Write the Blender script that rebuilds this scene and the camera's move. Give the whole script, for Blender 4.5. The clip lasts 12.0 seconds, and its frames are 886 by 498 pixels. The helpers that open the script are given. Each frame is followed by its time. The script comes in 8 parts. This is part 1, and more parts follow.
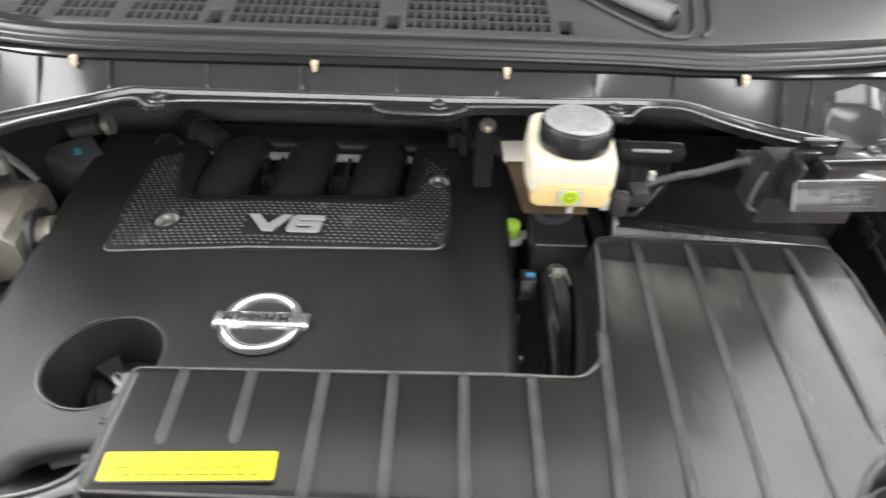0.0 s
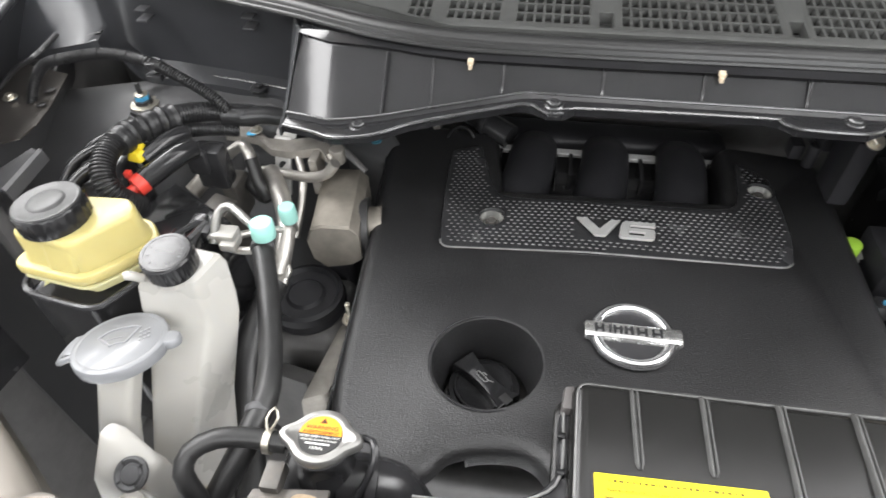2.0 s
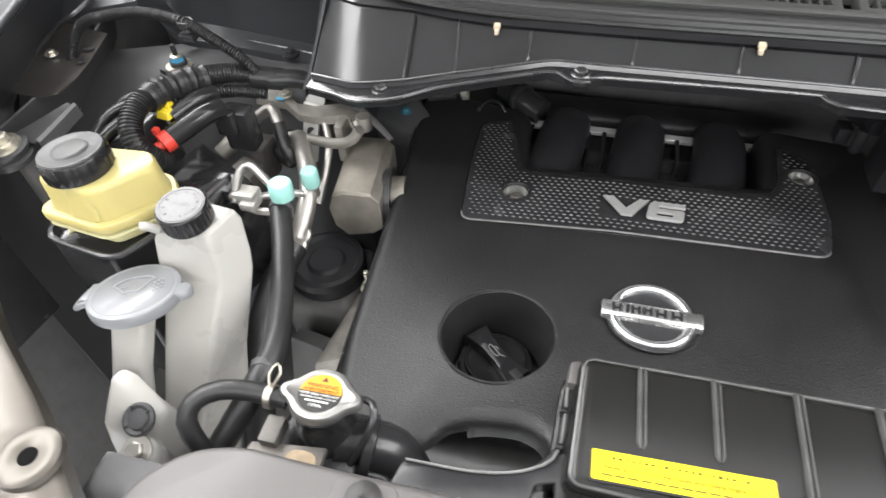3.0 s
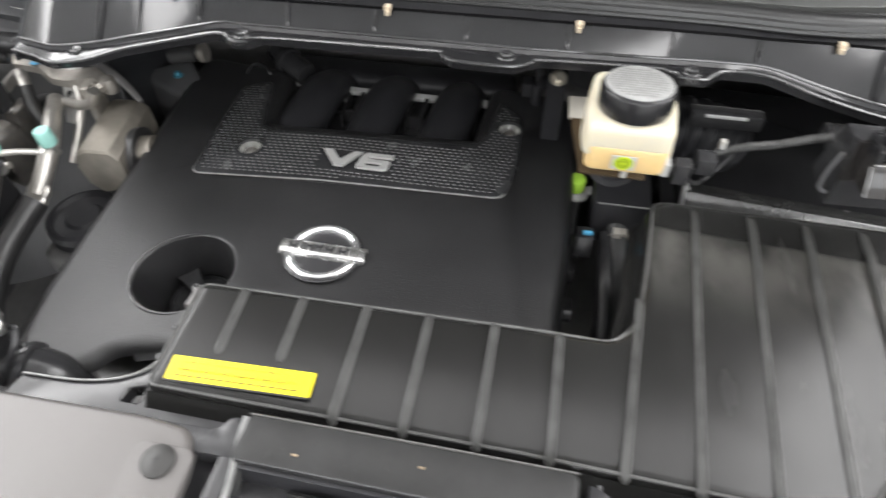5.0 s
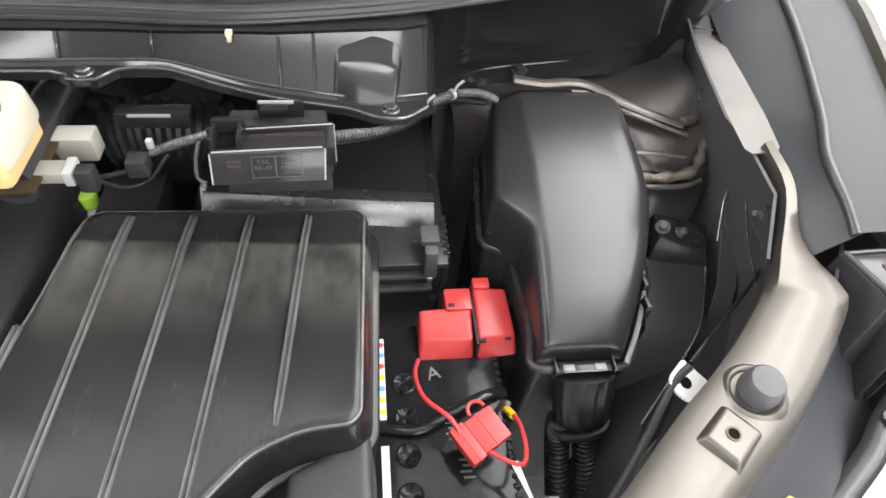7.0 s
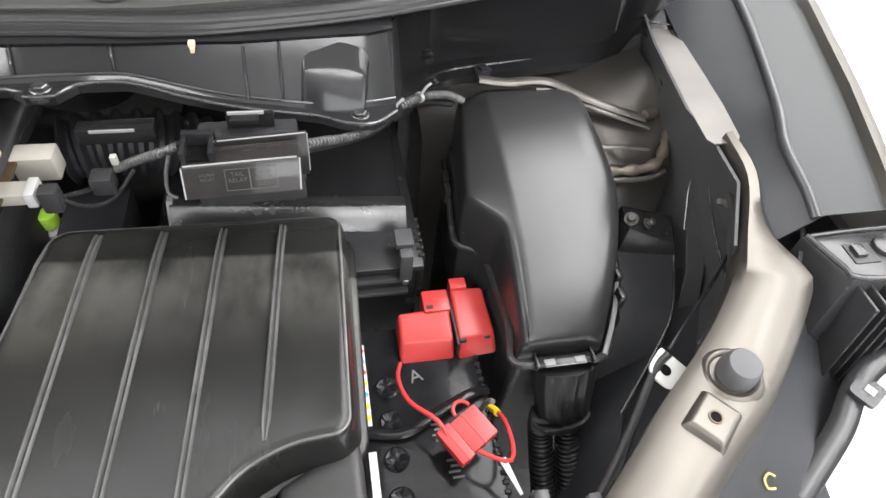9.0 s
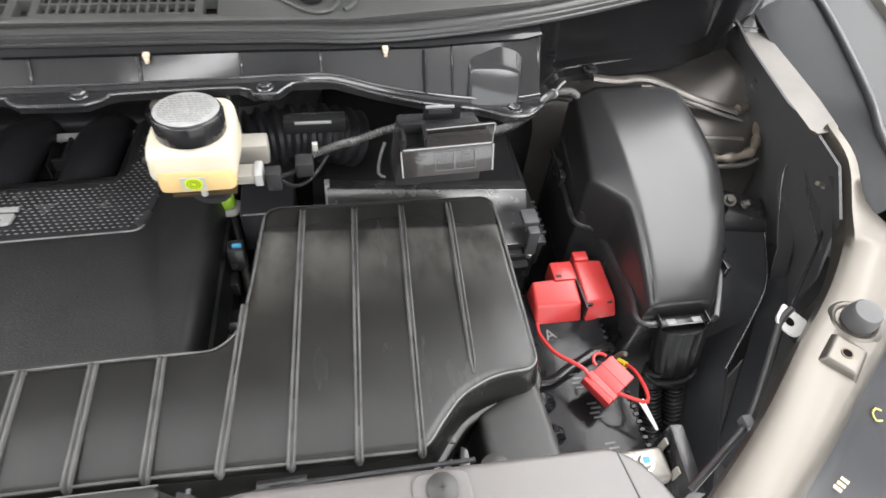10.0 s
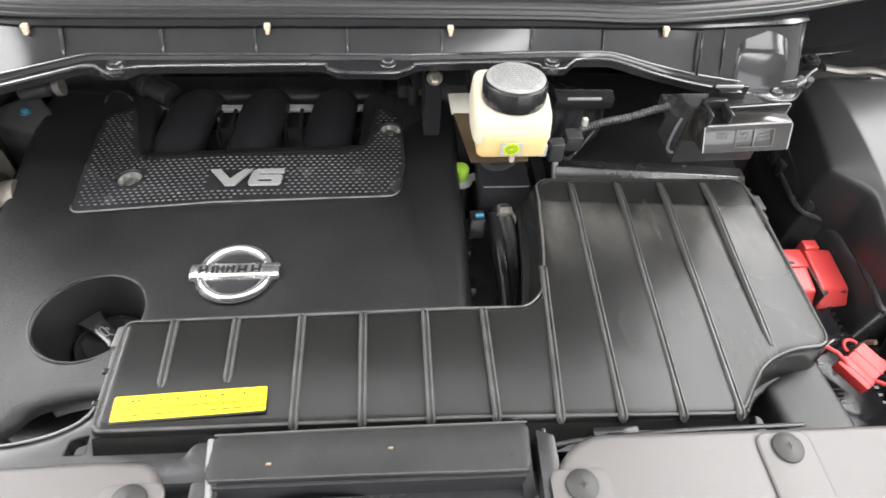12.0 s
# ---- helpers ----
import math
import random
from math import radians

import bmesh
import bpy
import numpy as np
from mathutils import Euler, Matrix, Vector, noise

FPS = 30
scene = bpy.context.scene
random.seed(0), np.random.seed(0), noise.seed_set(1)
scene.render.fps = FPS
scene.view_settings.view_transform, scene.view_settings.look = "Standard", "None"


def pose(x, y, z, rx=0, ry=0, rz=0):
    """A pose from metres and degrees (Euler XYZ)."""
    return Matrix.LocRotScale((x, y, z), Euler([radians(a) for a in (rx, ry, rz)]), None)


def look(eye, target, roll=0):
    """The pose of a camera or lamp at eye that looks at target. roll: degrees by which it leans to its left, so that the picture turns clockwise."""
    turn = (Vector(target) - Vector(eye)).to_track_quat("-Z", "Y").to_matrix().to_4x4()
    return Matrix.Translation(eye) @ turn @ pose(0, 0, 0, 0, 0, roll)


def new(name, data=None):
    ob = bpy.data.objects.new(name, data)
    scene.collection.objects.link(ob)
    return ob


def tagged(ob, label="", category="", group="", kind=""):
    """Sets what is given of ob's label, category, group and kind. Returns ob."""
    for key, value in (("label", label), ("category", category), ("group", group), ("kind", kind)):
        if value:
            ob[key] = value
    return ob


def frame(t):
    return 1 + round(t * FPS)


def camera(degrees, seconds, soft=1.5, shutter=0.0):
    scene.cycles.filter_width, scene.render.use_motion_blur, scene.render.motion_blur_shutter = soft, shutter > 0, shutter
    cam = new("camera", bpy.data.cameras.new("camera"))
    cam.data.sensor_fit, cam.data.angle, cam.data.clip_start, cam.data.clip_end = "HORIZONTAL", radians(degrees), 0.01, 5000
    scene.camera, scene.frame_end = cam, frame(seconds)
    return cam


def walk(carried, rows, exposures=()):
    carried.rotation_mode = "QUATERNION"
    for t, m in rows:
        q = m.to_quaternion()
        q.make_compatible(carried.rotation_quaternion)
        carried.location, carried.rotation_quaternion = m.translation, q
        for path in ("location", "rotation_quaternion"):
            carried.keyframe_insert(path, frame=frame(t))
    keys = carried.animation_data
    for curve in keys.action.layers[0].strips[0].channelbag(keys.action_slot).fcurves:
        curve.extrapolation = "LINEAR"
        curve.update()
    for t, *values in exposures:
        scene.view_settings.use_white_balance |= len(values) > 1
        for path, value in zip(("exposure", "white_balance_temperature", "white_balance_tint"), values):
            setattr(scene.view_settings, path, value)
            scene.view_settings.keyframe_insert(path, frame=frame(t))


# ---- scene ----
cam = camera(72.0, 12.0, soft=1.5, shutter=0.5)
PATH = [
    (0, (0.023, 0.035, 1.487), (0.045, 1.476, 0.101), 2.3),
    (0.5, (-0.096, 0.048, 1.484), (-0.112, 1.484, 0.092), 0.9),
    (1, (-0.183, 0.05, 1.487), (-0.236, 1.457, 0.066), 0.0),
    (1.5, (-0.256, 0.055, 1.502), (-0.382, 1.444, 0.068), -0.7),
    (2, (-0.277, 0.045, 1.507), (-0.53, 1.401, 0.059), -2.0),
    (2.5, (-0.283, 0.044, 1.493), (-0.642, 1.362, 0.033), -3.2),
    (2.7, (-0.275, 0.044, 1.487), (-0.66, 1.349, 0.021), -3.4),
    (4.5, (-0.032, 0.045, 1.49), (-0.34, 1.308, -0.029), -1.4),
    (5, (0.062, 0.036, 1.512), (-0.192, 1.293, -0.024), -1.2),
    (5.5, (0.178, 0.034, 1.505), (0.112, 1.312, -0.033), 2.2),
    (6, (0.3, 0.051, 1.498), (0.383, 1.332, -0.035), 4.3),
    (6.5, (0.424, 0.056, 1.51), (0.595, 1.34, -0.014), 5.9),
    (7, (0.454, 0.07, 1.505), (0.7, 1.353, -0.01), 6.6),
    (9, (0.44, 0.073, 1.508), (0.805, 1.336, 0.001), 7.6),
    (9.5, (0.37, 0.039, 1.527), (0.725, 1.304, 0.019), 7.3),
    (10, (0.264, 0.014, 1.558), (0.603, 1.272, 0.041), 6.9),
    (10.5, (0.251, -0.004, 1.587), (0.593, 1.257, 0.073), 7.1),
    (11, (0.196, 0.011, 1.564), (0.507, 1.274, 0.044), 6.8),
    (11.5, (0.066, 0.017, 1.543), (0.295, 1.288, 0.016), 5.5),
    (12, (0.015, 0.003, 1.544), (0.197, 1.274, 0.01), 4.8),
]
STOPS = [(0.0, 0.22), (2.5, 0.20), (4.5, 0.04), (5.2, 0.12), (6.0, 0.36), (6.5, 0.36), (7.0, 0.27), (9.5, 0.25), (10.2, 0.22), (11.0, 0.12), (11.5, 0.20), (12.0, 0.34)]
walk(cam, [(t, look(eye, target, roll)) for t, eye, target, roll in PATH], STOPS)

LAMPS = [(-2.3, 1.7, 0.6, 5.2, 180), (2.7, 1.9, 0.4, 5.6, 110), (1.75, 0.75, 0.8, 2.6, 62), (-4.5, 1.6, 0.4, 5.6, 140), (4.5, 1.6, 0.4, 5.6, 130), (0.0, 1.0, 3.6, 0.8, 22), (0.3, -2.0, 4.6, 0.25, 75)]
WINDOWS = [(-4.7, 1.5, 22), (1.9, 3.3, 75)]
scene.view_settings.exposure = 0.22

# ---- world and light: a closed white workshop hall with ceiling panels ----
world = bpy.data.worlds.new("hall_world")
scene.world = world
world.use_nodes = True
world.node_tree.nodes["Background"].inputs[0].default_value = (0.85, 0.92, 1.0, 1)
world.node_tree.nodes["Background"].inputs[1].default_value = 0.05


def ceiling_lamp(x, y, sx, sy, watts):
    lamp = bpy.data.lights.new("ceiling_lamp", "AREA")
    lamp.shape, lamp.size, lamp.size_y, lamp.energy, lamp.color = "RECTANGLE", sx, sy, watts, (1.0, 0.99, 0.992)
    ob = new("ceiling_lamp", lamp)
    ob.matrix_world = pose(x, y, 3.16)
    return ob


for lx, ly, sx, sy, w in LAMPS:
    ceiling_lamp(lx, ly, sx, sy, w)
# light of two unseen windows, added for reflections from the front
for wx, wide, watts in WINDOWS:
    sky = bpy.data.lights.new("added_window_light", "AREA")
    sky.shape, sky.size, sky.size_y, sky.energy, sky.color = "RECTANGLE", wide, 1.1, watts, (0.96, 0.98, 1.0)
    new("added_window_light", sky).matrix_world = pose(wx, -3.27, 2.5, 90)


# ---- materials ----
def material(name, color, rough=0.5, metal=0.0, var=0.12, scale=25.0, bump=0.0, bump_scale=900.0, spec=0.5,
             dust=0.0, dust_color=(0.25, 0.24, 0.22), coat=0.0, sss=0.0, rvar=0.025, wipe=0.0, depth=0.0006):
    m = bpy.data.materials.new(name)
    m.use_nodes = True
    nt = m.node_tree
    p = nt.nodes["Principled BSDF"]
    link = nt.links.new
    tc = nt.nodes.new("ShaderNodeTexCoord")
    n1 = nt.nodes.new("ShaderNodeTexNoise")
    n1.inputs["Scale"].default_value, n1.inputs["Detail"].default_value = scale, 3.0
    link(tc.outputs["Object"], n1.inputs["Vector"])
    ramp = nt.nodes.new("ShaderNodeMapRange")
    ramp.inputs[1].default_value, ramp.inputs[2].default_value = 0.2, 0.8
    ramp.inputs[3].default_value, ramp.inputs[4].default_value = 1 - var, 1 + var
    link(n1.outputs["Fac"], ramp.inputs[0])
    mul = nt.nodes.new("ShaderNodeMix")
    mul.data_type, mul.blend_type = "RGBA", "MULTIPLY"
    mul.inputs[0].default_value = 1.0
    mul.inputs[6].default_value = (*color, 1)
    link(ramp.outputs[0], mul.inputs[7])
    col = mul.outputs[2]
    if dust > 0:
        n2 = nt.nodes.new("ShaderNodeTexNoise")
        n2.inputs["Scale"].default_value, n2.inputs["Detail"].default_value, n2.inputs["Roughness"].default_value = scale * 2.6, 8.0, 0.7
        link(tc.outputs["Object"], n2.inputs["Vector"])
        r2 = nt.nodes.new("ShaderNodeMapRange")
        r2.inputs[1].default_value, r2.inputs[2].default_value = 0.42, 0.95
        r2.inputs[3].default_value, r2.inputs[4].default_value = 0.0, dust
        link(n2.outputs["Fac"], r2.inputs[0])
        mx = nt.nodes.new("ShaderNodeMix")
        mx.data_type = "RGBA"
        mx.inputs[7].default_value = (*dust_color, 1)
        link(r2.outputs[0], mx.inputs[0])
        link(col, mx.inputs[6])
        col = mx.outputs[2]
    link(col, p.inputs["Base Color"])
    rr = nt.nodes.new("ShaderNodeMapRange")
    rr.inputs[1].default_value, rr.inputs[2].default_value = 0.2, 0.8
    rr.inputs[3].default_value, rr.inputs[4].default_value = max(0.02, rough - rvar), min(1, rough + rvar)
    link(n1.outputs["Fac"], rr.inputs[0])
    gloss = rr.outputs[0]
    if wipe > 0:
        # handling marks: long soft streaks in the gloss
        mp = nt.nodes.new("ShaderNodeMapping")
        mp.inputs["Scale"].default_value = (34.0, 4.0, 8.0)
        mp.inputs["Rotation"].default_value = (0.0, 0.0, 0.25)
        link(tc.outputs["Object"], mp.inputs["Vector"])
        n4 = nt.nodes.new("ShaderNodeTexNoise")
        n4.inputs["Scale"].default_value, n4.inputs["Detail"].default_value, n4.inputs["Roughness"].default_value = 1.0, 5.0, 0.6
        link(mp.outputs[0], n4.inputs["Vector"])
        w = nt.nodes.new("ShaderNodeMath")
        w.operation = "MULTIPLY_ADD"
        w.inputs[1].default_value = wipe
        link(n4.outputs["Fac"], w.inputs[0])
        link(gloss, w.inputs[2])
        gloss = w.outputs[0]
    link(gloss, p.inputs["Roughness"])
    p.inputs["Metallic"].default_value = metal
    p.inputs["Specular IOR Level"].default_value = spec
    p.inputs["Coat Weight"].default_value = coat
    p.inputs["Coat Roughness"].default_value = 0.08
    if sss > 0:
        p.inputs["Subsurface Weight"].default_value = sss
        p.inputs["Subsurface Radius"].default_value = (0.012, 0.010, 0.007)
        p.inputs["Subsurface Scale"].default_value = 1.0
    if bump > 0:
        n3 = nt.nodes.new("ShaderNodeTexNoise")
        n3.inputs["Scale"].default_value, n3.inputs["Detail"].default_value = bump_scale, 2.0
        link(tc.outputs["Object"], n3.inputs["Vector"])
        b = nt.nodes.new("ShaderNodeBump")
        b.inputs["Strength"].default_value, b.inputs["Distance"].default_value = bump, depth
        link(n3.outputs["Fac"], b.inputs["Height"])
        link(b.outputs[0], p.inputs["Normal"])
    return m


GRAIN = material("grained_black_plastic", (0.018, 0.018, 0.0187), 0.38, bump=0.9, bump_scale=680, depth=0.00065, var=0.2, scale=14, spec=0.52)
DUCT = material("moulded_black_plastic", (0.0145, 0.0143, 0.0138), 0.19, bump=0.05, bump_scale=60, var=0.12, scale=6, rvar=0.03, wipe=0.11, spec=0.36)


def pale_streaks(m, x0, y0, y1, amount, tint):
    """Paler noisy streaks over one stretch of a moulding."""
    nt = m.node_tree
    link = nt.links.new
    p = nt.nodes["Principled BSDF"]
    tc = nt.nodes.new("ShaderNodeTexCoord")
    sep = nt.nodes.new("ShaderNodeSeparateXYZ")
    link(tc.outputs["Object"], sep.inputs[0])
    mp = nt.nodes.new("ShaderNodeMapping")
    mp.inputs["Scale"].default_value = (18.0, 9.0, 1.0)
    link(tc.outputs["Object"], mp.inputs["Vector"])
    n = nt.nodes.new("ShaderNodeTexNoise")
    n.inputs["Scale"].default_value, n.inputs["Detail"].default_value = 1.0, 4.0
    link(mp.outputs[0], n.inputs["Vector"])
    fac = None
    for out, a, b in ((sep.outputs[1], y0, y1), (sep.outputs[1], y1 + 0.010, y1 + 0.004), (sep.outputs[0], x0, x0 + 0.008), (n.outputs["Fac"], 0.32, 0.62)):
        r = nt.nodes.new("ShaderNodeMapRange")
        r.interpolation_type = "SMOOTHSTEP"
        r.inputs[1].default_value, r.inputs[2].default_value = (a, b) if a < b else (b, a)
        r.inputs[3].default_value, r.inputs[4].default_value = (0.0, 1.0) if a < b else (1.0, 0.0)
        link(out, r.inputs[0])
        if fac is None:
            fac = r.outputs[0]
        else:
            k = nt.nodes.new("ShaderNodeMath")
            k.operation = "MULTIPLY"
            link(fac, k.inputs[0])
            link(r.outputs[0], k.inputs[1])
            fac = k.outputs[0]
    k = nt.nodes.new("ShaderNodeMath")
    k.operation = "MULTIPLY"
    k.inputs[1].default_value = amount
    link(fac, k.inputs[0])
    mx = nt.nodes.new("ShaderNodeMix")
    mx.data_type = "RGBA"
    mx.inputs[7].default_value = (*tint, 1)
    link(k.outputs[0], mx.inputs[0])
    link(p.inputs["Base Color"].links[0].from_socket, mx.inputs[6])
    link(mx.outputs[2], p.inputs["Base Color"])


pale_streaks(DUCT, 0.178, 0.35, 0.462, 0.34, (0.19, 0.185, 0.17))
# lighter colour paints the highlights on the duct's ribs and rim
RIBTOP = material("highlit_black_plastic", (0.085, 0.085, 0.083), 0.22, bump=0.04, bump_scale=400, var=0.3, scale=40)
BLACK = material("satin_black_plastic", (0.030, 0.030, 0.032), 0.26, bump=0.06, bump_scale=300, var=0.2, scale=16, dust=0.05)
GLOSS = material("gloss_black_plastic", (0.017, 0.017, 0.018), 0.085, bump=0.05, bump_scale=90, var=0.2, scale=10, rvar=0.03, wipe=0.04, spec=0.33)
COVERBOX = material("smooth_black_box_plastic", (0.026, 0.026, 0.027), 0.28, bump=0.03, bump_scale=900, var=0.12, scale=7, rvar=0.02, wipe=0.06, spec=0.55)
DARK = material("oily_dark_metal", (0.13, 0.127, 0.125), 0.45, var=0.2, scale=40, bump=0.3, bump_scale=120, dust=0.2, dust_color=(0.07, 0.06, 0.055))
GREY = material("grey_plastic", (0.108, 0.101, 0.098), 0.33, var=0.08, scale=5, bump=0.12, bump_scale=700, dust=0.06, dust_color=(0.25, 0.24, 0.23), wipe=0.1)
COWLGREY = material("weathered_cowl_plastic", (0.054, 0.055, 0.053), 0.42, var=0.12, scale=10, bump=0.2, bump_scale=700, dust=0.12, dust_color=(0.14, 0.14, 0.135))
RUBBER = material("black_rubber", (0.03, 0.03, 0.031), 0.38, var=0.2, scale=30, bump=0.1, bump_scale=300, dust=0.06)
SEAL = material("seal_rubber", (0.022, 0.022, 0.022), 0.28, var=0.1, scale=20, bump=0.05, bump_scale=300, wipe=0.08, spec=0.4)
HOSE = material("rubber_hose", (0.021, 0.021, 0.0212), 0.40, var=0.25, scale=40, bump=0.2, bump_scale=500, dust=0.06, dust_color=(0.08, 0.08, 0.08))
CORR = material("corrugated_conduit_plastic", (0.020, 0.020, 0.021), 0.30, var=0.2, scale=60, dust=0.05, spec=0.35)
BADGE = material("satin_chrome", (0.88, 0.88, 0.89), 0.16, metal=0.9, var=0.04, scale=60)
SATIN = material("satin_silver", (0.52, 0.52, 0.51), 0.30, metal=0.35, var=0.06, scale=60)
ALU = material("weathered_aluminium", (0.52, 0.50, 0.47), 0.42, metal=0.9, var=0.2, scale=45, bump=0.2, bump_scale=300, dust=0.2, dust_color=(0.3, 0.27, 0.22))
CAST = material("cast_metal", (0.36, 0.34, 0.31), 0.5, metal=0.75, var=0.25, scale=50, bump=0.4, bump_scale=350, dust=0.3, dust_color=(0.22, 0.18, 0.14))
ZINC = material("zinc_plated_steel", (0.55, 0.52, 0.45), 0.35, metal=0.9, var=0.2, scale=90, dust=0.15, dust_color=(0.35, 0.3, 0.2))
PAINT = material("champagne_metallic_paint", (0.125, 0.114, 0.100), 0.36, metal=0.78, var=0.05, scale=9, bump=0.03, bump_scale=1500, coat=0.1, rvar=0.03, wipe=0.08)
BANDPAINT = material("thin_primed_paint", (0.125, 0.115, 0.105), 0.34, metal=0.45, var=0.2, scale=14, bump=0.05, bump_scale=60, dust=0.12, wipe=0.1)
BAYPAINT = material("dull_bay_paint", (0.090, 0.083, 0.077), 0.27, metal=0.6, var=0.18, scale=12, bump=0.04, bump_scale=200, dust=0.15, dust_color=(0.10, 0.085, 0.07), wipe=0.08)
LINER = material("dark_grey_panel", (0.045, 0.046, 0.05), 0.33, var=0.12, scale=8, bump=0.08, bump_scale=300, dust=0.06)
INNERP = material("dull_black_inner_panel", (0.030, 0.031, 0.034), 0.36, var=0.15, scale=10, bump=0.05, bump_scale=300, dust=0.06, dust_color=(0.09, 0.09, 0.085))
GUTTER = material("grey_fender_gutter", (0.042, 0.044, 0.045), 0.5, metal=0.0, var=0.08, scale=14, bump=0.05, spec=0.3)
WHITEP = material("milky_white_plastic", (0.42, 0.41, 0.385), 0.28, var=0.05, scale=14, sss=0.18, bump=0.05, bump_scale=200, dust=0.05, dust_color=(0.55, 0.50, 0.38))
BRAKEP = material("brake_reservoir_plastic", (0.62, 0.57, 0.45), 0.35, var=0.05, scale=16, sss=0.4)
FLUID = material("amber_fluid_plastic", (0.64, 0.46, 0.22), 0.35, var=0.08, scale=20, sss=0.4)
YELLOWP = material("yellowed_plastic", (0.50, 0.43, 0.175), 0.3, var=0.1, scale=18, sss=0.4, dust=0.15, dust_color=(0.4, 0.3, 0.1))
CAPGREY = material("grey_cap_plastic", (0.215, 0.22, 0.23), 0.25, var=0.05, scale=30)
RED = material("red_plastic", (0.50, 0.045, 0.043), 0.30, var=0.08, scale=30, sss=0.05, bump=0.05)
ORANGERED = material("red_connector", (0.75, 0.06, 0.04), 0.4, var=0.06)
YELLOW = material("yellow_label", (0.90, 0.75, 0.01), 0.4, var=0.03, scale=20)
YTAPE = material("yellow_tape", (0.72, 0.55, 0.03), 0.45, var=0.1)
ORANGE = material("orange_label", (0.85, 0.33, 0.02), 0.4, var=0.04)
# label black, and the painted shade of slots and holes left uncut
INK_AND_SHADE = material("black_ink_and_hole_shade", (0.02, 0.02, 0.02), 0.5, var=0.02)
DIMINK = material("faded_label_ink", (0.12, 0.09, 0.008), 0.5, var=0.05)
WHITEINK = material("white_ink", (0.75, 0.75, 0.72), 0.5, var=0.04)
MINT = material("mint_green_cap", (0.30, 0.58, 0.52), 0.45, var=0.06, scale=60)
GREEN = material("lime_green_cap", (0.34, 0.58, 0.06), 0.45, var=0.06, scale=60)
LIME = material("lime_sticker", (0.55, 0.68, 0.03), 0.4, var=0.03)
DULLBLUE = material("faded_blue_paint", (0.05, 0.19, 0.26), 0.45, var=0.3, scale=90)
BLUE = material("blue_paint_mark", (0.08, 0.36, 0.60), 0.5, var=0.1)
CLIP = material("beige_clip_plastic", (0.62, 0.52, 0.38), 0.45, var=0.1, scale=60)
GREYLABEL = material("grey_label", (0.45, 0.45, 0.44), 0.4, var=0.05)
RELAY = material("smoky_relay_lid", (0.022, 0.020, 0.0195), 0.10, var=0.1, rvar=0.03, dust=0.05, spec=0.45)
MIRRORED = material("polished_black_plastic", (0.03, 0.03, 0.03), 0.25, var=0.15, rvar=0.06, dust=0.05, spec=1.0)
LENS = material("headlamp_lens", (0.9, 0.92, 0.94), 0.06, var=0.02, spec=0.6)
WALL = material("white_wall_paint", (0.80, 0.80, 0.79), 0.6, var=0.03, scale=2, bump=0.05, bump_scale=100)
DOORGREY = material("grey_door_paint", (0.05, 0.05, 0.052), 0.5, var=0.06, scale=2)
FLOOR = material("pale_epoxy_floor", (0.74, 0.75, 0.76), 0.3, var=0.05, scale=1.5, bump=0.05, bump_scale=60)
LINING = material("bonnet_insulation", (0.022, 0.022, 0.023), 0.8, var=0.2, scale=12, bump=0.4, bump_scale=200)
RUNNER = material("moulded_runner_plastic", (0.023, 0.023, 0.0255), 0.42, var=0.15, scale=20, bump=0.08, bump_scale=500, spec=0.25)
WIPER = material("grey_wiper_paint", (0.16, 0.16, 0.16), 0.32, var=0.1, scale=30)
EDGE = material("pale_plastic_edge", (0.19, 0.19, 0.187), 0.30, var=0.35, scale=60)
# near-black colour paints the shade inside bores that are not cut
HOLESHADE = material("painted_hole_shade", (0.006, 0.006, 0.006), 0.8, var=0.1, spec=0.05)
TAPE = material("crumpled_black_tape", (0.012, 0.012, 0.0125), 0.30, bump=0.3, bump_scale=160, depth=0.001, var=0.2, scale=40, spec=0.14)
DULLALLOY = material("dull_oxidised_alloy", (0.235, 0.215, 0.185), 0.5, metal=0.45, var=0.25, scale=40, bump=0.4, bump_scale=350, dust=0.35, dust_color=(0.13, 0.11, 0.09))
GLASS = material("windscreen_glass", (0.02, 0.025, 0.03), 0.05, var=0.02, spec=0.6)


# ---- mesh helpers ----
def part(name, bm, mat, parent=None, label="", sharp=40):
    me = bpy.data.meshes.new(name)
    bmesh.ops.recalc_face_normals(bm, faces=bm.faces)
    bm.to_mesh(me)
    bm.free()
    for f in me.polygons:
        f.use_smooth = True
    me.set_sharp_from_angle(angle=radians(sharp))
    me.materials.append(mat)
    ob = new(name, me)
    if parent is not None:
        ob.parent = parent
        if parent.type == "EMPTY":
            ob.matrix_parent_inverse = Matrix.Translation(parent.location).inverted()
    if label:
        ob["label"] = label
    return ob


def thing(name, x, y, z, label, category, group="", kind=""):
    ob = new(name)
    ob.empty_display_size = 0.02
    ob.location = (x, y, z)
    return tagged(ob, label, category, group, kind)


def single(name, bm, mat, label, category, group="", kind="", sharp=40):
    return tagged(part(name, bm, mat, None, "", sharp), label, category, group, kind)


def moved(bm, m):
    bmesh.ops.transform(bm, matrix=m, verts=bm.verts)
    return bm


def joined(*bms):
    out = bms[0]
    for b in bms[1:]:
        me = bpy.data.meshes.new("tmp")
        b.to_mesh(me)
        b.free()
        out.from_mesh(me)
        bpy.data.meshes.remove(me)
    return out


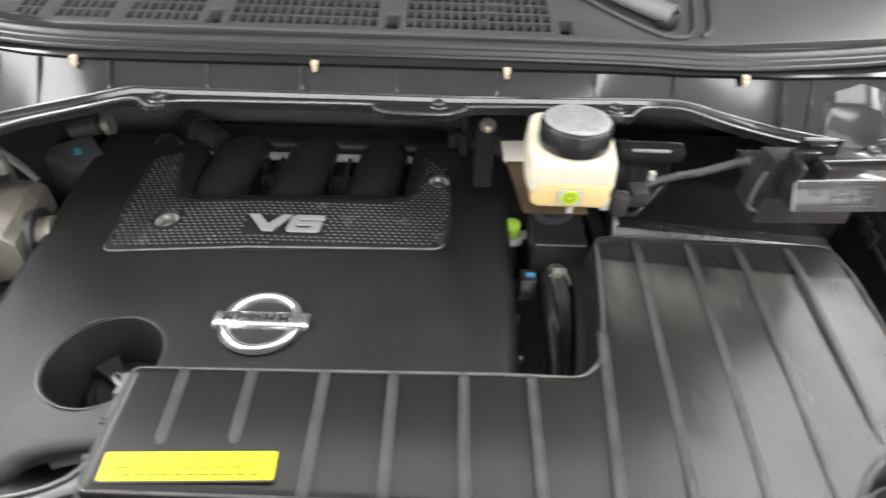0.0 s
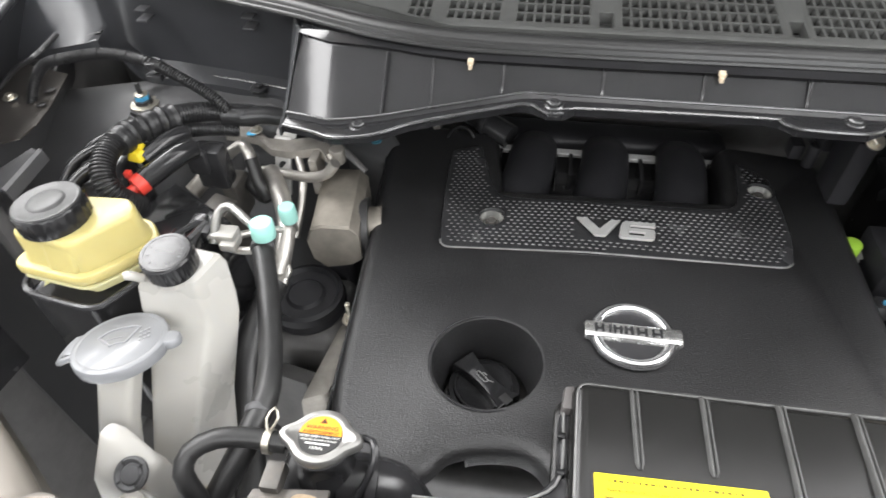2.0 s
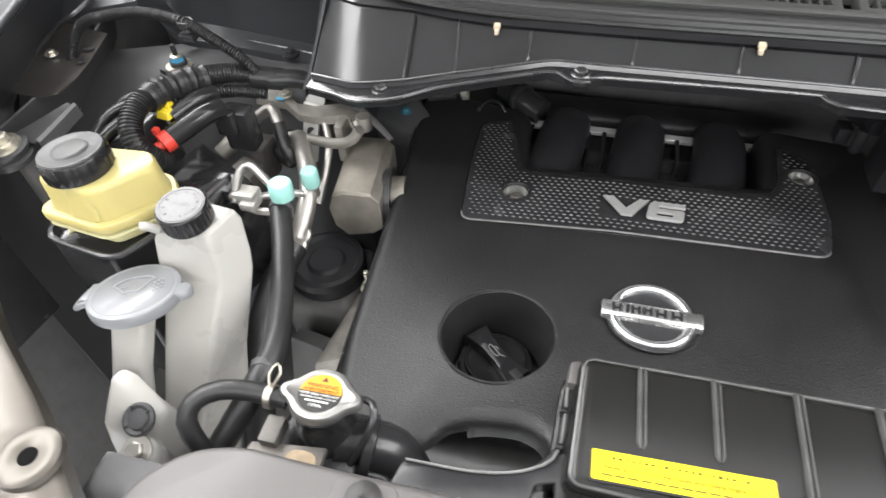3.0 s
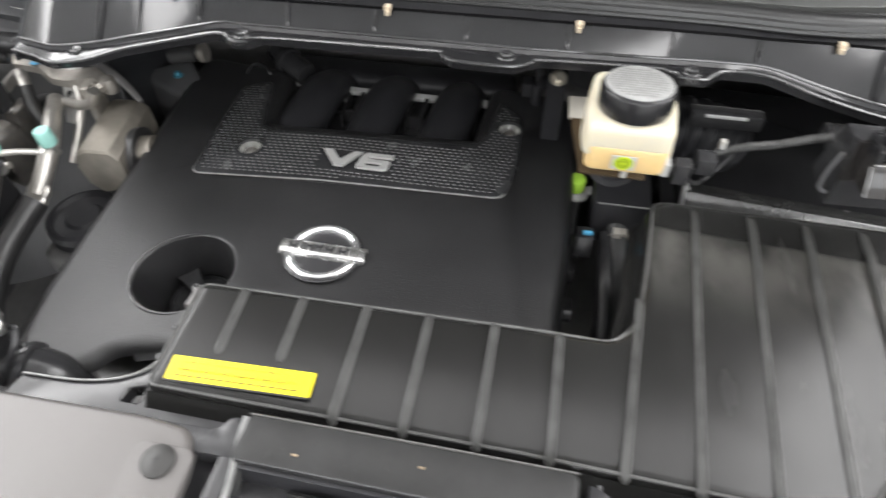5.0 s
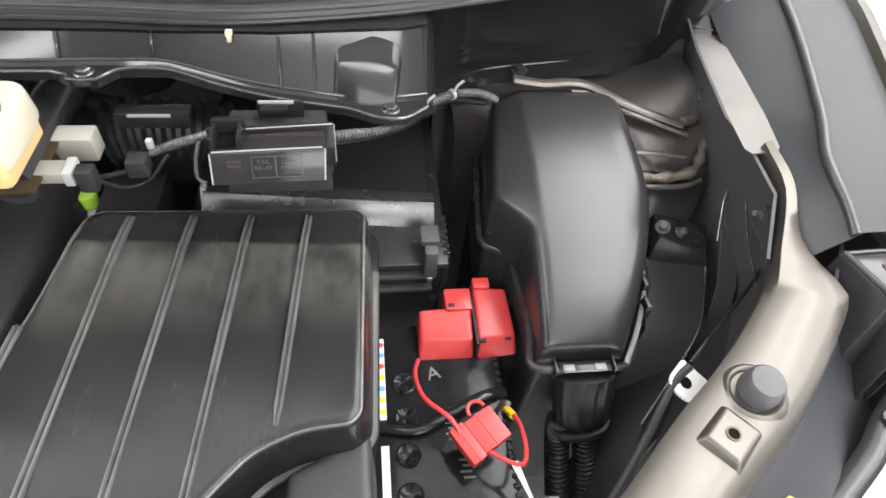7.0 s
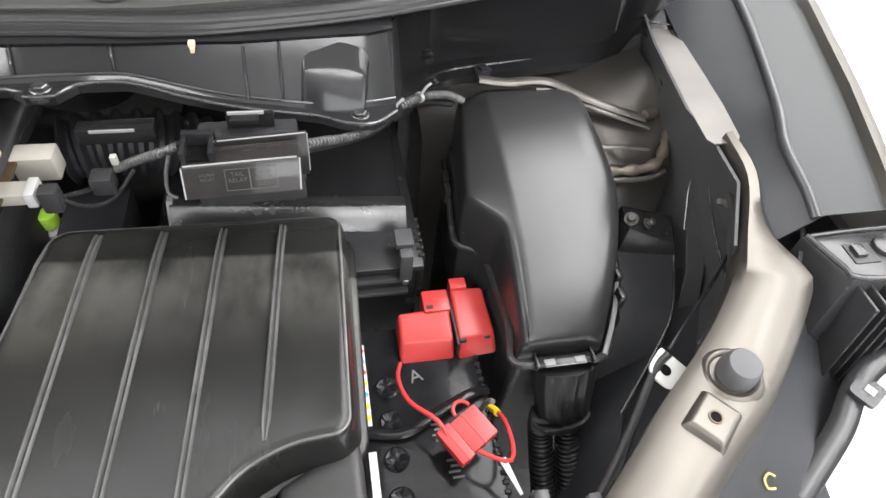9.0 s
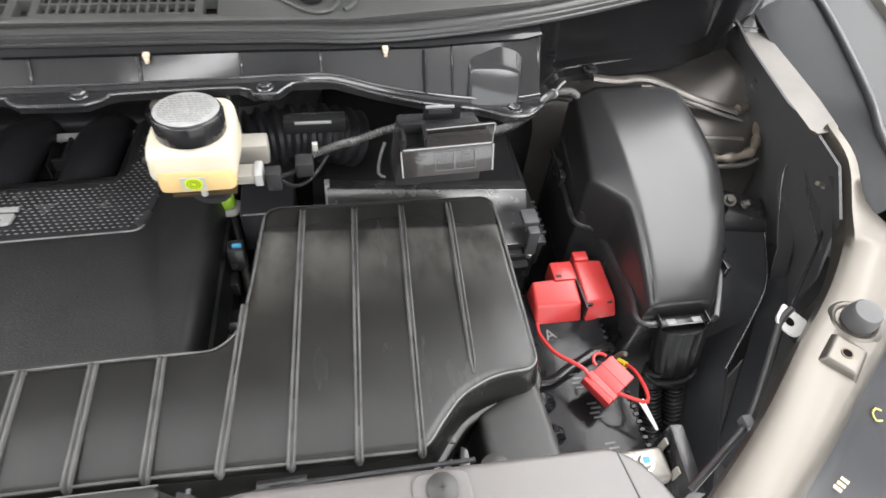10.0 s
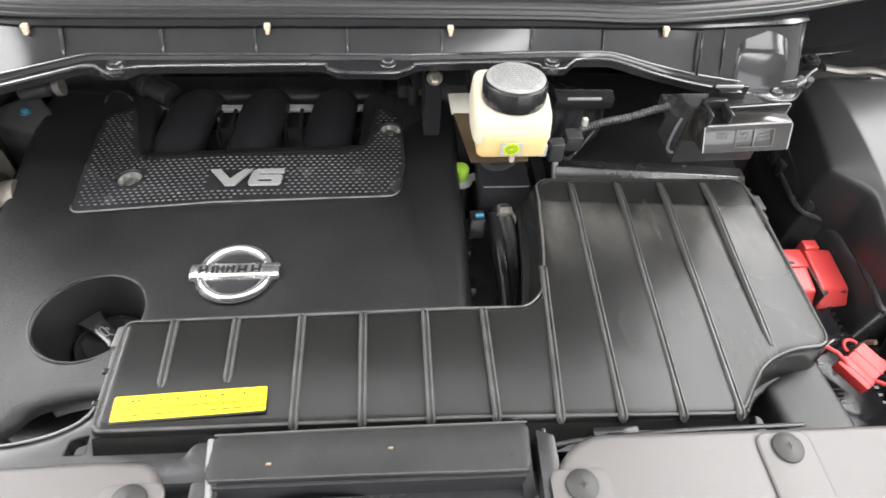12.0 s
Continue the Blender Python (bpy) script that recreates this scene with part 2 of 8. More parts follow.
def box(x0, x1, y0, y1, z0, z1, bev=0.003, seg=2):
    bm = bmesh.new()
    bmesh.ops.create_cube(bm, size=1)
    moved(bm, Matrix.Translation(((x0 + x1) / 2, (y0 + y1) / 2, (z0 + z1) / 2)) @ Matrix.Diagonal((x1 - x0, y1 - y0, z1 - z0, 1)))
    if bev > 0:
        bmesh.ops.bevel(bm, geom=bm.edges[:], offset=bev, segments=seg, profile=0.6, affect="EDGES", clamp_overlap=True)
    return bm


def hull_box(low, high, z0, z1, bev=0.004, seg=2):
    """A block with a four-cornered foot and a four-cornered top; z0, z1 may be lists of four."""
    bm = bmesh.new()
    zl = z0 if isinstance(z0, (list, tuple)) else [z0] * 4
    zh = z1 if isinstance(z1, (list, tuple)) else [z1] * 4
    a = [bm.verts.new((x, y, z)) for (x, y), z in zip(low, zl)]
    b = [bm.verts.new((x, y, z)) for (x, y), z in zip(high, zh)]
    bm.faces.new(a[::-1])
    bm.faces.new(b)
    for i in range(4):
        j = (i + 1) % 4
        bm.faces.new((a[i], a[j], b[j], b[i]))
    if bev > 0:
        bmesh.ops.bevel(bm, geom=bm.edges[:], offset=bev, segments=seg, profile=0.6, affect="EDGES", clamp_overlap=True)
    return bm


def rounded(pts, r, seg=5):
    out = []
    n = len(pts)
    for i in range(n):
        p = Vector(pts[i][:2])
        rr = pts[i][2] if len(pts[i]) > 2 else r
        a, b = Vector(pts[i - 1][:2]) - p, Vector(pts[(i + 1) % n][:2]) - p
        k = min(rr, a.length * 0.45, b.length * 0.45)
        if k < 1e-5:
            out.append(p)
            continue
        s, e = p + a.normalized() * k, p + b.normalized() * k
        for j in range(seg + 1):
            t = j / seg
            out.append((1 - t) ** 2 * s + 2 * t * (1 - t) * p + t * t * e)
    return out


def circle(cx, cy, r, n=40):
    return [Vector((cx + r * math.cos(2 * math.pi * i / n), cy + r * math.sin(2 * math.pi * i / n))) for i in range(n)]


def offset(pts, d):
    """Counter-clockwise outline grown by d."""
    out, n = [], len(pts)
    for i in range(n):
        a = (pts[i] - pts[i - 1]).normalized()
        b = (pts[(i + 1) % n] - pts[i]).normalized()
        na, nb = Vector((a.y, -a.x)), Vector((b.y, -b.x))
        m = na + nb
        m = m.normalized() if m.length > 1e-6 else na
        c = max(0.5, m.dot(na))
        out.append(pts[i] + m * (d / c))
    return out


def plate(outline, prof, zf, holes=(), foot=True):
    """A moulded cover: a top face in an outline with holes, whose edges roll over by profiles of (outward, height)."""
    bm = bmesh.new()
    rims = []
    last = None
    for pts, profile, sign in [(outline, prof, 1)] + [(h, p, -1) for h, p in holes]:
        rings = []
        for d, dz in profile:
            ring = [bm.verts.new((q.x, q.y, zf(o.x, o.y) + dz)) for q, o in zip(offset(pts, sign * d), pts)]
            rings.append(ring)
        n = len(pts)
        for r0, r1 in zip(rings, rings[1:]):
            for i in range(n):
                bm.faces.new((r0[i], r0[(i + 1) % n], r1[(i + 1) % n], r1[i]))
        rims += [bm.edges.get((rings[0][i], rings[0][(i + 1) % n])) or bm.edges.new((rings[0][i], rings[0][(i + 1) % n])) for i in range(n)]
        if sign == 1:
            last = rings[-1]
    bmesh.ops.triangle_fill(bm, use_beauty=True, use_dissolve=False, edges=rims, normal=(0, 0, 1))
    if foot and not holes:
        n = len(last)
        bmesh.ops.triangle_fill(bm, use_beauty=True, use_dissolve=False, edges=[bm.edges.get((last[i], last[(i + 1) % n])) for i in range(n)], normal=(0, 0, -1))
    return bm


def loft(rings, cap=True, closed=True):
    bm = bmesh.new()
    vs = [[bm.verts.new(p) for p in ring] for ring in rings]
    n = len(vs[0])
    for a, b in zip(vs, vs[1:]):
        for i in range(n if closed else n - 1):
            j = (i + 1) % n
            bm.faces.new((a[i], a[j], b[j], b[i]))
    if cap and closed:
        bm.faces.new(vs[0][::-1])
        bm.faces.new(vs[-1])
    return bm


def sheet(rows, thick=0.003):
    """A pressed panel through rows of points, given a thickness."""
    bm = loft(rows, cap=False, closed=False)
    bmesh.ops.recalc_face_normals(bm, faces=bm.faces)
    bmesh.ops.solidify(bm, geom=bm.faces[:], thickness=thick)
    return bm


def smooth_path(pts, step=0.008):
    p = [Vector(q) for q in pts]
    p = [2 * p[0] - p[1]] + p + [2 * p[-1] - p[-2]]
    out = []
    for i in range(1, len(p) - 2):
        k = max(2, int((p[i + 1] - p[i]).length / step))
        for j in range(k):
            t = j / k
            a, b, c, d = p[i - 1], p[i], p[i + 1], p[i + 2]
            out.append(0.5 * (2 * b + (c - a) * t + (2 * a - 5 * b + 4 * c - d) * t * t + (3 * b - a - 3 * c + d) * t ** 3))
    out.append(p[-2])
    return out


def tube(pts, r, seg=12, ridge=0.0, pitch=0.004, step=0.008, flat=1.0):
    path = smooth_path(pts, pitch / 4 if ridge else step)
    rings = []
    up = Vector((0, 0, 1))
    side = None
    run = 0.0
    for i, p in enumerate(path):
        d = (path[min(i + 1, len(path) - 1)] - path[max(i - 1, 0)]).normalized()
        if side is None:
            side = d.cross(up if abs(d.z) < 0.9 else Vector((1, 0, 0))).normalized()
        side = (side - d * side.dot(d)).normalized()
        nrm = side.cross(d)
        if i:
            run += (p - path[i - 1]).length
        rad = r(i / (len(path) - 1)) if callable(r) else r
        if ridge:
            rad += ridge * (1 if math.sin(2 * math.pi * run / pitch) > 0 else -1)
        rings.append([p + side * rad * math.cos(2 * math.pi * k / seg) + nrm * rad * flat * math.sin(2 * math.pi * k / seg) for k in range(seg)])
    return loft(rings)


def revolve(profile, m, seg=32):
    """A turned body from (radius, height) pairs about the z axis of m."""
    rings = [[m @ Vector((max(r, 0.0004) * math.cos(2 * math.pi * k / seg), max(r, 0.0004) * math.sin(2 * math.pi * k / seg), z)) for k in range(seg)] for r, z in profile]
    return loft(rings)


def cyl(x, y, z0, z1, r, bev=0.002, seg=28, rx=0, ry=0):
    m = pose(x, y, z0, rx, ry)
    h = z1 - z0
    return revolve([(r - bev, 0), (r, bev), (r, h - bev), (r - bev * 0.3, h - bev * 0.3), (r - bev, h)], m, seg)


def hexbolt(m, r=0.006, h=0.005, washer=0.010):
    a = revolve([(washer, 0), (washer, 0.0012), (washer * 0.97, 0.0016)], m, 24)
    b = revolve([(r * 1.02, 0.0016), (r * 1.02, h), (r * 0.85, h + 0.001)], m, 6)
    return joined(a, b)


def knurled(m, r, h, teeth=24, depth=0.0015, top=0.003):
    """A screw cap with a ribbed side."""
    rings = []
    n = teeth * 4
    for rr, z in ((r * 0.97, 0), (r, 0.0015), (r, h - top), (r - 0.0015, h - 0.001), (r - top, h)):
        rings.append([m @ Vector(((rr - (depth if (k // 2) % 2 and z < h - 0.0011 and z > 0 else 0)) * math.cos(2 * math.pi * k / n),
                                  (rr - (depth if (k // 2) % 2 and z < h - 0.0011 and z > 0 else 0)) * math.sin(2 * math.pi * k / n), z)) for k in range(n)])
    return loft(rings)


def letters(text, size, depth, m, sx=1.0):
    cu = bpy.data.curves.new("text", "FONT")
    cu.body, cu.size, cu.extrude, cu.align_x, cu.align_y = text, size, depth / 2, "CENTER", "CENTER"
    cu.resolution_u = 3
    ob = new("text", cu)
    bpy.context.view_layer.update()
    me = bpy.data.meshes.new_from_object(ob.evaluated_get(bpy.context.evaluated_depsgraph_get()))
    bpy.data.objects.remove(ob)
    bpy.data.curves.remove(cu)
    bm = bmesh.new()
    bm.from_mesh(me)
    bpy.data.meshes.remove(me)
    return moved(bm, m @ Matrix.Diagonal((sx, 1, 1, 1)))


def slab(m, w, h, t=0.0004, r=0.0, bev=0.0):
    """A thin flat piece w by h lying in the x-y plane of m."""
    pts = [(-w / 2, -h / 2), (w / 2, -h / 2), (w / 2, h / 2), (-w / 2, h / 2)]
    pts = rounded(pts, r, 4) if r else [Vector(p) for p in pts]
    bm = loft([[(p.x, p.y, 0) for p in pts], [(p.x, p.y, t) for p in pts]])
    return moved(bm, m)


def basis(o, x, y):
    """The pose with its origin at o, its x axis along x and its y axis towards y."""
    x = Vector(x).normalized()
    z = x.cross(Vector(y)).normalized()
    y = z.cross(x)
    return Matrix(((x.x, y.x, z.x, o[0]), (x.y, y.y, z.y, o[1]), (x.z, y.z, z.z, o[2]), (0, 0, 0, 1)))


# ---- the hall ----
single("floor", box(-6, 6, -3.2, 5.2, -0.1, 0, 0), FLOOR, "pale glossy epoxy workshop floor", "floor", kind="structure")
single("ceiling", box(-6, 6, -3.2, 5.2, 3.2, 3.3, 0), WALL, "plain white hall ceiling", "ceiling", kind="structure")
single("wall_north", box(-6, 6, 5.2, 5.4, 0, 3.2, 0), WALL, "plain white hall wall", "wall", kind="structure")
single("wall_south", joined(box(-6, -5.5, -3.4, -3.2, 0, 3.2, 0), box(-5.5, -3.9, -3.4, -3.2, 0, 1.9, 0), box(-3.9, -2.2, -3.4, -3.2, 0, 3.2, 0), box(0.2, 3.6, -3.4, -3.2, 0, 1.9, 0), box(3.6, 6, -3.4, -3.2, 0, 3.2, 0), box(-5.5, -3.9, -3.4, -3.2, 3.1, 3.2, 0), box(-2.2, 3.6, -3.4, -3.2, 3.1, 3.2, 0)), WALL, "plain white hall wall with an added dark door and two added windows", "wall", kind="structure")
# unseen dark door and bright windows, added to shape front reflections
single("added_dark_door", box(-2.2, 0.2, -3.45, -3.25, 0, 3.1, 0.01), DOORGREY, "unseen dark grey door, added to darken front reflections", "door", kind="structure")
for wname, wx0, wx1 in (("window_1", -5.5, -3.9), ("window_2", 0.2, 3.6)):
    wbase = thing(wname, (wx0 + wx1) / 2, -3.3, 1.9, "unseen bright window in a white frame, added for reflections", "window", kind="structure")
    part("window_frame", joined(box(wx0, wx1, -3.36, -3.28, 1.9, 1.94, 0.004), box(wx0, wx1, -3.36, -3.28, 3.06, 3.1, 0.004), box(wx0, wx0 + 0.04, -3.36, -3.28, 1.94, 3.06, 0.004), box(wx1 - 0.04, wx1, -3.36, -3.28, 1.94, 3.06, 0.004)), WALL, wbase)
single("wall_west", box(-6.2, -6, -3.2, 5.2, 0, 3.2, 0), WALL, "plain white hall wall", "wall", kind="structure")
single("wall_east", box(6, 6.2, -3.2, 5.2, 0, 3.2, 0), WALL, "plain white hall wall", "wall", kind="structure")


# ---- the car's body round the bay ----
def cowl_rows():
    """Columns of the cowl front: x, top edge y z, foot of the face y z, flange front y z."""
    return [
        (-0.545, 0.657, 1.187, 0.580, 1.128, 0.562, 1.120), (-0.508, 0.637, 1.190, 0.571, 1.130, 0.551, 1.121), (-0.498, 0.634, 1.190, 0.569, 1.130, 0.547, 1.121),
        (-0.480, 0.631, 1.191, 0.568, 1.132, 0.541, 1.123), (-0.440, 0.626, 1.192, 0.570, 1.138, 0.543, 1.128),
        (-0.400, 0.615, 1.193, 0.574, 1.146, 0.557, 1.138), (-0.345, 0.608, 1.193, 0.581, 1.156, 0.567, 1.149),
        (-0.290, 0.606, 1.194, 0.588, 1.166, 0.575, 1.160), (-0.276, 0.606, 1.194, 0.589, 1.166, 0.571, 1.160),
        (-0.266, 0.606, 1.194, 0.589, 1.166, 0.563, 1.160), (-0.250, 0.606, 1.194, 0.589, 1.166, 0.563, 1.160),
        (-0.238, 0.606, 1.194, 0.589, 1.166, 0.574, 1.160), (-0.060, 0.607, 1.195, 0.590, 1.166, 0.579, 1.160),
        (-0.045, 0.607, 1.195, 0.590, 1.166, 0.576, 1.160), (-0.032, 0.607, 1.195, 0.590, 1.166, 0.565, 1.160),
        (0.030, 0.608, 1.195, 0.590, 1.166, 0.564, 1.160), (0.048, 0.608, 1.195, 0.590, 1.166, 0.576, 1.160),
        (0.060, 0.608, 1.195, 0.591, 1.166, 0.580, 1.160), (0.175, 0.610, 1.195, 0.595, 1.166, 0.584, 1.160),
        (0.190, 0.610, 1.195, 0.596, 1.166, 0.572, 1.160), (0.215, 0.610, 1.195, 0.597, 1.166, 0.572, 1.160),
        (0.230, 0.610, 1.195, 0.597, 1.166, 0.588, 1.160), (0.272, 0.610, 1.194, 0.597, 1.165, 0.590, 1.160),
        (0.320, 0.611, 1.194, 0.590, 1.155, 0.580, 1.148), (0.372, 0.612, 1.193, 0.585, 1.145, 0.573, 1.138),
        (0.440, 0.622, 1.191, 0.588, 1.132, 0.574, 1.126), (0.465, 0.626, 1.190, 0.590, 1.130, 0.564, 1.123),
        (0.495, 0.630, 1.189, 0.594, 1.128, 0.564, 1.121), (0.520, 0.640, 1.188, 0.604, 1.124, 0.588, 1.117),
    ]


SHEEN = material("burnished_black_edge", (0.030, 0.030, 0.031), 0.24, var=0.2, scale=40, spec=1.0)


def cowl():
    cols = cowl_rows()
    base = thing("cowl_panel", 0, 0.6, 1.12, "glossy black ribbed plastic cowl panel under the bonnet seal", "cowl panel", kind="structure")
    top = [(x, yt + 0.01, zt + 0.004) for x, yt, zt, a, b, c, d in cols]
    edge = [(x, yt - 0.004, zt - 0.001) for x, yt, zt, a, b, c, d in cols]
    under = [(x, yt - 0.001, zt - 0.006) for x, yt, zt, a, b, c, d in cols]
    foot = [(x, a, b + 0.002) for x, yt, zt, a, b, c, d in cols]
    ridge = [(x, a - 0.002, b + 0.0035) for x, yt, zt, a, b, c, d in cols]
    dip = [(x, a - 0.005, b - 0.001) for x, yt, zt, a, b, c, d in cols]
    lip = [(x, c + 0.003, b - 0.0015) for x, yt, zt, a, b, c, d in cols]
    front = [(x, c, b - 0.0022) for x, yt, zt, a, b, c, d in cols]
    down = [(x, c - 0.0005, b - 0.011) for x, yt, zt, a, b, c, d in cols]
    part("panel", sheet([top, edge, under, foot, ridge, dip, lip, front, down], 0.0025), GLOSS, base, sharp=28)
    # upright stiffening ribs on the face
    for x in (-0.385, -0.312, -0.213, -0.118, -0.022, 0.080, 0.180, 0.262):
        c = min(cols, key=lambda q: abs(q[0] - x))
        part("rib", hull_box([(x - 0.0015, c[3] - 0.003), (x + 0.0015, c[3] - 0.003), (x + 0.0015, c[3] + 0.004), (x - 0.0015, c[3] + 0.004)],
                             [(x - 0.0015, c[1] - 0.0055), (x + 0.0015, c[1] - 0.0055), (x + 0.0015, c[1] + 0.002), (x - 0.0015, c[1] + 0.002)], c[4], c[2] - 0.004, 0.0006, 1), GLOSS, base)
    # rolled beads along the flange catch the light
    part("lip_bead", tube([(x, y + 0.0005, z - 0.0005) for x, y, z in front], 0.0021, 8, step=0.01), SHEEN, base)
    part("ridge_bead", tube([(x, y, z + 0.0002) for x, y, z in ridge], 0.0015, 8, step=0.01), SHEEN, base)
    for x in (-0.436, 0.376, 0.408):
        c = min(cols, key=lambda q: abs(q[0] - x))
        part("end_rib", tube([(x, c[3] - 0.003, c[4] + 0.002), (x, (c[3] + c[1]) / 2 - 0.006, (c[4] + c[2]) / 2), (x, c[1] - 0.006, c[2] - 0.005)], 0.0016, 8), GLOSS, base)
    # moulded pocket
    pk = rounded([(0.422, 1.131), (0.488, 1.130), (0.493, 1.170), (0.470, 1.177), (0.428, 1.178)], 0.010, 5)
    rings = []
    for d, out in ((0.002, -0.003), (0.0, 0.004), (-0.0012, 0.009), (-0.003, 0.0120), (-0.006, 0.0132)):
        rings.append([(p.x, 0.588 + (p.y - 1.128) * 0.62 - out, p.y - out * 0.5) for p in offset(pk, d)])
    part("pocket", loft(rings), GLOSS, base, sharp=25)
    # clips under the seal
    for x, y, z in ((-0.346, 0.605, 1.189), (-0.104, 0.602, 1.193), (0.089, 0.604, 1.191), (0.332, 0.607, 1.190)):
        part("clip", joined(box(x - 0.003, x + 0.003, y - 0.005, y + 0.002, z - 0.0005, z + 0.004, 0.0008), box(x - 0.0018, x + 0.0018, y - 0.007, y, z - 0.005, z, 0.0006)), CLIP, base, "beige plastic clip")
    # retaining bolts on the flange
    for x, y, z in ((-0.459, 0.560, 1.130), (-0.259, 0.575, 1.162), (0.021, 0.580, 1.161), (0.202, 0.583, 1.161), (0.481, 0.577, 1.124)):
        part("bolt", joined(revolve([(0.0135, -0.003), (0.0135, 0.0005), (0.0125, 0.0016), (0.0105, 0.0012)], pose(x, y, z), 32), revolve([(0.0098, 0.0008), (0.0098, 0.0032), (0.0085, 0.0045), (0.0072, 0.0040)], pose(x, y, z), 28), revolve([(0.0068, 0.002), (0.0068, 0.0066), (0.0055, 0.0078), (0.0030, 0.0072)], pose(x, y, z), 6)), SHEEN, base, "black hex flange bolt")
    # rubber bonnet seal along the top
    line = [(-0.90, 0.80, 1.20), (-0.72, 0.735, 1.202), (-0.56, 0.682, 1.204), (-0.46, 0.646, 1.204), (-0.37, 0.628, 1.204), (-0.25, 0.625, 1.204), (0.0, 0.627, 1.205), (0.2, 0.627, 1.205),
            (0.30, 0.624, 1.204), (0.38, 0.630, 1.204), (0.50, 0.652, 1.204), (0.62, 0.690, 1.203), (0.74, 0.735, 1.202), (0.92, 0.80, 1.20)]
    part("seal", joined(tube(line, 0.0085, 14, flat=0.85), tube([(x, y - 0.007, z - 0.003) for x, y, z in line], 0.005, 8)), SEAL, base, "long black rubber bonnet seal")
    part("seal_lip", tube([(x, y - 0.0125, z - 0.006) for x, y, z in line], 0.0028, 8), SEAL, base)
    part("seal_foot", tube([(x, y + 0.0125, z - 0.003) for x, y, z in line], 0.006, 8), SEAL, base)


def cowl_top():
    base = thing("cowl_grille", 0, 0.68, 1.2, "weathered grey plastic cowl top with air grille", "cowl grille", kind="structure")

    def zf(x, y):
        return 1.213 + 0.12 * (y - 0.64)
    out = [Vector(p) for p in ((-0.92, 0.81), (-0.55, 0.690), (-0.37, 0.638), (0.0, 0.637), (0.30, 0.636), (0.52, 0.664), (0.92, 0.81), (0.92, 1.02), (-0.92, 1.02))]
    holes = []
    prof = [(0, 0), (0.0008, -0.0005), (0.001, -0.012)]
    cells = []
    blocks = [(-0.420, -0.395), (-0.378, -0.322), (-0.306, -0.230), (-0.199, -0.045), (-0.016, 0.137)]
    sq = [-0.214, -0.030, 0.152]
    for x0, x1 in blocks:
        holes.append(([Vector((x0, 0.648)), Vector((x1, 0.648)), Vector((x1, 0.735)), Vector((x0, 0.735))], prof))
        cells.append((x0, x1))
    for x in sq:
        holes.append((rounded([(x - 0.008, 0.644), (x + 0.008, 0.644), (x + 0.008, 0.672), (x - 0.008, 0.672)], 0.002, 2), prof))
    part("top", plate(out, [(0, 0), (0.002, -0.001), (0.003, -0.02)], zf, holes), COWLGREY, base)
    # grille bars in each opening: long bars and short uprights
    for x0, x1 in cells:
        bars = []
        for k in range(4):
            y = 0.665 + 0.0175 * k
            bars.append(box(x0, x1, y - 0.0019, y + 0.0019, zf(0, y) - 0.007, zf(0, y) - 0.0006, 0))
        count = max(2, round((x1 - x0) / 0.0094))
        for k in range(1, count):
            x = x0 + (x1 - x0) * k / count
            bars.append(hull_box([(x - 0.0013, 0.648), (x + 0.0013, 0.648), (x + 0.0013, 0.735), (x - 0.0013, 0.735)], [(x - 0.0013, 0.648), (x + 0.0013, 0.648), (x + 0.0013, 0.735), (x - 0.0013, 0.735)],
                                 [zf(0, 0.648) - 0.008] * 2 + [zf(0, 0.735) - 0.008] * 2, [zf(0, 0.648) - 0.0008] * 2 + [zf(0, 0.735) - 0.0008] * 2, 0))
        part("grille", joined(*bars), COWLGREY, base)
    part("plenum", box(-0.45, 0.2, 0.64, 0.76, 1.15, 1.16, 0), INK_AND_SHADE, base)
    # wiper recess and its rim
    part("recess", tube([(0.165, 0.73, 1.228), (0.20, 0.690, 1.222), (0.245, 0.648, 1.217), (0.268, 0.641, 1.216), (0.285, 0.655, 1.218), (0.30, 0.72, 1.226), (0.315, 0.79, 1.234)], 0.0022, 8), COWLGREY, base)
    part("panel_edge", tube([(0.292, 0.645, 1.216), (0.305, 0.66, 1.218), (0.318, 0.72, 1.226), (0.33, 0.80, 1.235)], 0.0028, 8), COWLGREY, base)


def wiper():
    base = thing("wiper_arm", 0.25, 0.67, 1.22, "black windscreen wiper arm resting in the cowl recess", "wiper")
    part("arm", tube([(0.262, 0.664, 1.229), (0.235, 0.684, 1.232), (0.19, 0.720, 1.238), (0.10, 0.79, 1.25)], lambda t: 0.0135 - 0.003 * t, 14, flat=0.75), WIPER, base)
    part("pivot_cap", moved(revolve([(0.0135, 0), (0.0135, 0.010), (0.011, 0.014), (0.004, 0.016)], Matrix.Identity(4), 24), pose(0.258, 0.668, 1.218)), GLOSS, base)


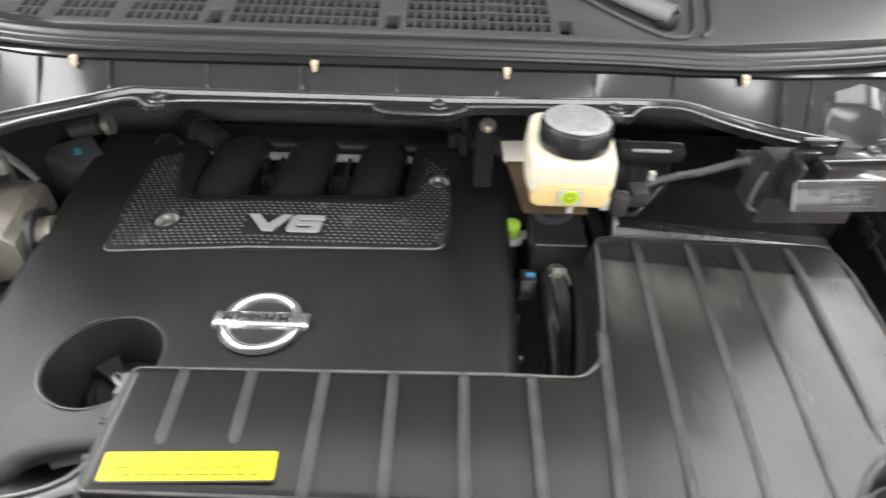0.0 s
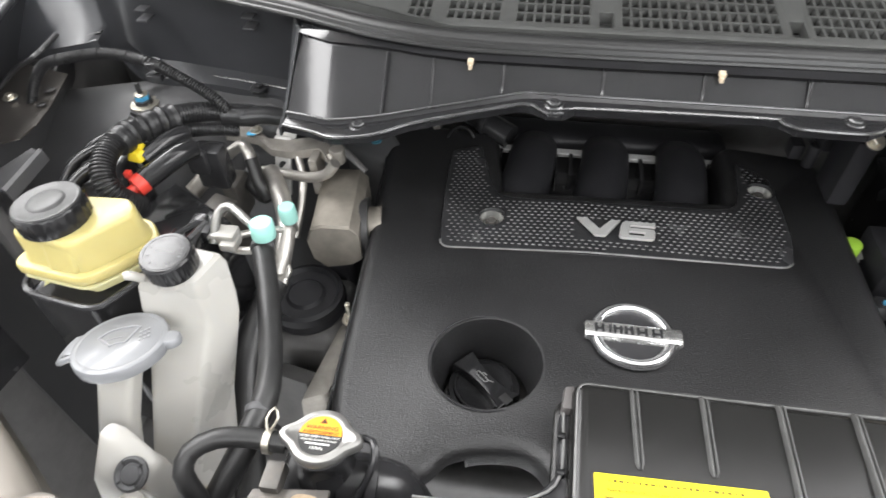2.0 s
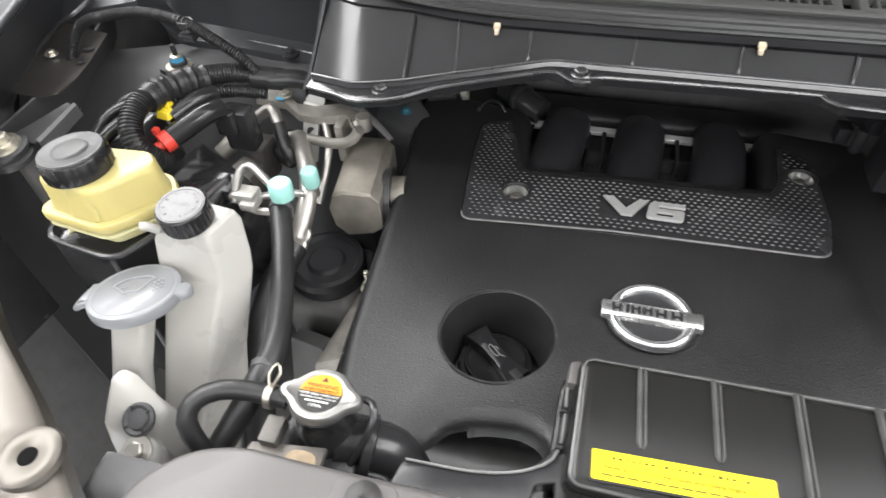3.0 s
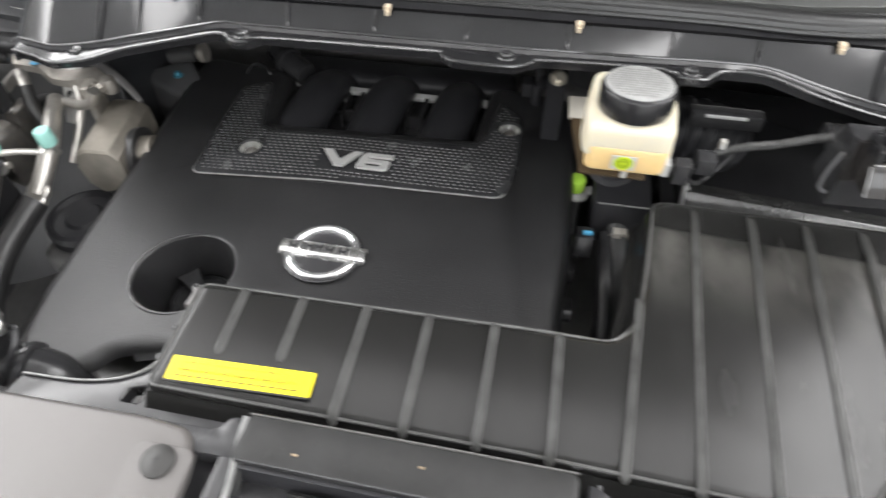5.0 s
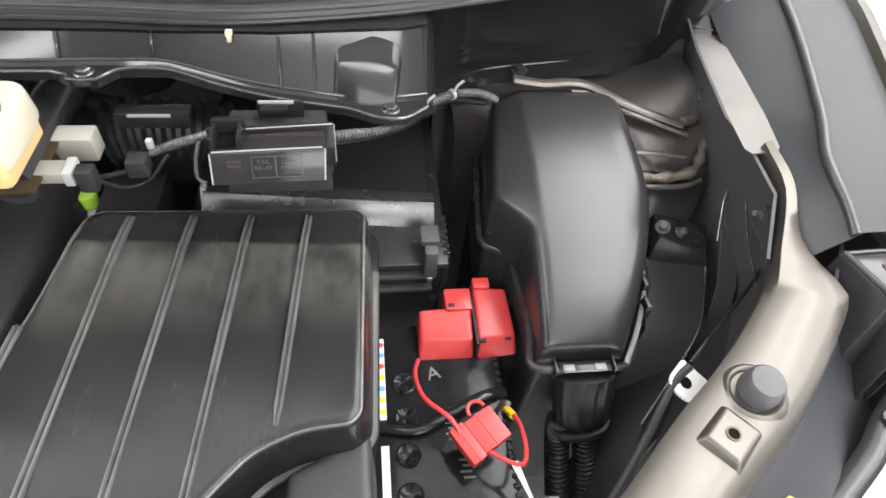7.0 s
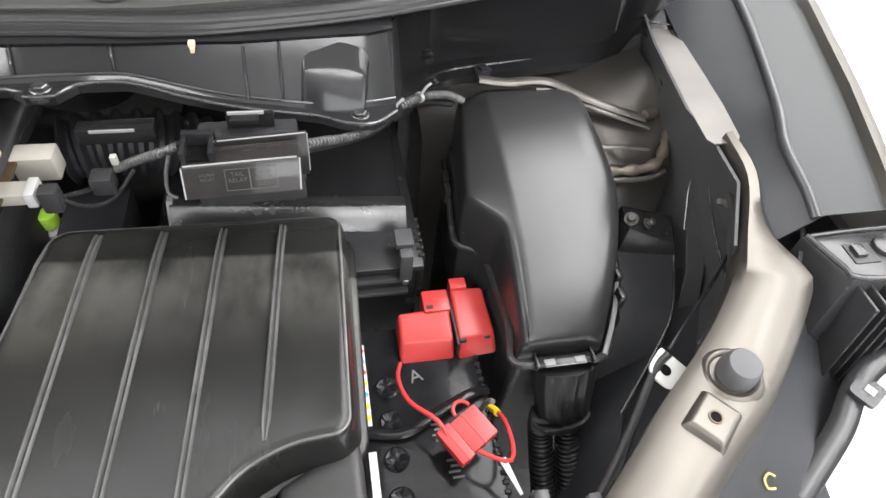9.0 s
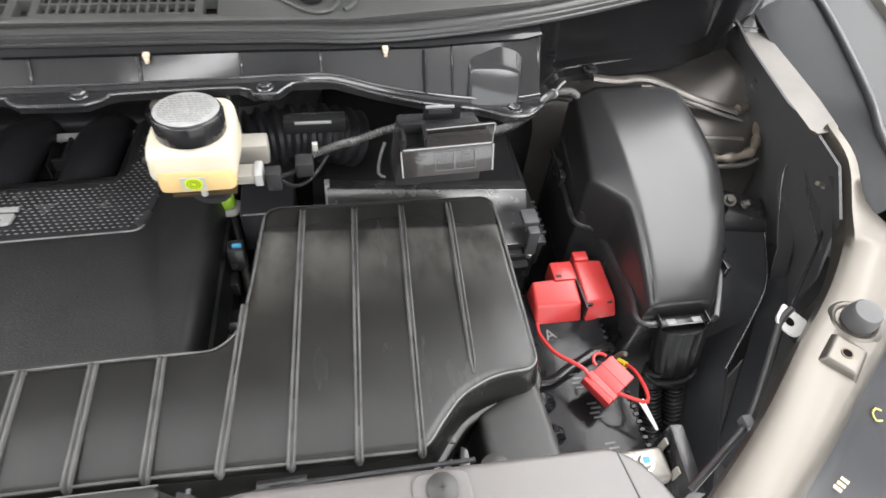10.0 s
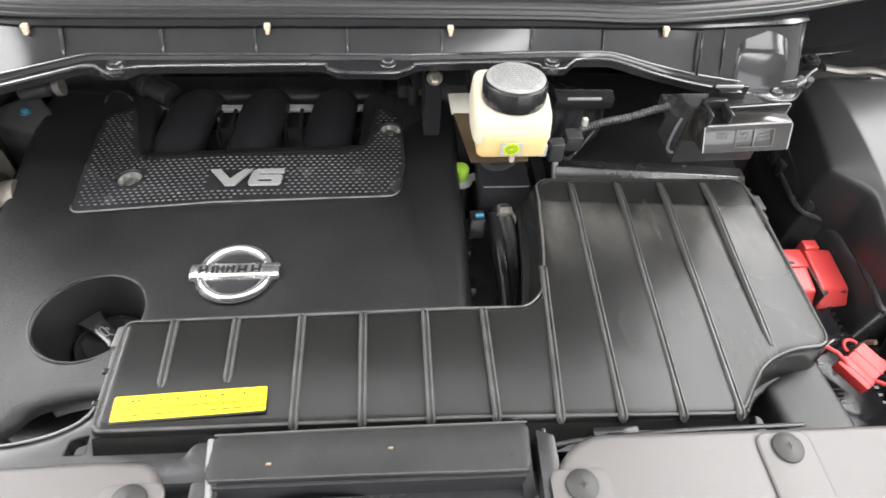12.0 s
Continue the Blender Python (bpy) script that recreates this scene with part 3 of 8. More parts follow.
def side_wells():
    for s, name in ((1, "wheelhouse_panel_east"), (-1, "wheelhouse_panel_west")):
        dy = 0.0 if s > 0 else -0.02
        base = thing(name, s * 0.7, 0.75, 1.03, "black plastic cowl side panel with flange beside the strut tower", "side panel", kind="structure")
        top = [(0.515, 0.640, 1.188), (0.525, 0.665, 1.188), (0.545, 0.74, 1.19), (0.60, 0.80, 1.19), (0.72, 0.828, 1.19), (0.80, 0.832, 1.19), (0.86, 0.830, 1.19), (0.89, 0.825, 1.19), (0.92, 0.815, 1.19)]
        mid = [(0.515, 0.604, 1.124), (0.530, 0.640, 1.105), (0.555, 0.72, 1.075), (0.605, 0.778, 1.055), (0.70, 0.800, 1.052), (0.80, 0.808, 1.058), (0.850, 0.806, 1.066), (0.868, 0.785, 1.115), (0.885, 0.768, 1.128)]
        lip = [(0.515, 0.590, 1.116), (0.540, 0.632, 1.098), (0.572, 0.700, 1.066), (0.615, 0.752, 1.046), (0.70, 0.772, 1.043), (0.790, 0.782, 1.044), (0.848, 0.780, 1.053), (0.868, 0.764, 1.108), (0.880, 0.742, 1.116)]
        if s < 0:
            top[:3] = [(0.545, 0.678, 1.188), (0.556, 0.698, 1.188), (0.575, 0.765, 1.19)]
            mid[:3] = [(0.548, 0.602, 1.128), (0.558, 0.650, 1.110), (0.575, 0.730, 1.080)]
            lip[:3] = [(0.550, 0.586, 1.118), (0.565, 0.640, 1.100), (0.585, 0.710, 1.070)]
        if s > 0:
            top, mid, lip = top + [(1.01, 0.80, 1.19)], mid + [(0.965, 0.775, 1.145)], lip + [(0.918, 0.722, 1.119)]
        if s < 0:
            top, mid, lip = top + [(1.03, 0.80, 1.185)], mid + [(1.02, 0.765, 1.13)], lip + [(1.01, 0.738, 1.09)]
        low = [(x, y - 0.001, z - 0.009) for x, y, z in lip]
        rows = [smooth_path([(s * x, y + dy, z) for x, y, z in r], 0.008) for r in (top, mid, lip, low)]
        k = min(len(r) for r in rows)
        rows = [[r[round(i * (len(r) - 1) / (k - 1))] for i in range(k)] for r in rows]
        # west panel in the duller black, so it shows no bright reflection
        part("panel", sheet(rows, 0.003), GLOSS if s > 0 else INNERP, base)
        part("bead", tube([(s * x, y + dy + 0.012, z + 0.006) for x, y, z in lip[2:]], 0.002, 6), SHEEN, base)
        part("lip_bead", tube([(s * x, y + dy - 0.0005, z) for x, y, z in lip[1:]], 0.0022, 8), SHEEN, base)
        x, y, z = s * 0.662, 0.765 + dy, 1.050
        part("bolt", joined(revolve([(0.012, -0.003), (0.012, 0.001), (0.010, 0.002)], pose(x, y, z), 28), revolve([(0.007, 0.002), (0.007, 0.006), (0.005, 0.007)], pose(x, y, z), 6)), BLACK, base)
        for cx, cz in (((0.625, 1.152), (0.735, 1.158), (0.83, 1.172)) if s > 0 else ((0.664, 1.126), (0.816, 1.129))):
            part("hook", joined(box(s * cx - 0.008, s * cx + 0.008, 0.783 + dy, 0.805 + dy, cz, cz + 0.003, 0.001), box(s * cx - 0.010, s * cx + 0.006, 0.79 + dy, 0.806 + dy, cz + 0.012, cz + 0.014, 0.0005)), GREYRUB, base)


WESTHOLES = ((-0.91, 0.656, 0.007), (-0.899, 0.623, 0.0055))
WESTBOLT = (-0.948, 0.631)


def strut_tower(s):
    """Pressed inner panel with a domed step, seen between the side panel and the boxes."""
    name = "strut_tower_east" if s > 0 else "strut_tower_west"
    base = thing(name, s * 0.75, 0.65, 0.9, "dull painted pressed-steel strut tower and inner wing", "inner wing", kind="structure")
    r1 = [(0.56, 0.86, 1.00), (0.60, 0.80, 1.025), (0.70, 0.79, 1.025), (0.80, 0.79, 1.030), (0.875, 0.765, 1.080)]
    r2 = [(0.57, 0.76, 1.01), (0.62, 0.735, 1.040), (0.70, 0.725, 1.040), (0.790, 0.715, 1.045), (0.882, 0.700, 1.075)]
    r3 = [(0.575, 0.745, 0.995), (0.63, 0.715, 1.030), (0.70, 0.705, 1.028), (0.800, 0.670, 1.028), (0.890, 0.665, 1.040)]
    r4 = [(0.58, 0.735, 0.96), (0.64, 0.700, 0.985), (0.71, 0.680, 0.985), (0.80, 0.615, 1.005), (0.885, 0.600, 1.010)]
    r5 = [(0.585, 0.73, 0.60), (0.65, 0.69, 0.60), (0.73, 0.655, 0.60), (0.82, 0.585, 0.60), (0.90, 0.575, 0.60)]
    if s < 0:
        for r in (r1, r2, r3, r4, r5):
            r[-1] = (r[-1][0] + 0.12, r[-1][1] - 0.02, r[-1][2] - 0.06)
    rows = [smooth_path([(s * x, y, z) for x, y, z in r], 0.02) for r in (r1, r2, r3, r4, r5)]
    k = min(len(r) for r in rows)
    rows = [[r[round(i * (len(r) - 1) / (k - 1))] for i in range(k)] for r in rows]
    # west tower takes a darker paint to stand for shade
    part("tower", sheet(rows, 0.003), BAYPAINT if s > 0 else APRON, base, sharp=60)
    # apron wall below the top band
    a = [(0.880, 0.79, 1.127), (0.862, 0.704, 1.124), (0.848, 0.63, 1.128), (0.836, 0.56, 1.131), (0.838, 0.505, 1.133), (0.848, 0.455, 1.118), (0.820, 0.391, 1.098)]
    if s < 0:
        a = [(0.96, 0.78, 1.085), (0.938, 0.704, 1.08), (0.924, 0.63, 1.08), (0.916, 0.59, 1.08), (0.910, 0.552, 1.08), (0.915, 0.47, 1.075), (0.90, 0.40, 1.07)]
    b = [(x + 0.02, y + 0.004, z - 0.05) for x, y, z in a]
    c = [(x + 0.055, y + 0.01, 0.97) for x, y, z in a]
    d = [(x + 0.05, y + 0.01, 0.5) for x, y, z in a]
    part("apron", sheet([[(s * x, y, z) for x, y, z in r] for r in (a, b, c, d)], 0.003), APRON, base, sharp=60)
    if s > 0:
        part("stud", revolve([(0.006, 0), (0.006, 0.004), (0.003, 0.005), (0.003, 0.016)], pose(0.868, 0.471, 1.071) @ pose(0, 0, 0, 0, -75), 14), ZINC, base)
        part("grommet", revolve([(0.010, 0), (0.010, 0.003), (0.007, 0.004)], pose(0.868, 0.66, 1.1) @ pose(0, 0, 0, 0, -75), 24), RUBBER, base)
    # bright top band
    inner = [(0.8735, 0.742, 1.120), (0.862, 0.704, 1.124), (0.848, 0.63, 1.128), (0.836, 0.56, 1.131), (0.829, 0.505, 1.133), (0.834, 0.497, 1.133)]
    outer = [(0.912, 0.742, 1.122), (0.898, 0.708, 1.126), (0.886, 0.63, 1.131), (0.876, 0.56, 1.134), (0.866, 0.505, 1.135), (0.860, 0.497, 1.135)]
    if s < 0:
        inner = [(0.912, 0.700, 1.081), (0.890, 0.63, 1.081), (0.882, 0.59, 1.081), (0.884, 0.556, 1.081), (0.900, 0.545, 1.081)]
        outer = [(1.003, 0.718, 1.083), (0.978, 0.63, 1.083), (0.964, 0.59, 1.083), (0.948, 0.554, 1.083), (0.944, 0.545, 1.083)]
    # west band in a darker paint, in place of its shade
    part("top_band", sheet([[(s * x, y, z) for x, y, z in r] for r in (inner, outer)], 0.002), BANDPAINT if s > 0 else BAYPAINT, base, "thinly painted steel top band")
    # welded seams with sealer beads
    seam = [(0.641, 0.712, 1.072), (0.682, 0.71, 1.067), (0.715, 0.72, 1.062), (0.746, 0.72, 1.057), (0.785, 0.69, 1.052), (0.819, 0.673, 1.047), (0.857, 0.656, 1.042)]
    seal = [(0.857, 0.66, 1.045), (0.885, 0.668, 1.041), (0.888, 0.647, 1.037), (0.87, 0.614, 1.033), (0.851, 0.588, 1.029), (0.824, 0.58, 1.025), (0.783, 0.583, 1.021)]
    fold = [(0.86, 0.581, 1.018), (0.83, 0.57, 1.018), (0.777, 0.571, 1.018)]
    if s < 0:
        for hx, hy, hr in WESTHOLES:
            part("hole", revolve([(hr, 0.0012), (hr - 0.0006, 0.0016), (0.0, 0.0016)], pose(hx, hy, 1.0825), 20), INK_AND_SHADE, base, "dark disc painted for a punched hole's shade")
        bx, by = WESTBOLT
        part("blue_mark", slab(pose(bx, by, 1.0842, 0, 0, 25), 0.016, 0.012, 0.0006, 0.003), BLUE, base)
        part("bolt", hexbolt(pose(bx, by, 1.0845), 0.0055, 0.005, 0.009), ZINC, base)
        return
    part("seam", tube([(s * x, y, z) for x, y, z in seam], 0.008, 10, flat=0.5), BANDPAINT, base)
    part("seam_edge", tube([(s * x + s * 0.004, y - 0.012, z - 0.006) for x, y, z in seam[2:]], 0.003, 8), BANDPAINT, base)
    part("sealer", tube([(s * x, y, z) for x, y, z in seal], lambda t: 0.0065 + 0.002 * math.sin(t * 40), 10), SEALER, base, "brown brushed sealer bead")
    part("brace", sheet([[(0.8835, 0.605, 1.050), (0.8815, 0.560, 1.020), (0.876, 0.515, 0.985), (0.868, 0.470, 0.95), (0.860, 0.44, 0.90)], [(0.905, 0.607, 1.048), (0.905, 0.562, 1.018), (0.900, 0.517, 0.983), (0.893, 0.472, 0.948), (0.888, 0.44, 0.90)]], 0.003), APRON, base, "pressed brace edge on the apron")
    flange = [(0.862, 0.526, 1.083), (0.862, 0.500, 1.062), (0.862, 0.468, 1.038), (0.863, 0.436, 1.020), (0.866, 0.408, 1.005)]
    part("flange", sheet([flange, [(x + 0.022, y + 0.002, z - 0.002) for x, y, z in flange]], 0.0018), APRON, base, "thin upright flange on the apron")
    part("flange_edge", tube(flange, 0.0012, 8), SHEEN, base)
    part("recess_edge", tube([(0.868, 0.528, 1.052), (0.866, 0.536, 1.046), (0.863, 0.530, 1.034), (0.858, 0.512, 1.018), (0.853, 0.494, 1.004)], 0.0014, 8), SHEEN, base)
    # dark slab paints the shade of a slot in the brace
    part("brace_slot", slab(pose(0.8795, 0.612, 1.056) @ pose(0, 0, 0, 0, -70), 0.012, 0.016, 0.001, 0.004), INK_AND_SHADE, base)
    part("dimple", revolve([(0.012, -0.001), (0.0115, 0.0012), (0.008, 0.0006), (0.0, 0.0004)], pose(0.874, 0.665, 1.085) @ pose(0, 0, 0, 0, -68), 24), APRON, base)
    part("fold", tube([(s * x, y, z) for x, y, z in fold], 0.0035, 8), BANDPAINT, base)
    part("brace_edge", tube([(s * x, y, z) for x, y, z in [(0.781, 0.621, 1.03), (0.82, 0.616, 1.03), (0.848, 0.611, 1.03)]], 0.004, 8, flat=0.5), BANDPAINT, base)


APRON = material("dark_apron_paint", (0.075, 0.075, 0.077), 0.38, metal=0.15, var=0.12, scale=9, bump=0.05, bump_scale=200, dust=0.1, dust_color=(0.11, 0.10, 0.09), wipe=0.08)
SEALER = material("seam_sealer", (0.16, 0.135, 0.11), 0.32, metal=0.3, var=0.3, scale=60, bump=0.6, bump_scale=220)


def fender(s):
    name = "fender_east" if s > 0 else "fender_west"
    base = thing(name, s * 1.0, 0.4, 0.5, "champagne metallic front wing with dark inner gutter", "wing", kind="structure")
    band = [(0.900, 0.80, 1.14), (0.894, 0.70, 1.125), (0.876, 0.58, 1.131), (0.862, 0.50, 1.133), (0.852, 0.42, 1.10), (0.84, 0.36, 1.07), (0.80, 0.20, 1.05)]
    if s < 0:
        band = [(1.02, 0.82, 1.09), (1.000, 0.718, 1.081), (0.975, 0.63, 1.081), (0.946, 0.55, 1.081), (0.945, 0.48, 1.07), (0.935, 0.40, 1.06), (0.88, 0.20, 1.04)]
    gut = [(0.988, 0.84, 1.168), (0.962, 0.70, 1.162), (0.908, 0.53, 1.157), (0.888, 0.47, 1.148), (0.888, 0.42, 1.135), (0.892, 0.378, 1.118), (0.86, 0.20, 1.06)]
    band, gut = band[:5] + [(0.848 if s > 0 else 0.938, 0.392, 1.088)], gut[:5] + [(0.888, 0.392, 1.124)]
    gut2 = [(x + 0.004, y, z + 0.006) for x, y, z in gut]
    flat1 = [(x + 0.010, y, z + 0.007) for x, y, z in gut]
    out1 = [(1.065, 0.80, 1.172), (1.045, 0.70, 1.166), (0.995, 0.54, 1.160), (0.975, 0.47, 1.152), (0.965, 0.42, 1.142), (0.960, 0.378, 1.128), (0.95, 0.20, 1.08)]
    out1 = out1[:5] + [(0.962, 0.392, 1.132)]
    out2 = [(x + 0.004, y, z + 0.010) for x, y, z in out1]
    out3 = [(x + 0.018, y, z + 0.008) for x, y, z in out1]
    out4 = [(x + 0.032, y, z - 0.012) for x, y, z in out1]
    out5 = [(x + 0.045, y, z - 0.12) for x, y, z in out1]
    out6 = [(x + 0.03, y, 0.35) for x, y, z in out1]

    def m(rows):
        return [[(s * x, y, z) for x, y, z in r] for r in rows]
    part("inner_panel", sheet(m([band, gut]), 0.003), INNERP, base, sharp=60)
    part("gutter", sheet(m([gut, gut2, flat1, out1]), 0.002), GUTTER, base, "grey fender gutter")
    part("wing_skin", sheet(m([out1, out2, out3, out4, out5, out6]), 0.002), PAINT, base, sharp=60)
    part("gutter_seal", tube([(s * x, y, z + 0.004) for x, y, z in gut[:6]], 0.005, 10), LINER, base)


def core_support(s):
    """Slanting painted end of the radiator support."""
    name = "core_support_east" if s > 0 else "core_support_west"
    base = thing(name, s * 0.74, 0.26, 0.9, "champagne painted steel radiator support end with rubber stop", "body support", kind="structure")
    inn = [(0.846, 0.505, 1.134), (0.851, 0.455, 1.119), (0.822, 0.391, 1.10), (0.792, 0.351, 1.10), (0.756, 0.313, 1.10), (0.718, 0.279, 1.10), (0.679, 0.248, 1.098), (0.640, 0.213, 1.096), (0.600, 0.179, 1.092), (0.523, 0.121, 1.085)]
    out = [(0.856, 0.505, 1.137), (0.866, 0.46, 1.122), (0.853, 0.402, 1.108), (0.866, 0.354, 1.105), (0.862, 0.332, 1.102), (0.806, 0.272, 1.10), (0.762, 0.233, 1.098), (0.722, 0.204, 1.096), (0.672, 0.165, 1.092), (0.59, 0.105, 1.085)]
    if s < 0:
        inn = [(0.935, 0.412, 1.10), (0.877, 0.374, 1.10), (0.819, 0.336, 1.10), (0.752, 0.286, 1.10), (0.680, 0.231, 1.10), (0.606, 0.182, 1.10), (0.554, 0.142, 1.098), (0.512, 0.108, 1.09)]
        out = [(0.96, 0.36, 1.10), (0.90, 0.318, 1.10), (0.84, 0.278, 1.10), (0.775, 0.235, 1.10), (0.71, 0.195, 1.10), (0.642, 0.155, 1.10), (0.600, 0.124, 1.095), (0.560, 0.085, 1.09)]
    a0 = [(x + 0.002, y, z - 0.03) for x, y, z in inn]
    m1 = [(x * 0.86 + u * 0.14, y * 0.86 + v * 0.14, (z + w) / 2 + 0.005) for (x, y, z), (u, v, w) in zip(inn, out)]
    m2 = [(x * 0.20 + u * 0.80, y * 0.20 + v * 0.80, (z + w) / 2 + 0.0075) for (x, y, z), (u, v, w) in zip(inn, out)]
    b0 = [(x + 0.004, y - 0.006, z - 0.025) for x, y, z in out]
    rows = [smooth_path([(s * x, y, z) for x, y, z in r], 0.012) for r in (a0, inn, m1, m2, out, b0)]
    k = min(len(r) for r in rows)
    rows = [[r[round(i * (len(r) - 1) / (k - 1))] for i in range(k)] for r in rows]
    part("beam", sheet(rows, 0.003), PAINT, base, sharp=48)
    if s < 0:
        part("boss", revolve([(0.023, -0.002), (0.0215, 0.0022), (0.0190, 0.0034), (0.0165, 0.0036), (0.009, 0.0034), (0.0066, 0.0022)], pose(-0.575, 0.141, 1.1035), 36), PAINT, base)
        part("bore", revolve([(0.0068, 0.0), (0.0066, 0.0026), (0.0, 0.0027)], pose(-0.575, 0.141, 1.1035), 20), HOLESHADE, base)
        return
    # rubber bump stop in a raised seat
    sx, sy, sz = s * 0.742, 0.261, 1.105
    part("seat", revolve([(0.026, -0.004), (0.023, 0.0015), (0.0205, 0.0030), (0.018, 0.0022), (0.0165, 0.0005)], pose(sx - 0.002, sy - 0.002, sz, 0, s * -6), 40), PAINT, base)
    part("bump_stop", revolve([(0.0155, 0), (0.0155, 0.006), (0.0138, 0.0165), (0.0120, 0.0188), (0.004, 0.0195)], pose(sx, sy - 0.002, sz + 0.002, 6, s * -4), 32), GREYRUB, base, "grey rubber bonnet bump stop")
    # embossed square with a threaded hole
    q = pose(s * 0.707, 0.226, 1.105, 0, 0, s * 40)
    part("boss", moved(hull_box([(-0.0215, -0.019), (0.0215, -0.019), (0.0215, 0.019), (-0.0215, 0.019)], [(-0.0165, -0.0135), (0.0165, -0.0135), (0.0165, 0.0135), (-0.0165, 0.0135)], -0.006, 0.0045, 0.0032, 4), q), PAINT, base)
    part("hole", moved(revolve([(0.0056, 0.0035), (0.0056, 0.0052), (0.0042, 0.0052), (0.0042, 0.0042)], Matrix.Identity(4), 20), q), RUSTY, base, "rusty threaded hole")
    part("bore", moved(revolve([(0.0042, 0.003), (0.0042, 0.0050), (0.0, 0.0051)], Matrix.Identity(4), 16), q), HOLESHADE, base)
    # side tab
    tb = pose(s * 0.721, 0.296, 1.058, 12, 0, s * 42)
    pts = rounded([(-0.010, -0.0145, 0.003), (0.021, -0.0145, 0.013), (0.021, 0.0145, 0.013), (-0.010, 0.0145, 0.003)], 0.010, 6)
    part("tab", moved(loft([[(p.x * -s, p.y, z) for p in pts] for z in (0, 0.0025)]), tb), WHITEMETAL, base, "pale bare-metal tab with a hole")
    part("tab_hole", moved(revolve([(0.0052, 0.0024), (0.0052, 0.003), (0.0, 0.0031)], Matrix.Identity(4), 16), tb @ pose(s * -0.007, 0.001, 0)), HOLESHADE, base)


RUSTY = material("rusty_brown_steel", (0.11, 0.075, 0.05), 0.5, metal=0.4, var=0.35, scale=50, bump=0.3, bump_scale=250)
GREYRUB = material("grey_rubber", (0.075, 0.075, 0.078), 0.55, var=0.08, scale=40, bump=0.2, bump_scale=900)
WHITEMETAL = material("pale_primed_metal", (0.55, 0.54, 0.52), 0.45, metal=0.2, var=0.06, scale=60)

cowl()
cowl_top()
wiper()
side_wells()
for side in (1, -1):
    strut_tower(side)
    fender(side)
    core_support(side)
# dark walls added to close gaps onto the bright floor
single("gap_wall_east", box(0.555, 0.575, 0.80, 0.96, 0.38, 1.06, 0.002), INNERP, "dark wall added beside the bulkhead to close a bright gap", "inner wall", kind="structure")
single("gap_wall_west", box(-0.575, -0.555, 0.70, 0.96, 0.38, 1.06, 0.002), INNERP, "dark wall added beside the bulkhead to close a bright gap", "inner wall", kind="structure")
single("firewall", box(-0.6, 0.6, 0.93, 0.96, 0.4, 1.17, 0.002), DARK, "dark bulkhead behind the engine", "bulkhead", kind="structure")
# added dark backings keep the bright floor out of the gaps
for wside, wname in ((1, "gap_backing_east"), (-1, "gap_backing_west")):
    single(wname, joined(box(min(wside * 0.985, wside * 1.0), max(wside * 0.985, wside * 1.0), 0.04, 0.98, 0.38, 1.06, 0.002), box(min(wside * 0.57, wside * 0.985), max(wside * 0.57, wside * 0.985), 0.90, 0.92, 0.38, 1.17, 0.002)), DARK, "dark backing added behind the inner wing against bright gaps", "splash shield", kind="structure")
single("wing_backing_west", box(-1.06, -1.04, 0.45, 0.98, 0.9, 1.14, 0.002), DARK, "dark backing added inside the wing against a bright gap", "splash shield", kind="structure")
single("undertray", box(-1.0, 1.0, 0.05, 0.95, 0.38, 0.40, 0.002), DARK, "dark undertray below the engine bay", "undertray", kind="structure")
single("windscreen", hull_box([(-0.75, 1.0), (0.75, 1.0), (0.75, 1.006), (-0.75, 1.006)], [(-0.6, 1.62), (0.6, 1.62), (0.6, 1.626), (-0.6, 1.626)], 1.24, 1.72, 0), GLASS, "dark raked windscreen behind the cowl", "windscreen", kind="structure")


def raised_bonnet():
    """The open bonnet stands over the bay, dark lining inwards."""
    base = thing("raised_bonnet", 0, 0.96, 1.25, "raised bonnet with black insulation lining inside", "bonnet", kind="structure")
    q = pose(0, 0.96, 1.25, 100)
    part("skin", moved(box(-0.80, 0.80, 0, 1.0, -0.03, -0.015, 0.006), q), PAINT, base)
    part("lining", moved(box(-0.72, 0.72, 0.06, 0.94, -0.013, 0.004, 0.006), q), LINING, base, "black felt insulation")


raised_bonnet()


# ---- engine, middle of the bay ----
def cover_z(x, y):
    return 0.987 - 0.065 * (y - 0.43) + 0.012 * min(0.0, (x + 0.2) / 0.2)


SCREWS = ((-0.318, 0.612), (0.024, 0.705))
DISH = material("dished_washer", (0.36, 0.36, 0.345), 0.20, metal=0.6, var=0.1)


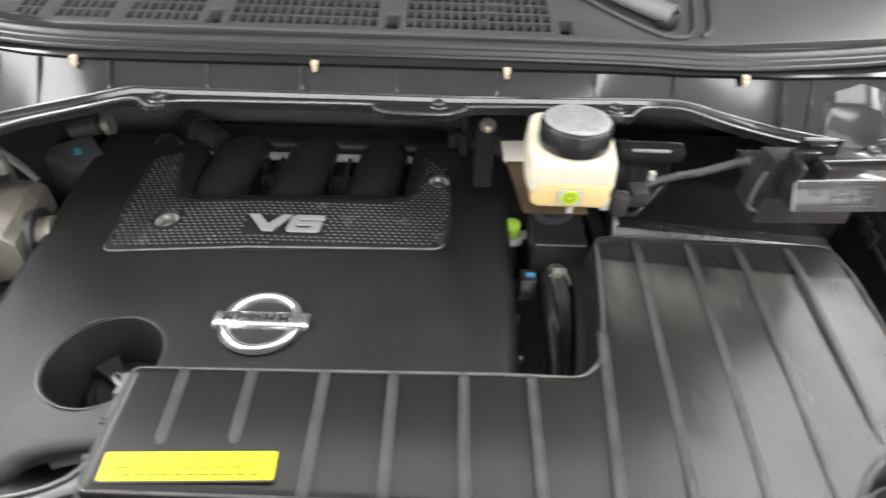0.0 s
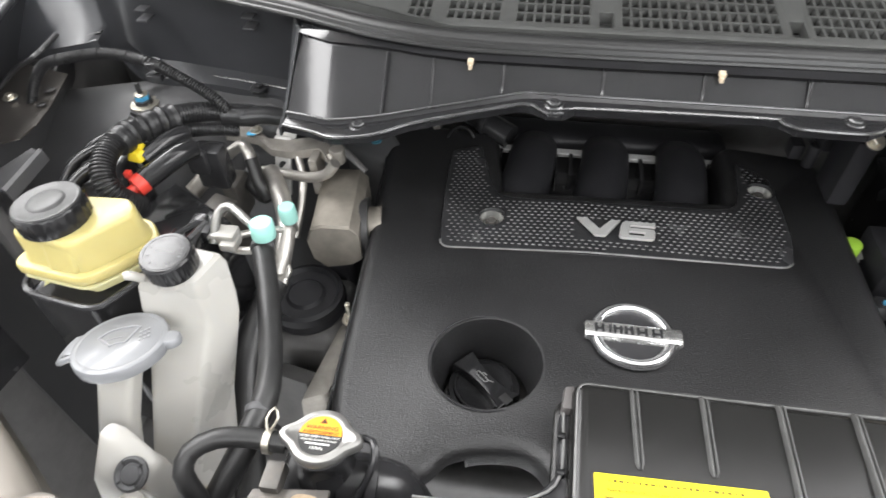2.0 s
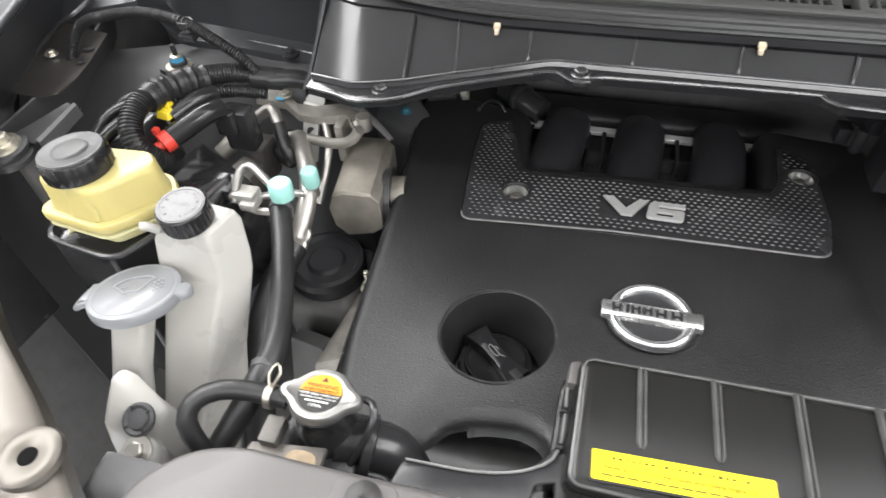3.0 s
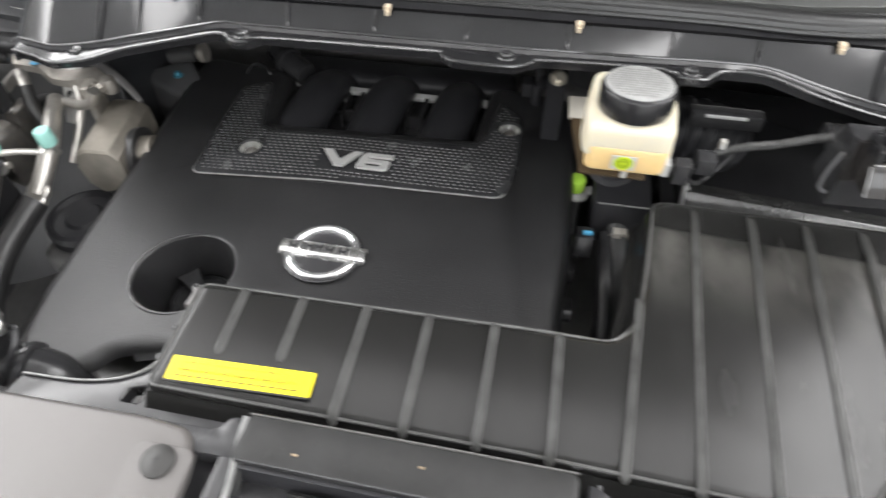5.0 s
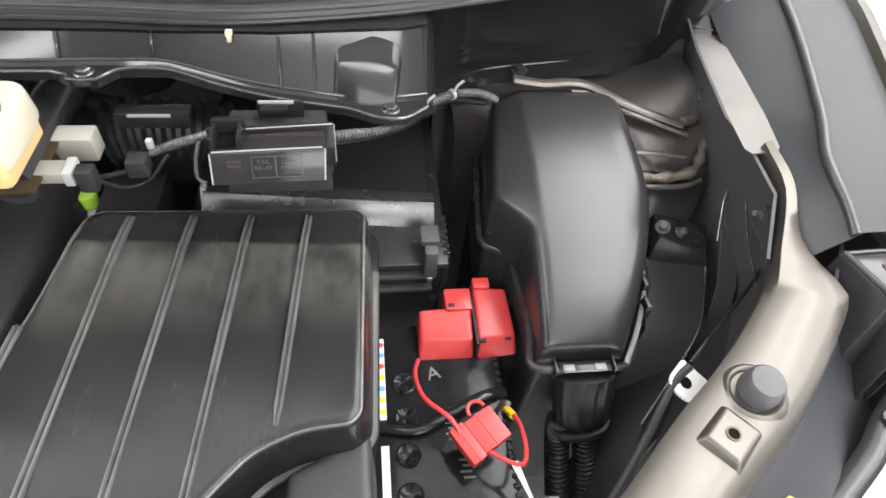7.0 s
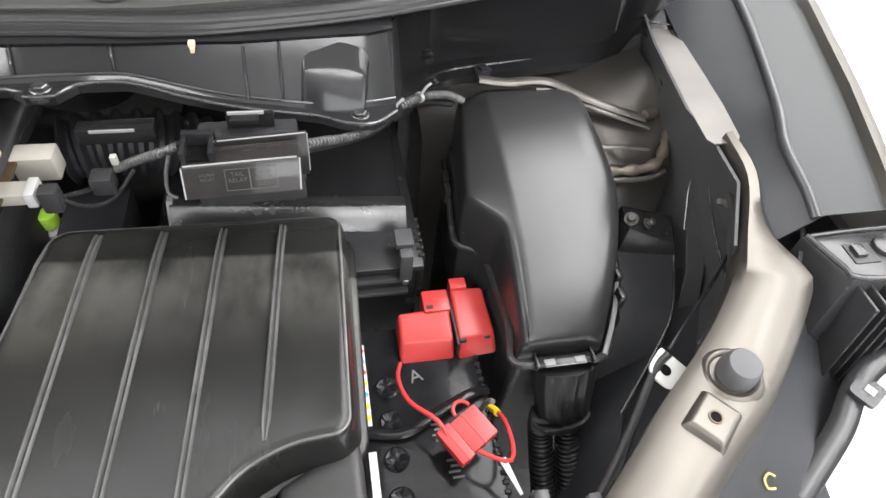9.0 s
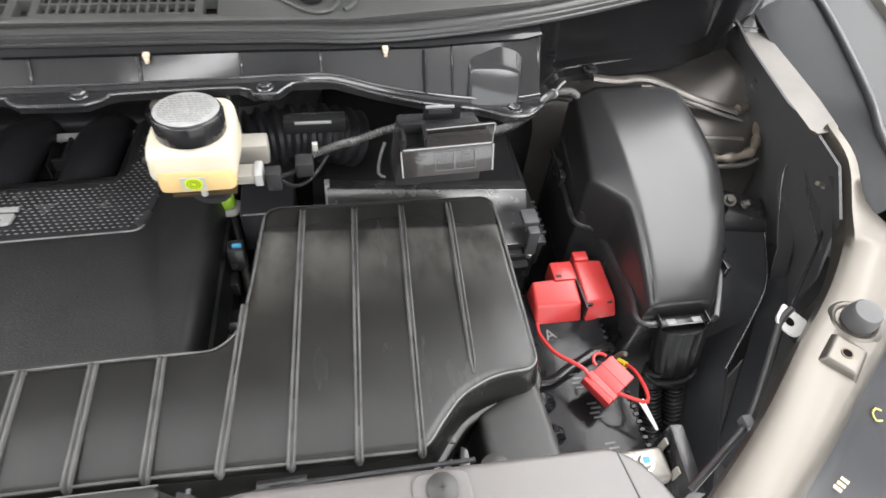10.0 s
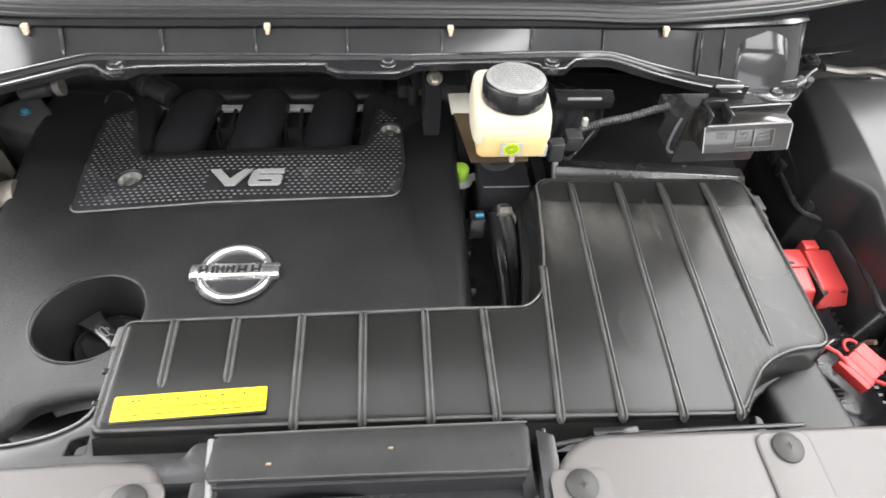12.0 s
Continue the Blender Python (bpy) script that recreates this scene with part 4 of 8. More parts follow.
def engine_cover():
    base = thing("engine_cover", -0.17, 0.55, 0.9, "grained black plastic engine cover with silver badges", "engine cover")
    out = rounded([(-0.412, 0.268, 0.03), (-0.372, 0.266, 0.02), (-0.352, 0.268, 0.02), (-0.336, 0.292, 0.02), (-0.298, 0.307, 0.04), (-0.258, 0.309, 0.03), (-0.232, 0.298, 0.015), (-0.215, 0.275, 0.02), (0.086, 0.270, 0.02), (0.104, 0.785, 0.02), (0.002, 0.80, 0.01), (-0.006, 0.664, 0.02),
                   (-0.322, 0.660, 0.02), (-0.343, 0.80, 0.01), (-0.482, 0.835, 0.02), (-0.452, 0.56, 0.2), (-0.432, 0.335, 0.03)], 0.02, 6)
    prof = [(0, 0), (0.005, -0.0003), (0.010, -0.0022), (0.0145, -0.006), (0.0175, -0.012), (0.0195, -0.022), (0.021, -0.045), (0.025, -0.047), (0.027, -0.10)]
    hole = circle(-0.300, 0.387, 0.057, 56)
    hprof = [(-0.004, 0), (-0.0015, 0.0008), (0.001, 0.0002), (0.002, -0.003), (0.006, -0.040), (0.010, -0.075)]
    skin = plate(out, prof, cover_z, [(hole, hprof)] + [(circle(sx, sy, 0.017, 28), [(0, 0), (0.001, -0.001), (0.004, -0.014)]) for sx, sy in SCREWS])
    # the front skirt is cut away over the arch
    gone = [f for f in skin.faces if -0.348 < f.calc_center_median().x < -0.222 and f.calc_center_median().y < 0.33 and f.calc_center_median().z < cover_z(-0.3, 0.3) - 0.018]
    bmesh.ops.delete(skin, geom=gone, context="FACES")
    part("cover", skin, GRAIN, base, sharp=50)
    # textured badge panel
    pn = rounded([(-0.374, 0.553, 0.012), (0.030, 0.563, 0.014), (0.042, 0.62, 0.02), (0.040, 0.735, 0.012), (0.004, 0.768, 0.01), (-0.004, 0.69, 0.01), (-0.012, 0.668, 0.02), (-0.030, 0.657, 0.015),
                  (-0.295, 0.652, 0.015), (-0.318, 0.662, 0.02), (-0.331, 0.70, 0.02), (-0.350, 0.775, 0.008), (-0.390, 0.76, 0.012), (-0.386, 0.66, 0.03)], 0.01, 5)
    panel = part("badge_panel", plate(pn, [(0, 0.003), (0.0006, 0.0029), (0.0012, 0.0024), (0.0016, 0.001), (0.003, -0.001)], cover_z, [(circle(sx, sy, 0.0168, 28), [(-0.0015, 0.003), (0, 0.0036), (0.0012, 0.0025), (0.0016, -0.002)]) for sx, sy in SCREWS]), BLACK, base, "raised black panel with rows of small domed dots")
    inside = offset(pn, -0.0055)

    def within(px, py):
        c = False
        for i in range(len(inside)):
            a, b = inside[i - 1], inside[i]
            if (a.y > py) != (b.y > py) and px < (b.x - a.x) * (py - a.y) / (b.y - a.y) + a.x:
                c = not c
        return c
    verts, faces = [], []
    row, y = 0, 0.557
    while y < 0.775:
        x = -0.392 + (0.00415 if row % 2 else 0)
        while x < 0.045:
            lettered = -0.217 < x < -0.114 and 0.581 < y < 0.619
            if within(x, y) and not lettered and all(math.hypot(x - sx, y - sy) > 0.0195 for sx, sy in SCREWS):
                z = cover_z(x, y) + 0.0027
                k = len(verts)
                for rr, zz in ((1.0, 0.0), (0.70, 0.0007)):
                    for i in range(8):
                        a = math.pi * i / 4
                        verts.append((x + 0.0026 * rr * math.cos(a), y + 0.00125 * rr * math.sin(a), z + zz))
                verts.append((x, y, z + 0.0011))
                for i in range(8):
                    j = (i + 1) % 8
                    faces += [(k + i, k + j, k + 8 + j, k + 8 + i), (k + 8 + i, k + 8 + j, k + 16)]
            x += 0.0083
        y += 0.0063
        row += 1
    me = bpy.data.meshes.new("raised_dots")
    me.from_pydata(verts, [], faces)
    for f in me.polygons:
        f.use_smooth = True
    me.materials.append(DASH)
    d = new("raised_dots", me)
    d.parent = panel
    tagged(d, "fine staggered rows of raised dots, glints in their colour", kind="stuff")
    rim = offset(pn, 0.0016)
    near = [i for i in range(len(rim)) if rim[i].y < 0.60]
    run = []
    for i, j in zip(near, near[1:]):
        n = max(1, int((rim[j] - rim[i]).length / 0.003))
        run += [rim[i].lerp(rim[j], k / n) for k in range(n)]
    edge = tube([(p.x, p.y, cover_z(p.x, p.y) + 0.0020) for p in run], 0.0011, 6)
    part("bright_edge", edge, EDGE, panel)
    slope = math.degrees(math.atan(-0.065))
    vq = pose(-0.166, 0.600, cover_z(-0.166, 0.6) + 0.0028, slope)
    vee = [(-0.0465, 0.0155), (-0.0345, 0.0155), (-0.0195, -0.0035), (-0.0045, 0.0155), (0.0065, 0.0155), (-0.0125, -0.0155), (-0.0245, -0.0155)]
    part("letter_v", moved(loft([[(x * f, y * f + 0, z) for x, y in vee] for z, f in ((0.0, 1.0), (0.0026, 1.0), (0.003, 0.985))]), vq), SATIN, panel, "raised satin silver letter V")
    six = rounded([(0.0035, -0.0155, 0.006), (0.0450, -0.0155, 0.006), (0.0475, 0.0035, 0.005), (0.0170, 0.0035, 0.0015), (0.0185, 0.0088, 0.002), (0.0480, 0.0088, 0.0005), (0.0480, 0.0155, 0.0005), (0.0085, 0.0155, 0.009)], 0.004, 5)
    eye = rounded([(0.0150, -0.0098), (0.0160, -0.0028), (0.0350, -0.0028), (0.0340, -0.0098)], 0.002, 3)
    part("digit_six", moved(plate(six, [(0, 0), (0.0002, -0.0003), (0.0003, -0.003)], lambda x, y: 0.003, [(eye[::-1], [(0, 0), (0.0002, -0.0003), (0.0003, -0.003)])]), vq), SATIN, panel, "raised satin silver digit 6")
    for sx, sy in SCREWS:
        z = cover_z(sx, sy)
        sc = part("screw", revolve([(0.0160, -0.013), (0.0160, -0.0008), (0.0150, -0.0012), (0.0135, -0.005), (0.0105, -0.0095), (0.0, -0.010)], pose(sx, sy, z), 32), DISH, base, "dished washer in the cover")
        part("screw_head", joined(revolve([(0.0068, -0.010), (0.0068, -0.004), (0.006, -0.003), (0.003, -0.0035)], pose(sx, sy, z), 6), revolve([(0.0088, -0.010), (0.0088, -0.0075)], pose(sx, sy, z), 20)), ALU, sc, "zinc hex screw")
    # round badge with a cross bar, as plain shapes
    ex, ey = -0.1555, 0.4365
    q = pose(ex, ey, cover_z(ex, ey) + 0.001, slope)
    ring = [(0.0370 + 0.0047 * math.cos(a), 0.0012 + 0.0046 * math.sin(a)) for a in [math.pi * k / 12 for k in range(13)]]
    badge = part("badge", moved(revolve([(0.0417, 0.0)] + ring + [(0.0323, 0.0)], Matrix.Identity(4), 64), q), BADGE, base, "chrome ring badge with a cross bar")
    part("badge_back", moved(revolve([(0.044, -0.001), (0.044, 0.0008), (0.0435, 0.001)], Matrix.Identity(4), 64), q), BLACK, badge)
    arch = [(-0.0112, 0.0), (-0.0110, 0.0032), (-0.0095, 0.0056), (-0.0055, 0.0068), (0.0, 0.0072), (0.0055, 0.0068), (0.0095, 0.0056), (0.0110, 0.0032), (0.0112, 0.0)]
    part("bar", moved(loft([[(x, y * f, z * f) for y, z in arch] for x, f in ((-0.0485, 0.9), (-0.0475, 1.0), (0.0475, 1.0), (0.0485, 0.9))]), q), BRUSHED, badge, "brushed chrome cross bar")
    for x, w in ((-0.034, 0.009), (-0.0235, 0.003), (-0.0155, 0.0085), (-0.0045, 0.0085), (0.0085, 0.010), (0.0235, 0.010)):
        for dx in ((-w / 2 + 0.0011, w / 2 - 0.0011) if w > 0.004 else (0.0,)):
            part("mark", moved(slab(pose(x + dx, 0, 0.0067), 0.0027, 0.0105, 0.0010), q), MARK, badge)
        if w > 0.004:
            part("mark", moved(slab(pose(x, 0.0012 * (1 if w < 0.0088 else -1), 0.0069), w * 0.7, 0.0026, 0.0009), q), MARK, badge)
    # moulded scuff and shelf at the cover's side
    part("side_step", tube([(-0.458, 0.33, cover_z(-0.43, 0.33) - 0.045), (-0.477, 0.55, cover_z(-0.45, 0.55) - 0.045), (-0.508, 0.83, cover_z(-0.48, 0.83) - 0.045)], 0.0028, 8), BLACK, base)
    part("edge_bead", tube([(-0.4485, 0.34, cover_z(-0.43, 0.34) - 0.0085), (-0.4675, 0.55, cover_z(-0.45, 0.55) - 0.0085), (-0.498, 0.82, cover_z(-0.48, 0.82) - 0.0085)], 0.0012, 8), BLACK, base)
    part("hole_bead", tube([(-0.300 + 0.0585 * math.cos(a), 0.387 + 0.0585 * math.sin(a), cover_z(-0.3, 0.387) + 0.0008 - 0.004 * math.sin(a)) for a in [2 * math.pi * k / 48 for k in range(49)]], 0.0011, 6), BLACK, base)


# dots paler than their panel: the colour stands in for glints
DASH = material("dot_glint_plastic", (0.115, 0.115, 0.116), 0.26, metal=0.0, var=0.3, scale=30, spec=0.8)
BRUSHED = material("brushed_chrome", (0.52, 0.52, 0.51), 0.27, metal=0.85, var=0.08, scale=60, bump=0.1, bump_scale=500)
MARK = material("engraved_dark_chrome", (0.028, 0.028, 0.03), 0.4, metal=0.2, var=0.05)


def oil_cap():
    base = thing("oil_filler_cap", -0.305, 0.392, 0.90, "black plastic oil filler cap with a grip bar", "oil cap")
    q = pose(-0.303, 0.394, 0.903, -4, 0, -42)
    part("cap", moved(joined(knurled(Matrix.Identity(4), 0.040, 0.018, 20, 0.0018, 0.004), revolve([(0.034, 0.017), (0.033, 0.0215), (0.031, 0.0225), (0.029, 0.0195), (0.0, 0.0190)], Matrix.Identity(4), 48)), q), GLOSS, base)
    # waisted grip: curved flanks, notched end
    n = 14
    rings = []
    for f, z in ((1.0, 0.016), (1.0, 0.030), (0.93, 0.0335), (0.86, 0.0340)):
        pts = []
        for i in range(n + 1):
            u = -1 + 2 * i / n
            pts.append((0.037 * u * (0.5 + 0.5 * f), -(0.0085 + 0.0065 * u * u) * f))
        for i in range(n, -1, -1):
            u = -1 + 2 * i / n
            pts.append((0.037 * u * (0.5 + 0.5 * f), (0.0085 + 0.0065 * u * u) * f))
        rings.append([(x, y, z) for x, y in pts])
    grip = part("grip", moved(loft(rings), q), GLOSS, base)
    # the notch is not cut: a dark block paints its shade
    part("grip_notch", moved(box(0.026, 0.0385, -0.005, 0.005, 0.026, 0.0352, 0.001), q), INK_AND_SHADE, grip)
    can = [(-0.012, 0.001), (-0.010, -0.003), (0.003, -0.003), (0.004, 0.001), (0.009, 0.004)]
    part("oil_can_mark", moved(joined(tube([(x, y, 0.0343) for x, y in can], 0.0006, 6), tube([(-0.012, 0.001, 0.0343), (-0.004, 0.0015, 0.0343), (0.004, 0.001, 0.0343)], 0.0006, 6), tube([(-0.007, 0.0015, 0.0343), (-0.006, 0.004, 0.0343), (-0.002, 0.004, 0.0343)], 0.0006, 6)), q), EDGE, base, "small embossed oil can mark")
    part("neck", revolve([(0.042, -0.05), (0.042, 0.0), (0.032, 0.0)], q, 32), DARK, base)


def intake_manifold():
    base = thing("intake_manifold", -0.17, 0.78, 0.85, "black moulded intake manifold with four curved runners", "intake manifold")
    for x in (-0.272, -0.167, -0.060):
        part("runner", tube([(x - 0.014, 0.652, 0.915), (x - 0.010, 0.70, 0.938), (x - 0.004, 0.755, 0.944), (x, 0.80, 0.938), (x + 0.002, 0.85, 0.905), (x + 0.003, 0.885, 0.83)], lambda t: 0.037 - 0.006 * t, 24, flat=0.74), RUNNER, base)
    for x0, x1 in ((-0.345, -0.300), (-0.247, -0.186), (-0.146, -0.082), (-0.040, 0.010)):
        x = (x0 + x1) / 2
        br = part("bracket", hull_box([(x0, 0.806), (x1, 0.806), (x1, 0.813), (x0, 0.813)], [(x0, 0.806), (x1, 0.806), (x1, 0.813), (x0, 0.813)], 0.925, [0.931, 0.931, 0.936, 0.936], 0.001), SATINB, base, "bright edge of a moulded web, reflection in its colour")
        part("web", joined(box(x - 0.003, x + 0.003, 0.755, 0.812, 0.90, 0.932, 0.001), box(x0 + 0.008, x0 + 0.011, 0.75, 0.812, 0.90, 0.930, 0.001), box(x1 - 0.011, x1 - 0.008, 0.75, 0.812, 0.90, 0.930, 0.001), box(x0 + 0.01, x1 - 0.01, 0.765, 0.771, 0.90, 0.925, 0.001)), BLACK, br)
        for xe, lean in ((x0, 0.006), (x1, -0.006)):
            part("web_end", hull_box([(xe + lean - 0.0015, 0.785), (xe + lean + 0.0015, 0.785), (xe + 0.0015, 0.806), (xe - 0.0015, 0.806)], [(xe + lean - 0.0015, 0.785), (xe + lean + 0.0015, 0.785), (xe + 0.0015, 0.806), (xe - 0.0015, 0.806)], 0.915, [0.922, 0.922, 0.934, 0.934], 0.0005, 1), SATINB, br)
    part("plenum", box(-0.36, 0.02, 0.84, 0.90, 0.80, 0.935, 0.02, 4), RUNNER, base)
    part("floor_web", box(-0.34, 0.0, 0.64, 0.86, 0.86, 0.905, 0.005), BLACK, base)
    part("end_port", joined(tube([(-0.372, 0.858, 0.955), (-0.345, 0.835, 0.955), (-0.310, 0.815, 0.948)], 0.019, 20), revolve([(0.0225, -0.006), (0.0235, -0.004), (0.0235, 0.004), (0.0225, 0.006)], basis((-0.346, 0.836, 0.955), (0.8, -0.55, 0), (0, 0, 1)) @ pose(0, 0, 0, 0, 90), 28)), BLACK, base, "collared end pipe")
    ring = []
    for k in range(25):
        a = 2 * math.pi * k / 24
        ring.append((-0.384 + 0.0205 * math.cos(a), 0.798 + 0.010 * math.sin(a), 0.945 + 0.0195 * math.sin(a)))
    part("wire_loop", tube(ring, 0.0026, 10), GLOSS, base, "black coated lifting loop")


# pale colour stands in for the reflection along the web edges
SATINB = material("highlit_black_edge", (0.42, 0.42, 0.415), 0.22, metal=0.3, var=0.3, scale=60)


def engine_block():
    base = thing("engine_block", -0.15, 0.55, 0.40, "dark oily engine block under its cover", "engine")
    part("block", box(-0.44, 0.07, 0.33, 0.84, 0.42, 0.86, 0.02, 3), DARK, base)
    part("rocker_cover", box(-0.42, 0.05, 0.30, 0.50, 0.70, 0.885, 0.02, 3), DARK, base)
    part("side_case", box(0.085, 0.115, 0.42, 0.60, 0.62, 0.90, 0.008, 3), BLACK, base, "slanted black side cover")
    part("gearbox", box(0.10, 0.45, 0.32, 0.75, 0.42, 0.74, 0.03, 3), DARK, base)


# ---- air intake ----
SCUFFGREY = material("scuffed_grey_plastic", (0.030, 0.030, 0.0295), 0.40, var=0.25, scale=9, bump=0.08, bump_scale=300, dust=0.2, dust_color=(0.09, 0.09, 0.087), wipe=0.15)


def duct_z(x, y):
    return 1.070 - 0.055 * max(0.0, x - 0.08) - 0.16 * max(0.0, y - 0.47)


def air_duct():
    base = thing("air_intake_duct", 0.1, 0.3, 0.95, "large ribbed black plastic air intake duct", "air duct")
    out = rounded([(-0.218, 0.224, 0.005), (0.322, 0.217, 0.012), (0.340, 0.240, 0.03), (0.362, 0.264, 0.03), (0.398, 0.281, 0.03), (0.441, 0.285, 0.012), (0.448, 0.518, 0.014), (0.193, 0.506, 0.014), (0.181, 0.392, 0.03),
                   (0.171, 0.343, 0.02), (0.150, 0.322, 0.02), (-0.216, 0.318, 0.005)], 0.012, 6)
    prof = [(-0.003, 0), (0.0, -0.0004), (0.003, -0.0016), (0.0055, -0.0036), (0.0072, -0.0065), (0.0085, -0.012), (0.0105, -0.026), (0.013, -0.044), (0.0165, -0.0455), (0.0185, -0.0462), (0.0190, -0.0475), (0.019, -0.054)]
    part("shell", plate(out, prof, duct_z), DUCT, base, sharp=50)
    ribs = [(-0.176, 0.318, -0.175, 0.250), (-0.122, 0.318, -0.122, 0.252), (-0.064, 0.320, -0.0645, 0.208), (-0.0085, 0.320, -0.009, 0.208), (0.0485, 0.320, 0.0475, 0.207), (0.104, 0.320, 0.103, 0.206),
            (0.172, 0.372, 0.158, 0.205), (0.229, 0.500, 0.213, 0.204), (0.286, 0.502, 0.268, 0.203), (0.340, 0.504, 0.321, 0.203), (0.396, 0.506, 0.380, 0.275)]
    for x0, y0, x1, y1 in ribs:
        y1 = y1 + 0.011 if y1 < 0.24 else y1 + 0.004
        path = []
        n = 14
        for i in range(n + 1):
            t = i / n
            x, y = x0 + (x1 - x0) * t, y0 + (y1 - y0) * t
            path.append((x, y, duct_z(x, y) + 0.0002))
        if y1 < 0.24:
            path += [(x1, y1 - 0.004, duct_z(x1, y1) - 0.0015), (x1, y1 - 0.007, duct_z(x1, y1) - 0.005)]
        path = [(x0, y0 + 0.0065, duct_z(x0, y0) - 0.010), (x0, y0 + 0.0045, duct_z(x0, y0) - 0.004)] + path
        rings = []
        for i, p in enumerate(path):
            k = 0.4 if i == len(path) - 1 else 1.0
            rings.append([(p[0] + dx * k, p[1], p[2] + dz * k) for dx, dz in ((-0.0041, -0.003), (-0.0038, 0.0002), (-0.0033, 0.0021), (-0.0025, 0.0030), (-0.0014, 0.0030), (-0.0007, 0.0020), (-0.0004, -0.0004), (0.0007, -0.0004), (0.0009, 0.0010), (0.0015, 0.0018), (0.0022, 0.0018), (0.0029, 0.0011), (0.0034, 0.0001), (0.0037, -0.003))])
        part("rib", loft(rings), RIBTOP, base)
    rim = [Vector((p.x, p.y)) for p in offset(out, 0.0040)]
    run = []
    for a, b in zip(rim, rim[1:] + rim[:1]):
        n = max(1, int((b - a).length / 0.006))
        run += [a.lerp(b, k / n) for k in range(n)]
    fb = [(-0.222, 0.2155, 0.2005, 0.1980, 0.1885), (-0.08, 0.2135, 0.1985, 0.1960, 0.1865), (0.10, 0.2110, 0.1960, 0.1935, 0.1840), (0.24, 0.2095, 0.1945, 0.1920, 0.1825), (0.330, 0.2090, 0.1940, 0.1915, 0.1820)]
    part("front_bevel", sheet([[(r[0], r[1 + k], duct_z(r[0], 0.22) + dz) for r in fb] for k, dz in enumerate((-0.0075, -0.0240, -0.0440, -0.0475))], 0.002), DUCT, base, sharp=30)
    # rim bead whose pale colour stands in for the edge highlight
    part("highlight_edge", tube([(p.x, p.y, duct_z(p.x, p.y) - 0.0031) for p in run + run[:1]], 0.0016, 8), RIBTOP, base, "edge coloured lighter for its highlight")
    part("end_tab", hull_box([(-0.2325, 0.300), (-0.222, 0.300), (-0.222, 0.326), (-0.2305, 0.324)], [(-0.2315, 0.302), (-0.222, 0.302), (-0.222, 0.324), (-0.2295, 0.322)], 1.050, 1.060, 0.002), GREY, base, "pale grey tab at the duct's end")
    for y in (0.245, 0.275):
        part("end_clip", joined(box(-0.232, -0.226, y, y + 0.014, 1.030, 1.052, 0.0015), box(-0.234, -0.228, y + 0.003, y + 0.008, 1.046, 1.056, 0.001)), GLOSS, base)
    # rear face panel and lower resonator
    part("lower_shell", plate(rounded([(-0.212, 0.222), (0.33, 0.214), (0.36, 0.27), (0.436, 0.29), (0.439, 0.512), (0.20, 0.498), (0.188, 0.345), (0.15, 0.312), (-0.208, 0.310)], 0.015, 4), [(0, 0), (0.001, -0.002), (0.004, -0.05), (0.006, -0.12)], lambda x, y: duct_z(x, y) - 0.054), DUCT, base)
    part("resonator", hull_box([(0.376, 0.135), (0.462, 0.138), (0.458, 0.296), (0.376, 0.262)], [(0.384, 0.150), (0.455, 0.154), (0.452, 0.292), (0.384, 0.258)], 0.85, [1.022, 1.022, 1.012, 1.012], 0.010, 4), SCUFFGREY, base, "scuffed dark grey lower duct")
    part("seam", tube([(0.340, 0.222, 1.007), (0.356, 0.250, 1.006), (0.372, 0.266, 1.004), (0.402, 0.283, 1.0), (0.455, 0.290, 0.998)], 0.004, 8), BLACK, base)
    for x, y in ((0.372, 0.262), (0.352, 0.238), (0.40, 0.278)):
        part("clip", box(x - 0.006, x + 0.006, y - 0.006, y + 0.004, 0.996, 1.012, 0.0015), BLACK, base)
    part("front_lip", tube([(-0.225, 0.203, 1.015), (-0.1, 0.199, 1.017), (0.1, 0.193, 1.016), (0.34, 0.190, 1.005)], 0.0035, 8), BLACK, base)
    # yellow caution label
    q = basis((-0.148, 0.238, duct_z(0, 0.25) + 0.0004), (0.122, 0.004, 0), (0, 1, 0))
    # black slab, set off left and down, paints the label's border shadow
    part("label_shadow", slab(q @ pose(-0.0006, -0.0008, -0.0003), 0.1225, 0.0230, 0.0006, 0.0015), INK_AND_SHADE, base, "dark strip painted as the label's border shadow")
    lab = part("warning_label", slab(q, 0.121, 0.0215, 0.0007, 0.0015), YELLOW, base, "bright yellow caution label with dark text")
    part("text", letters("Never pull out Oil Level Gauge when idling Engine Oil", 0.0042, 0.0003, q @ pose(-0.002, -0.001, 0.0009), 1.08), DIMINK, lab)
    for i, w in enumerate((0.0, 0.10)):
        if w:
            for k in range(12):
                part("bar", slab(q @ pose(-0.05 + k * 0.0088, -0.0066, 0.0007), 0.0075, 0.0011, 0.0003), DIMINK, lab)
    for k in range(22):
        part("bar", slab(q @ pose(-0.050 + k * 0.0044, 0.0058, 0.0007), 0.0014 + 0.0018 * ((k * 7) % 5) / 4, 0.0010 + 0.0010 * ((k * 3) % 4) / 3, 0.0003), DIMINK, lab)


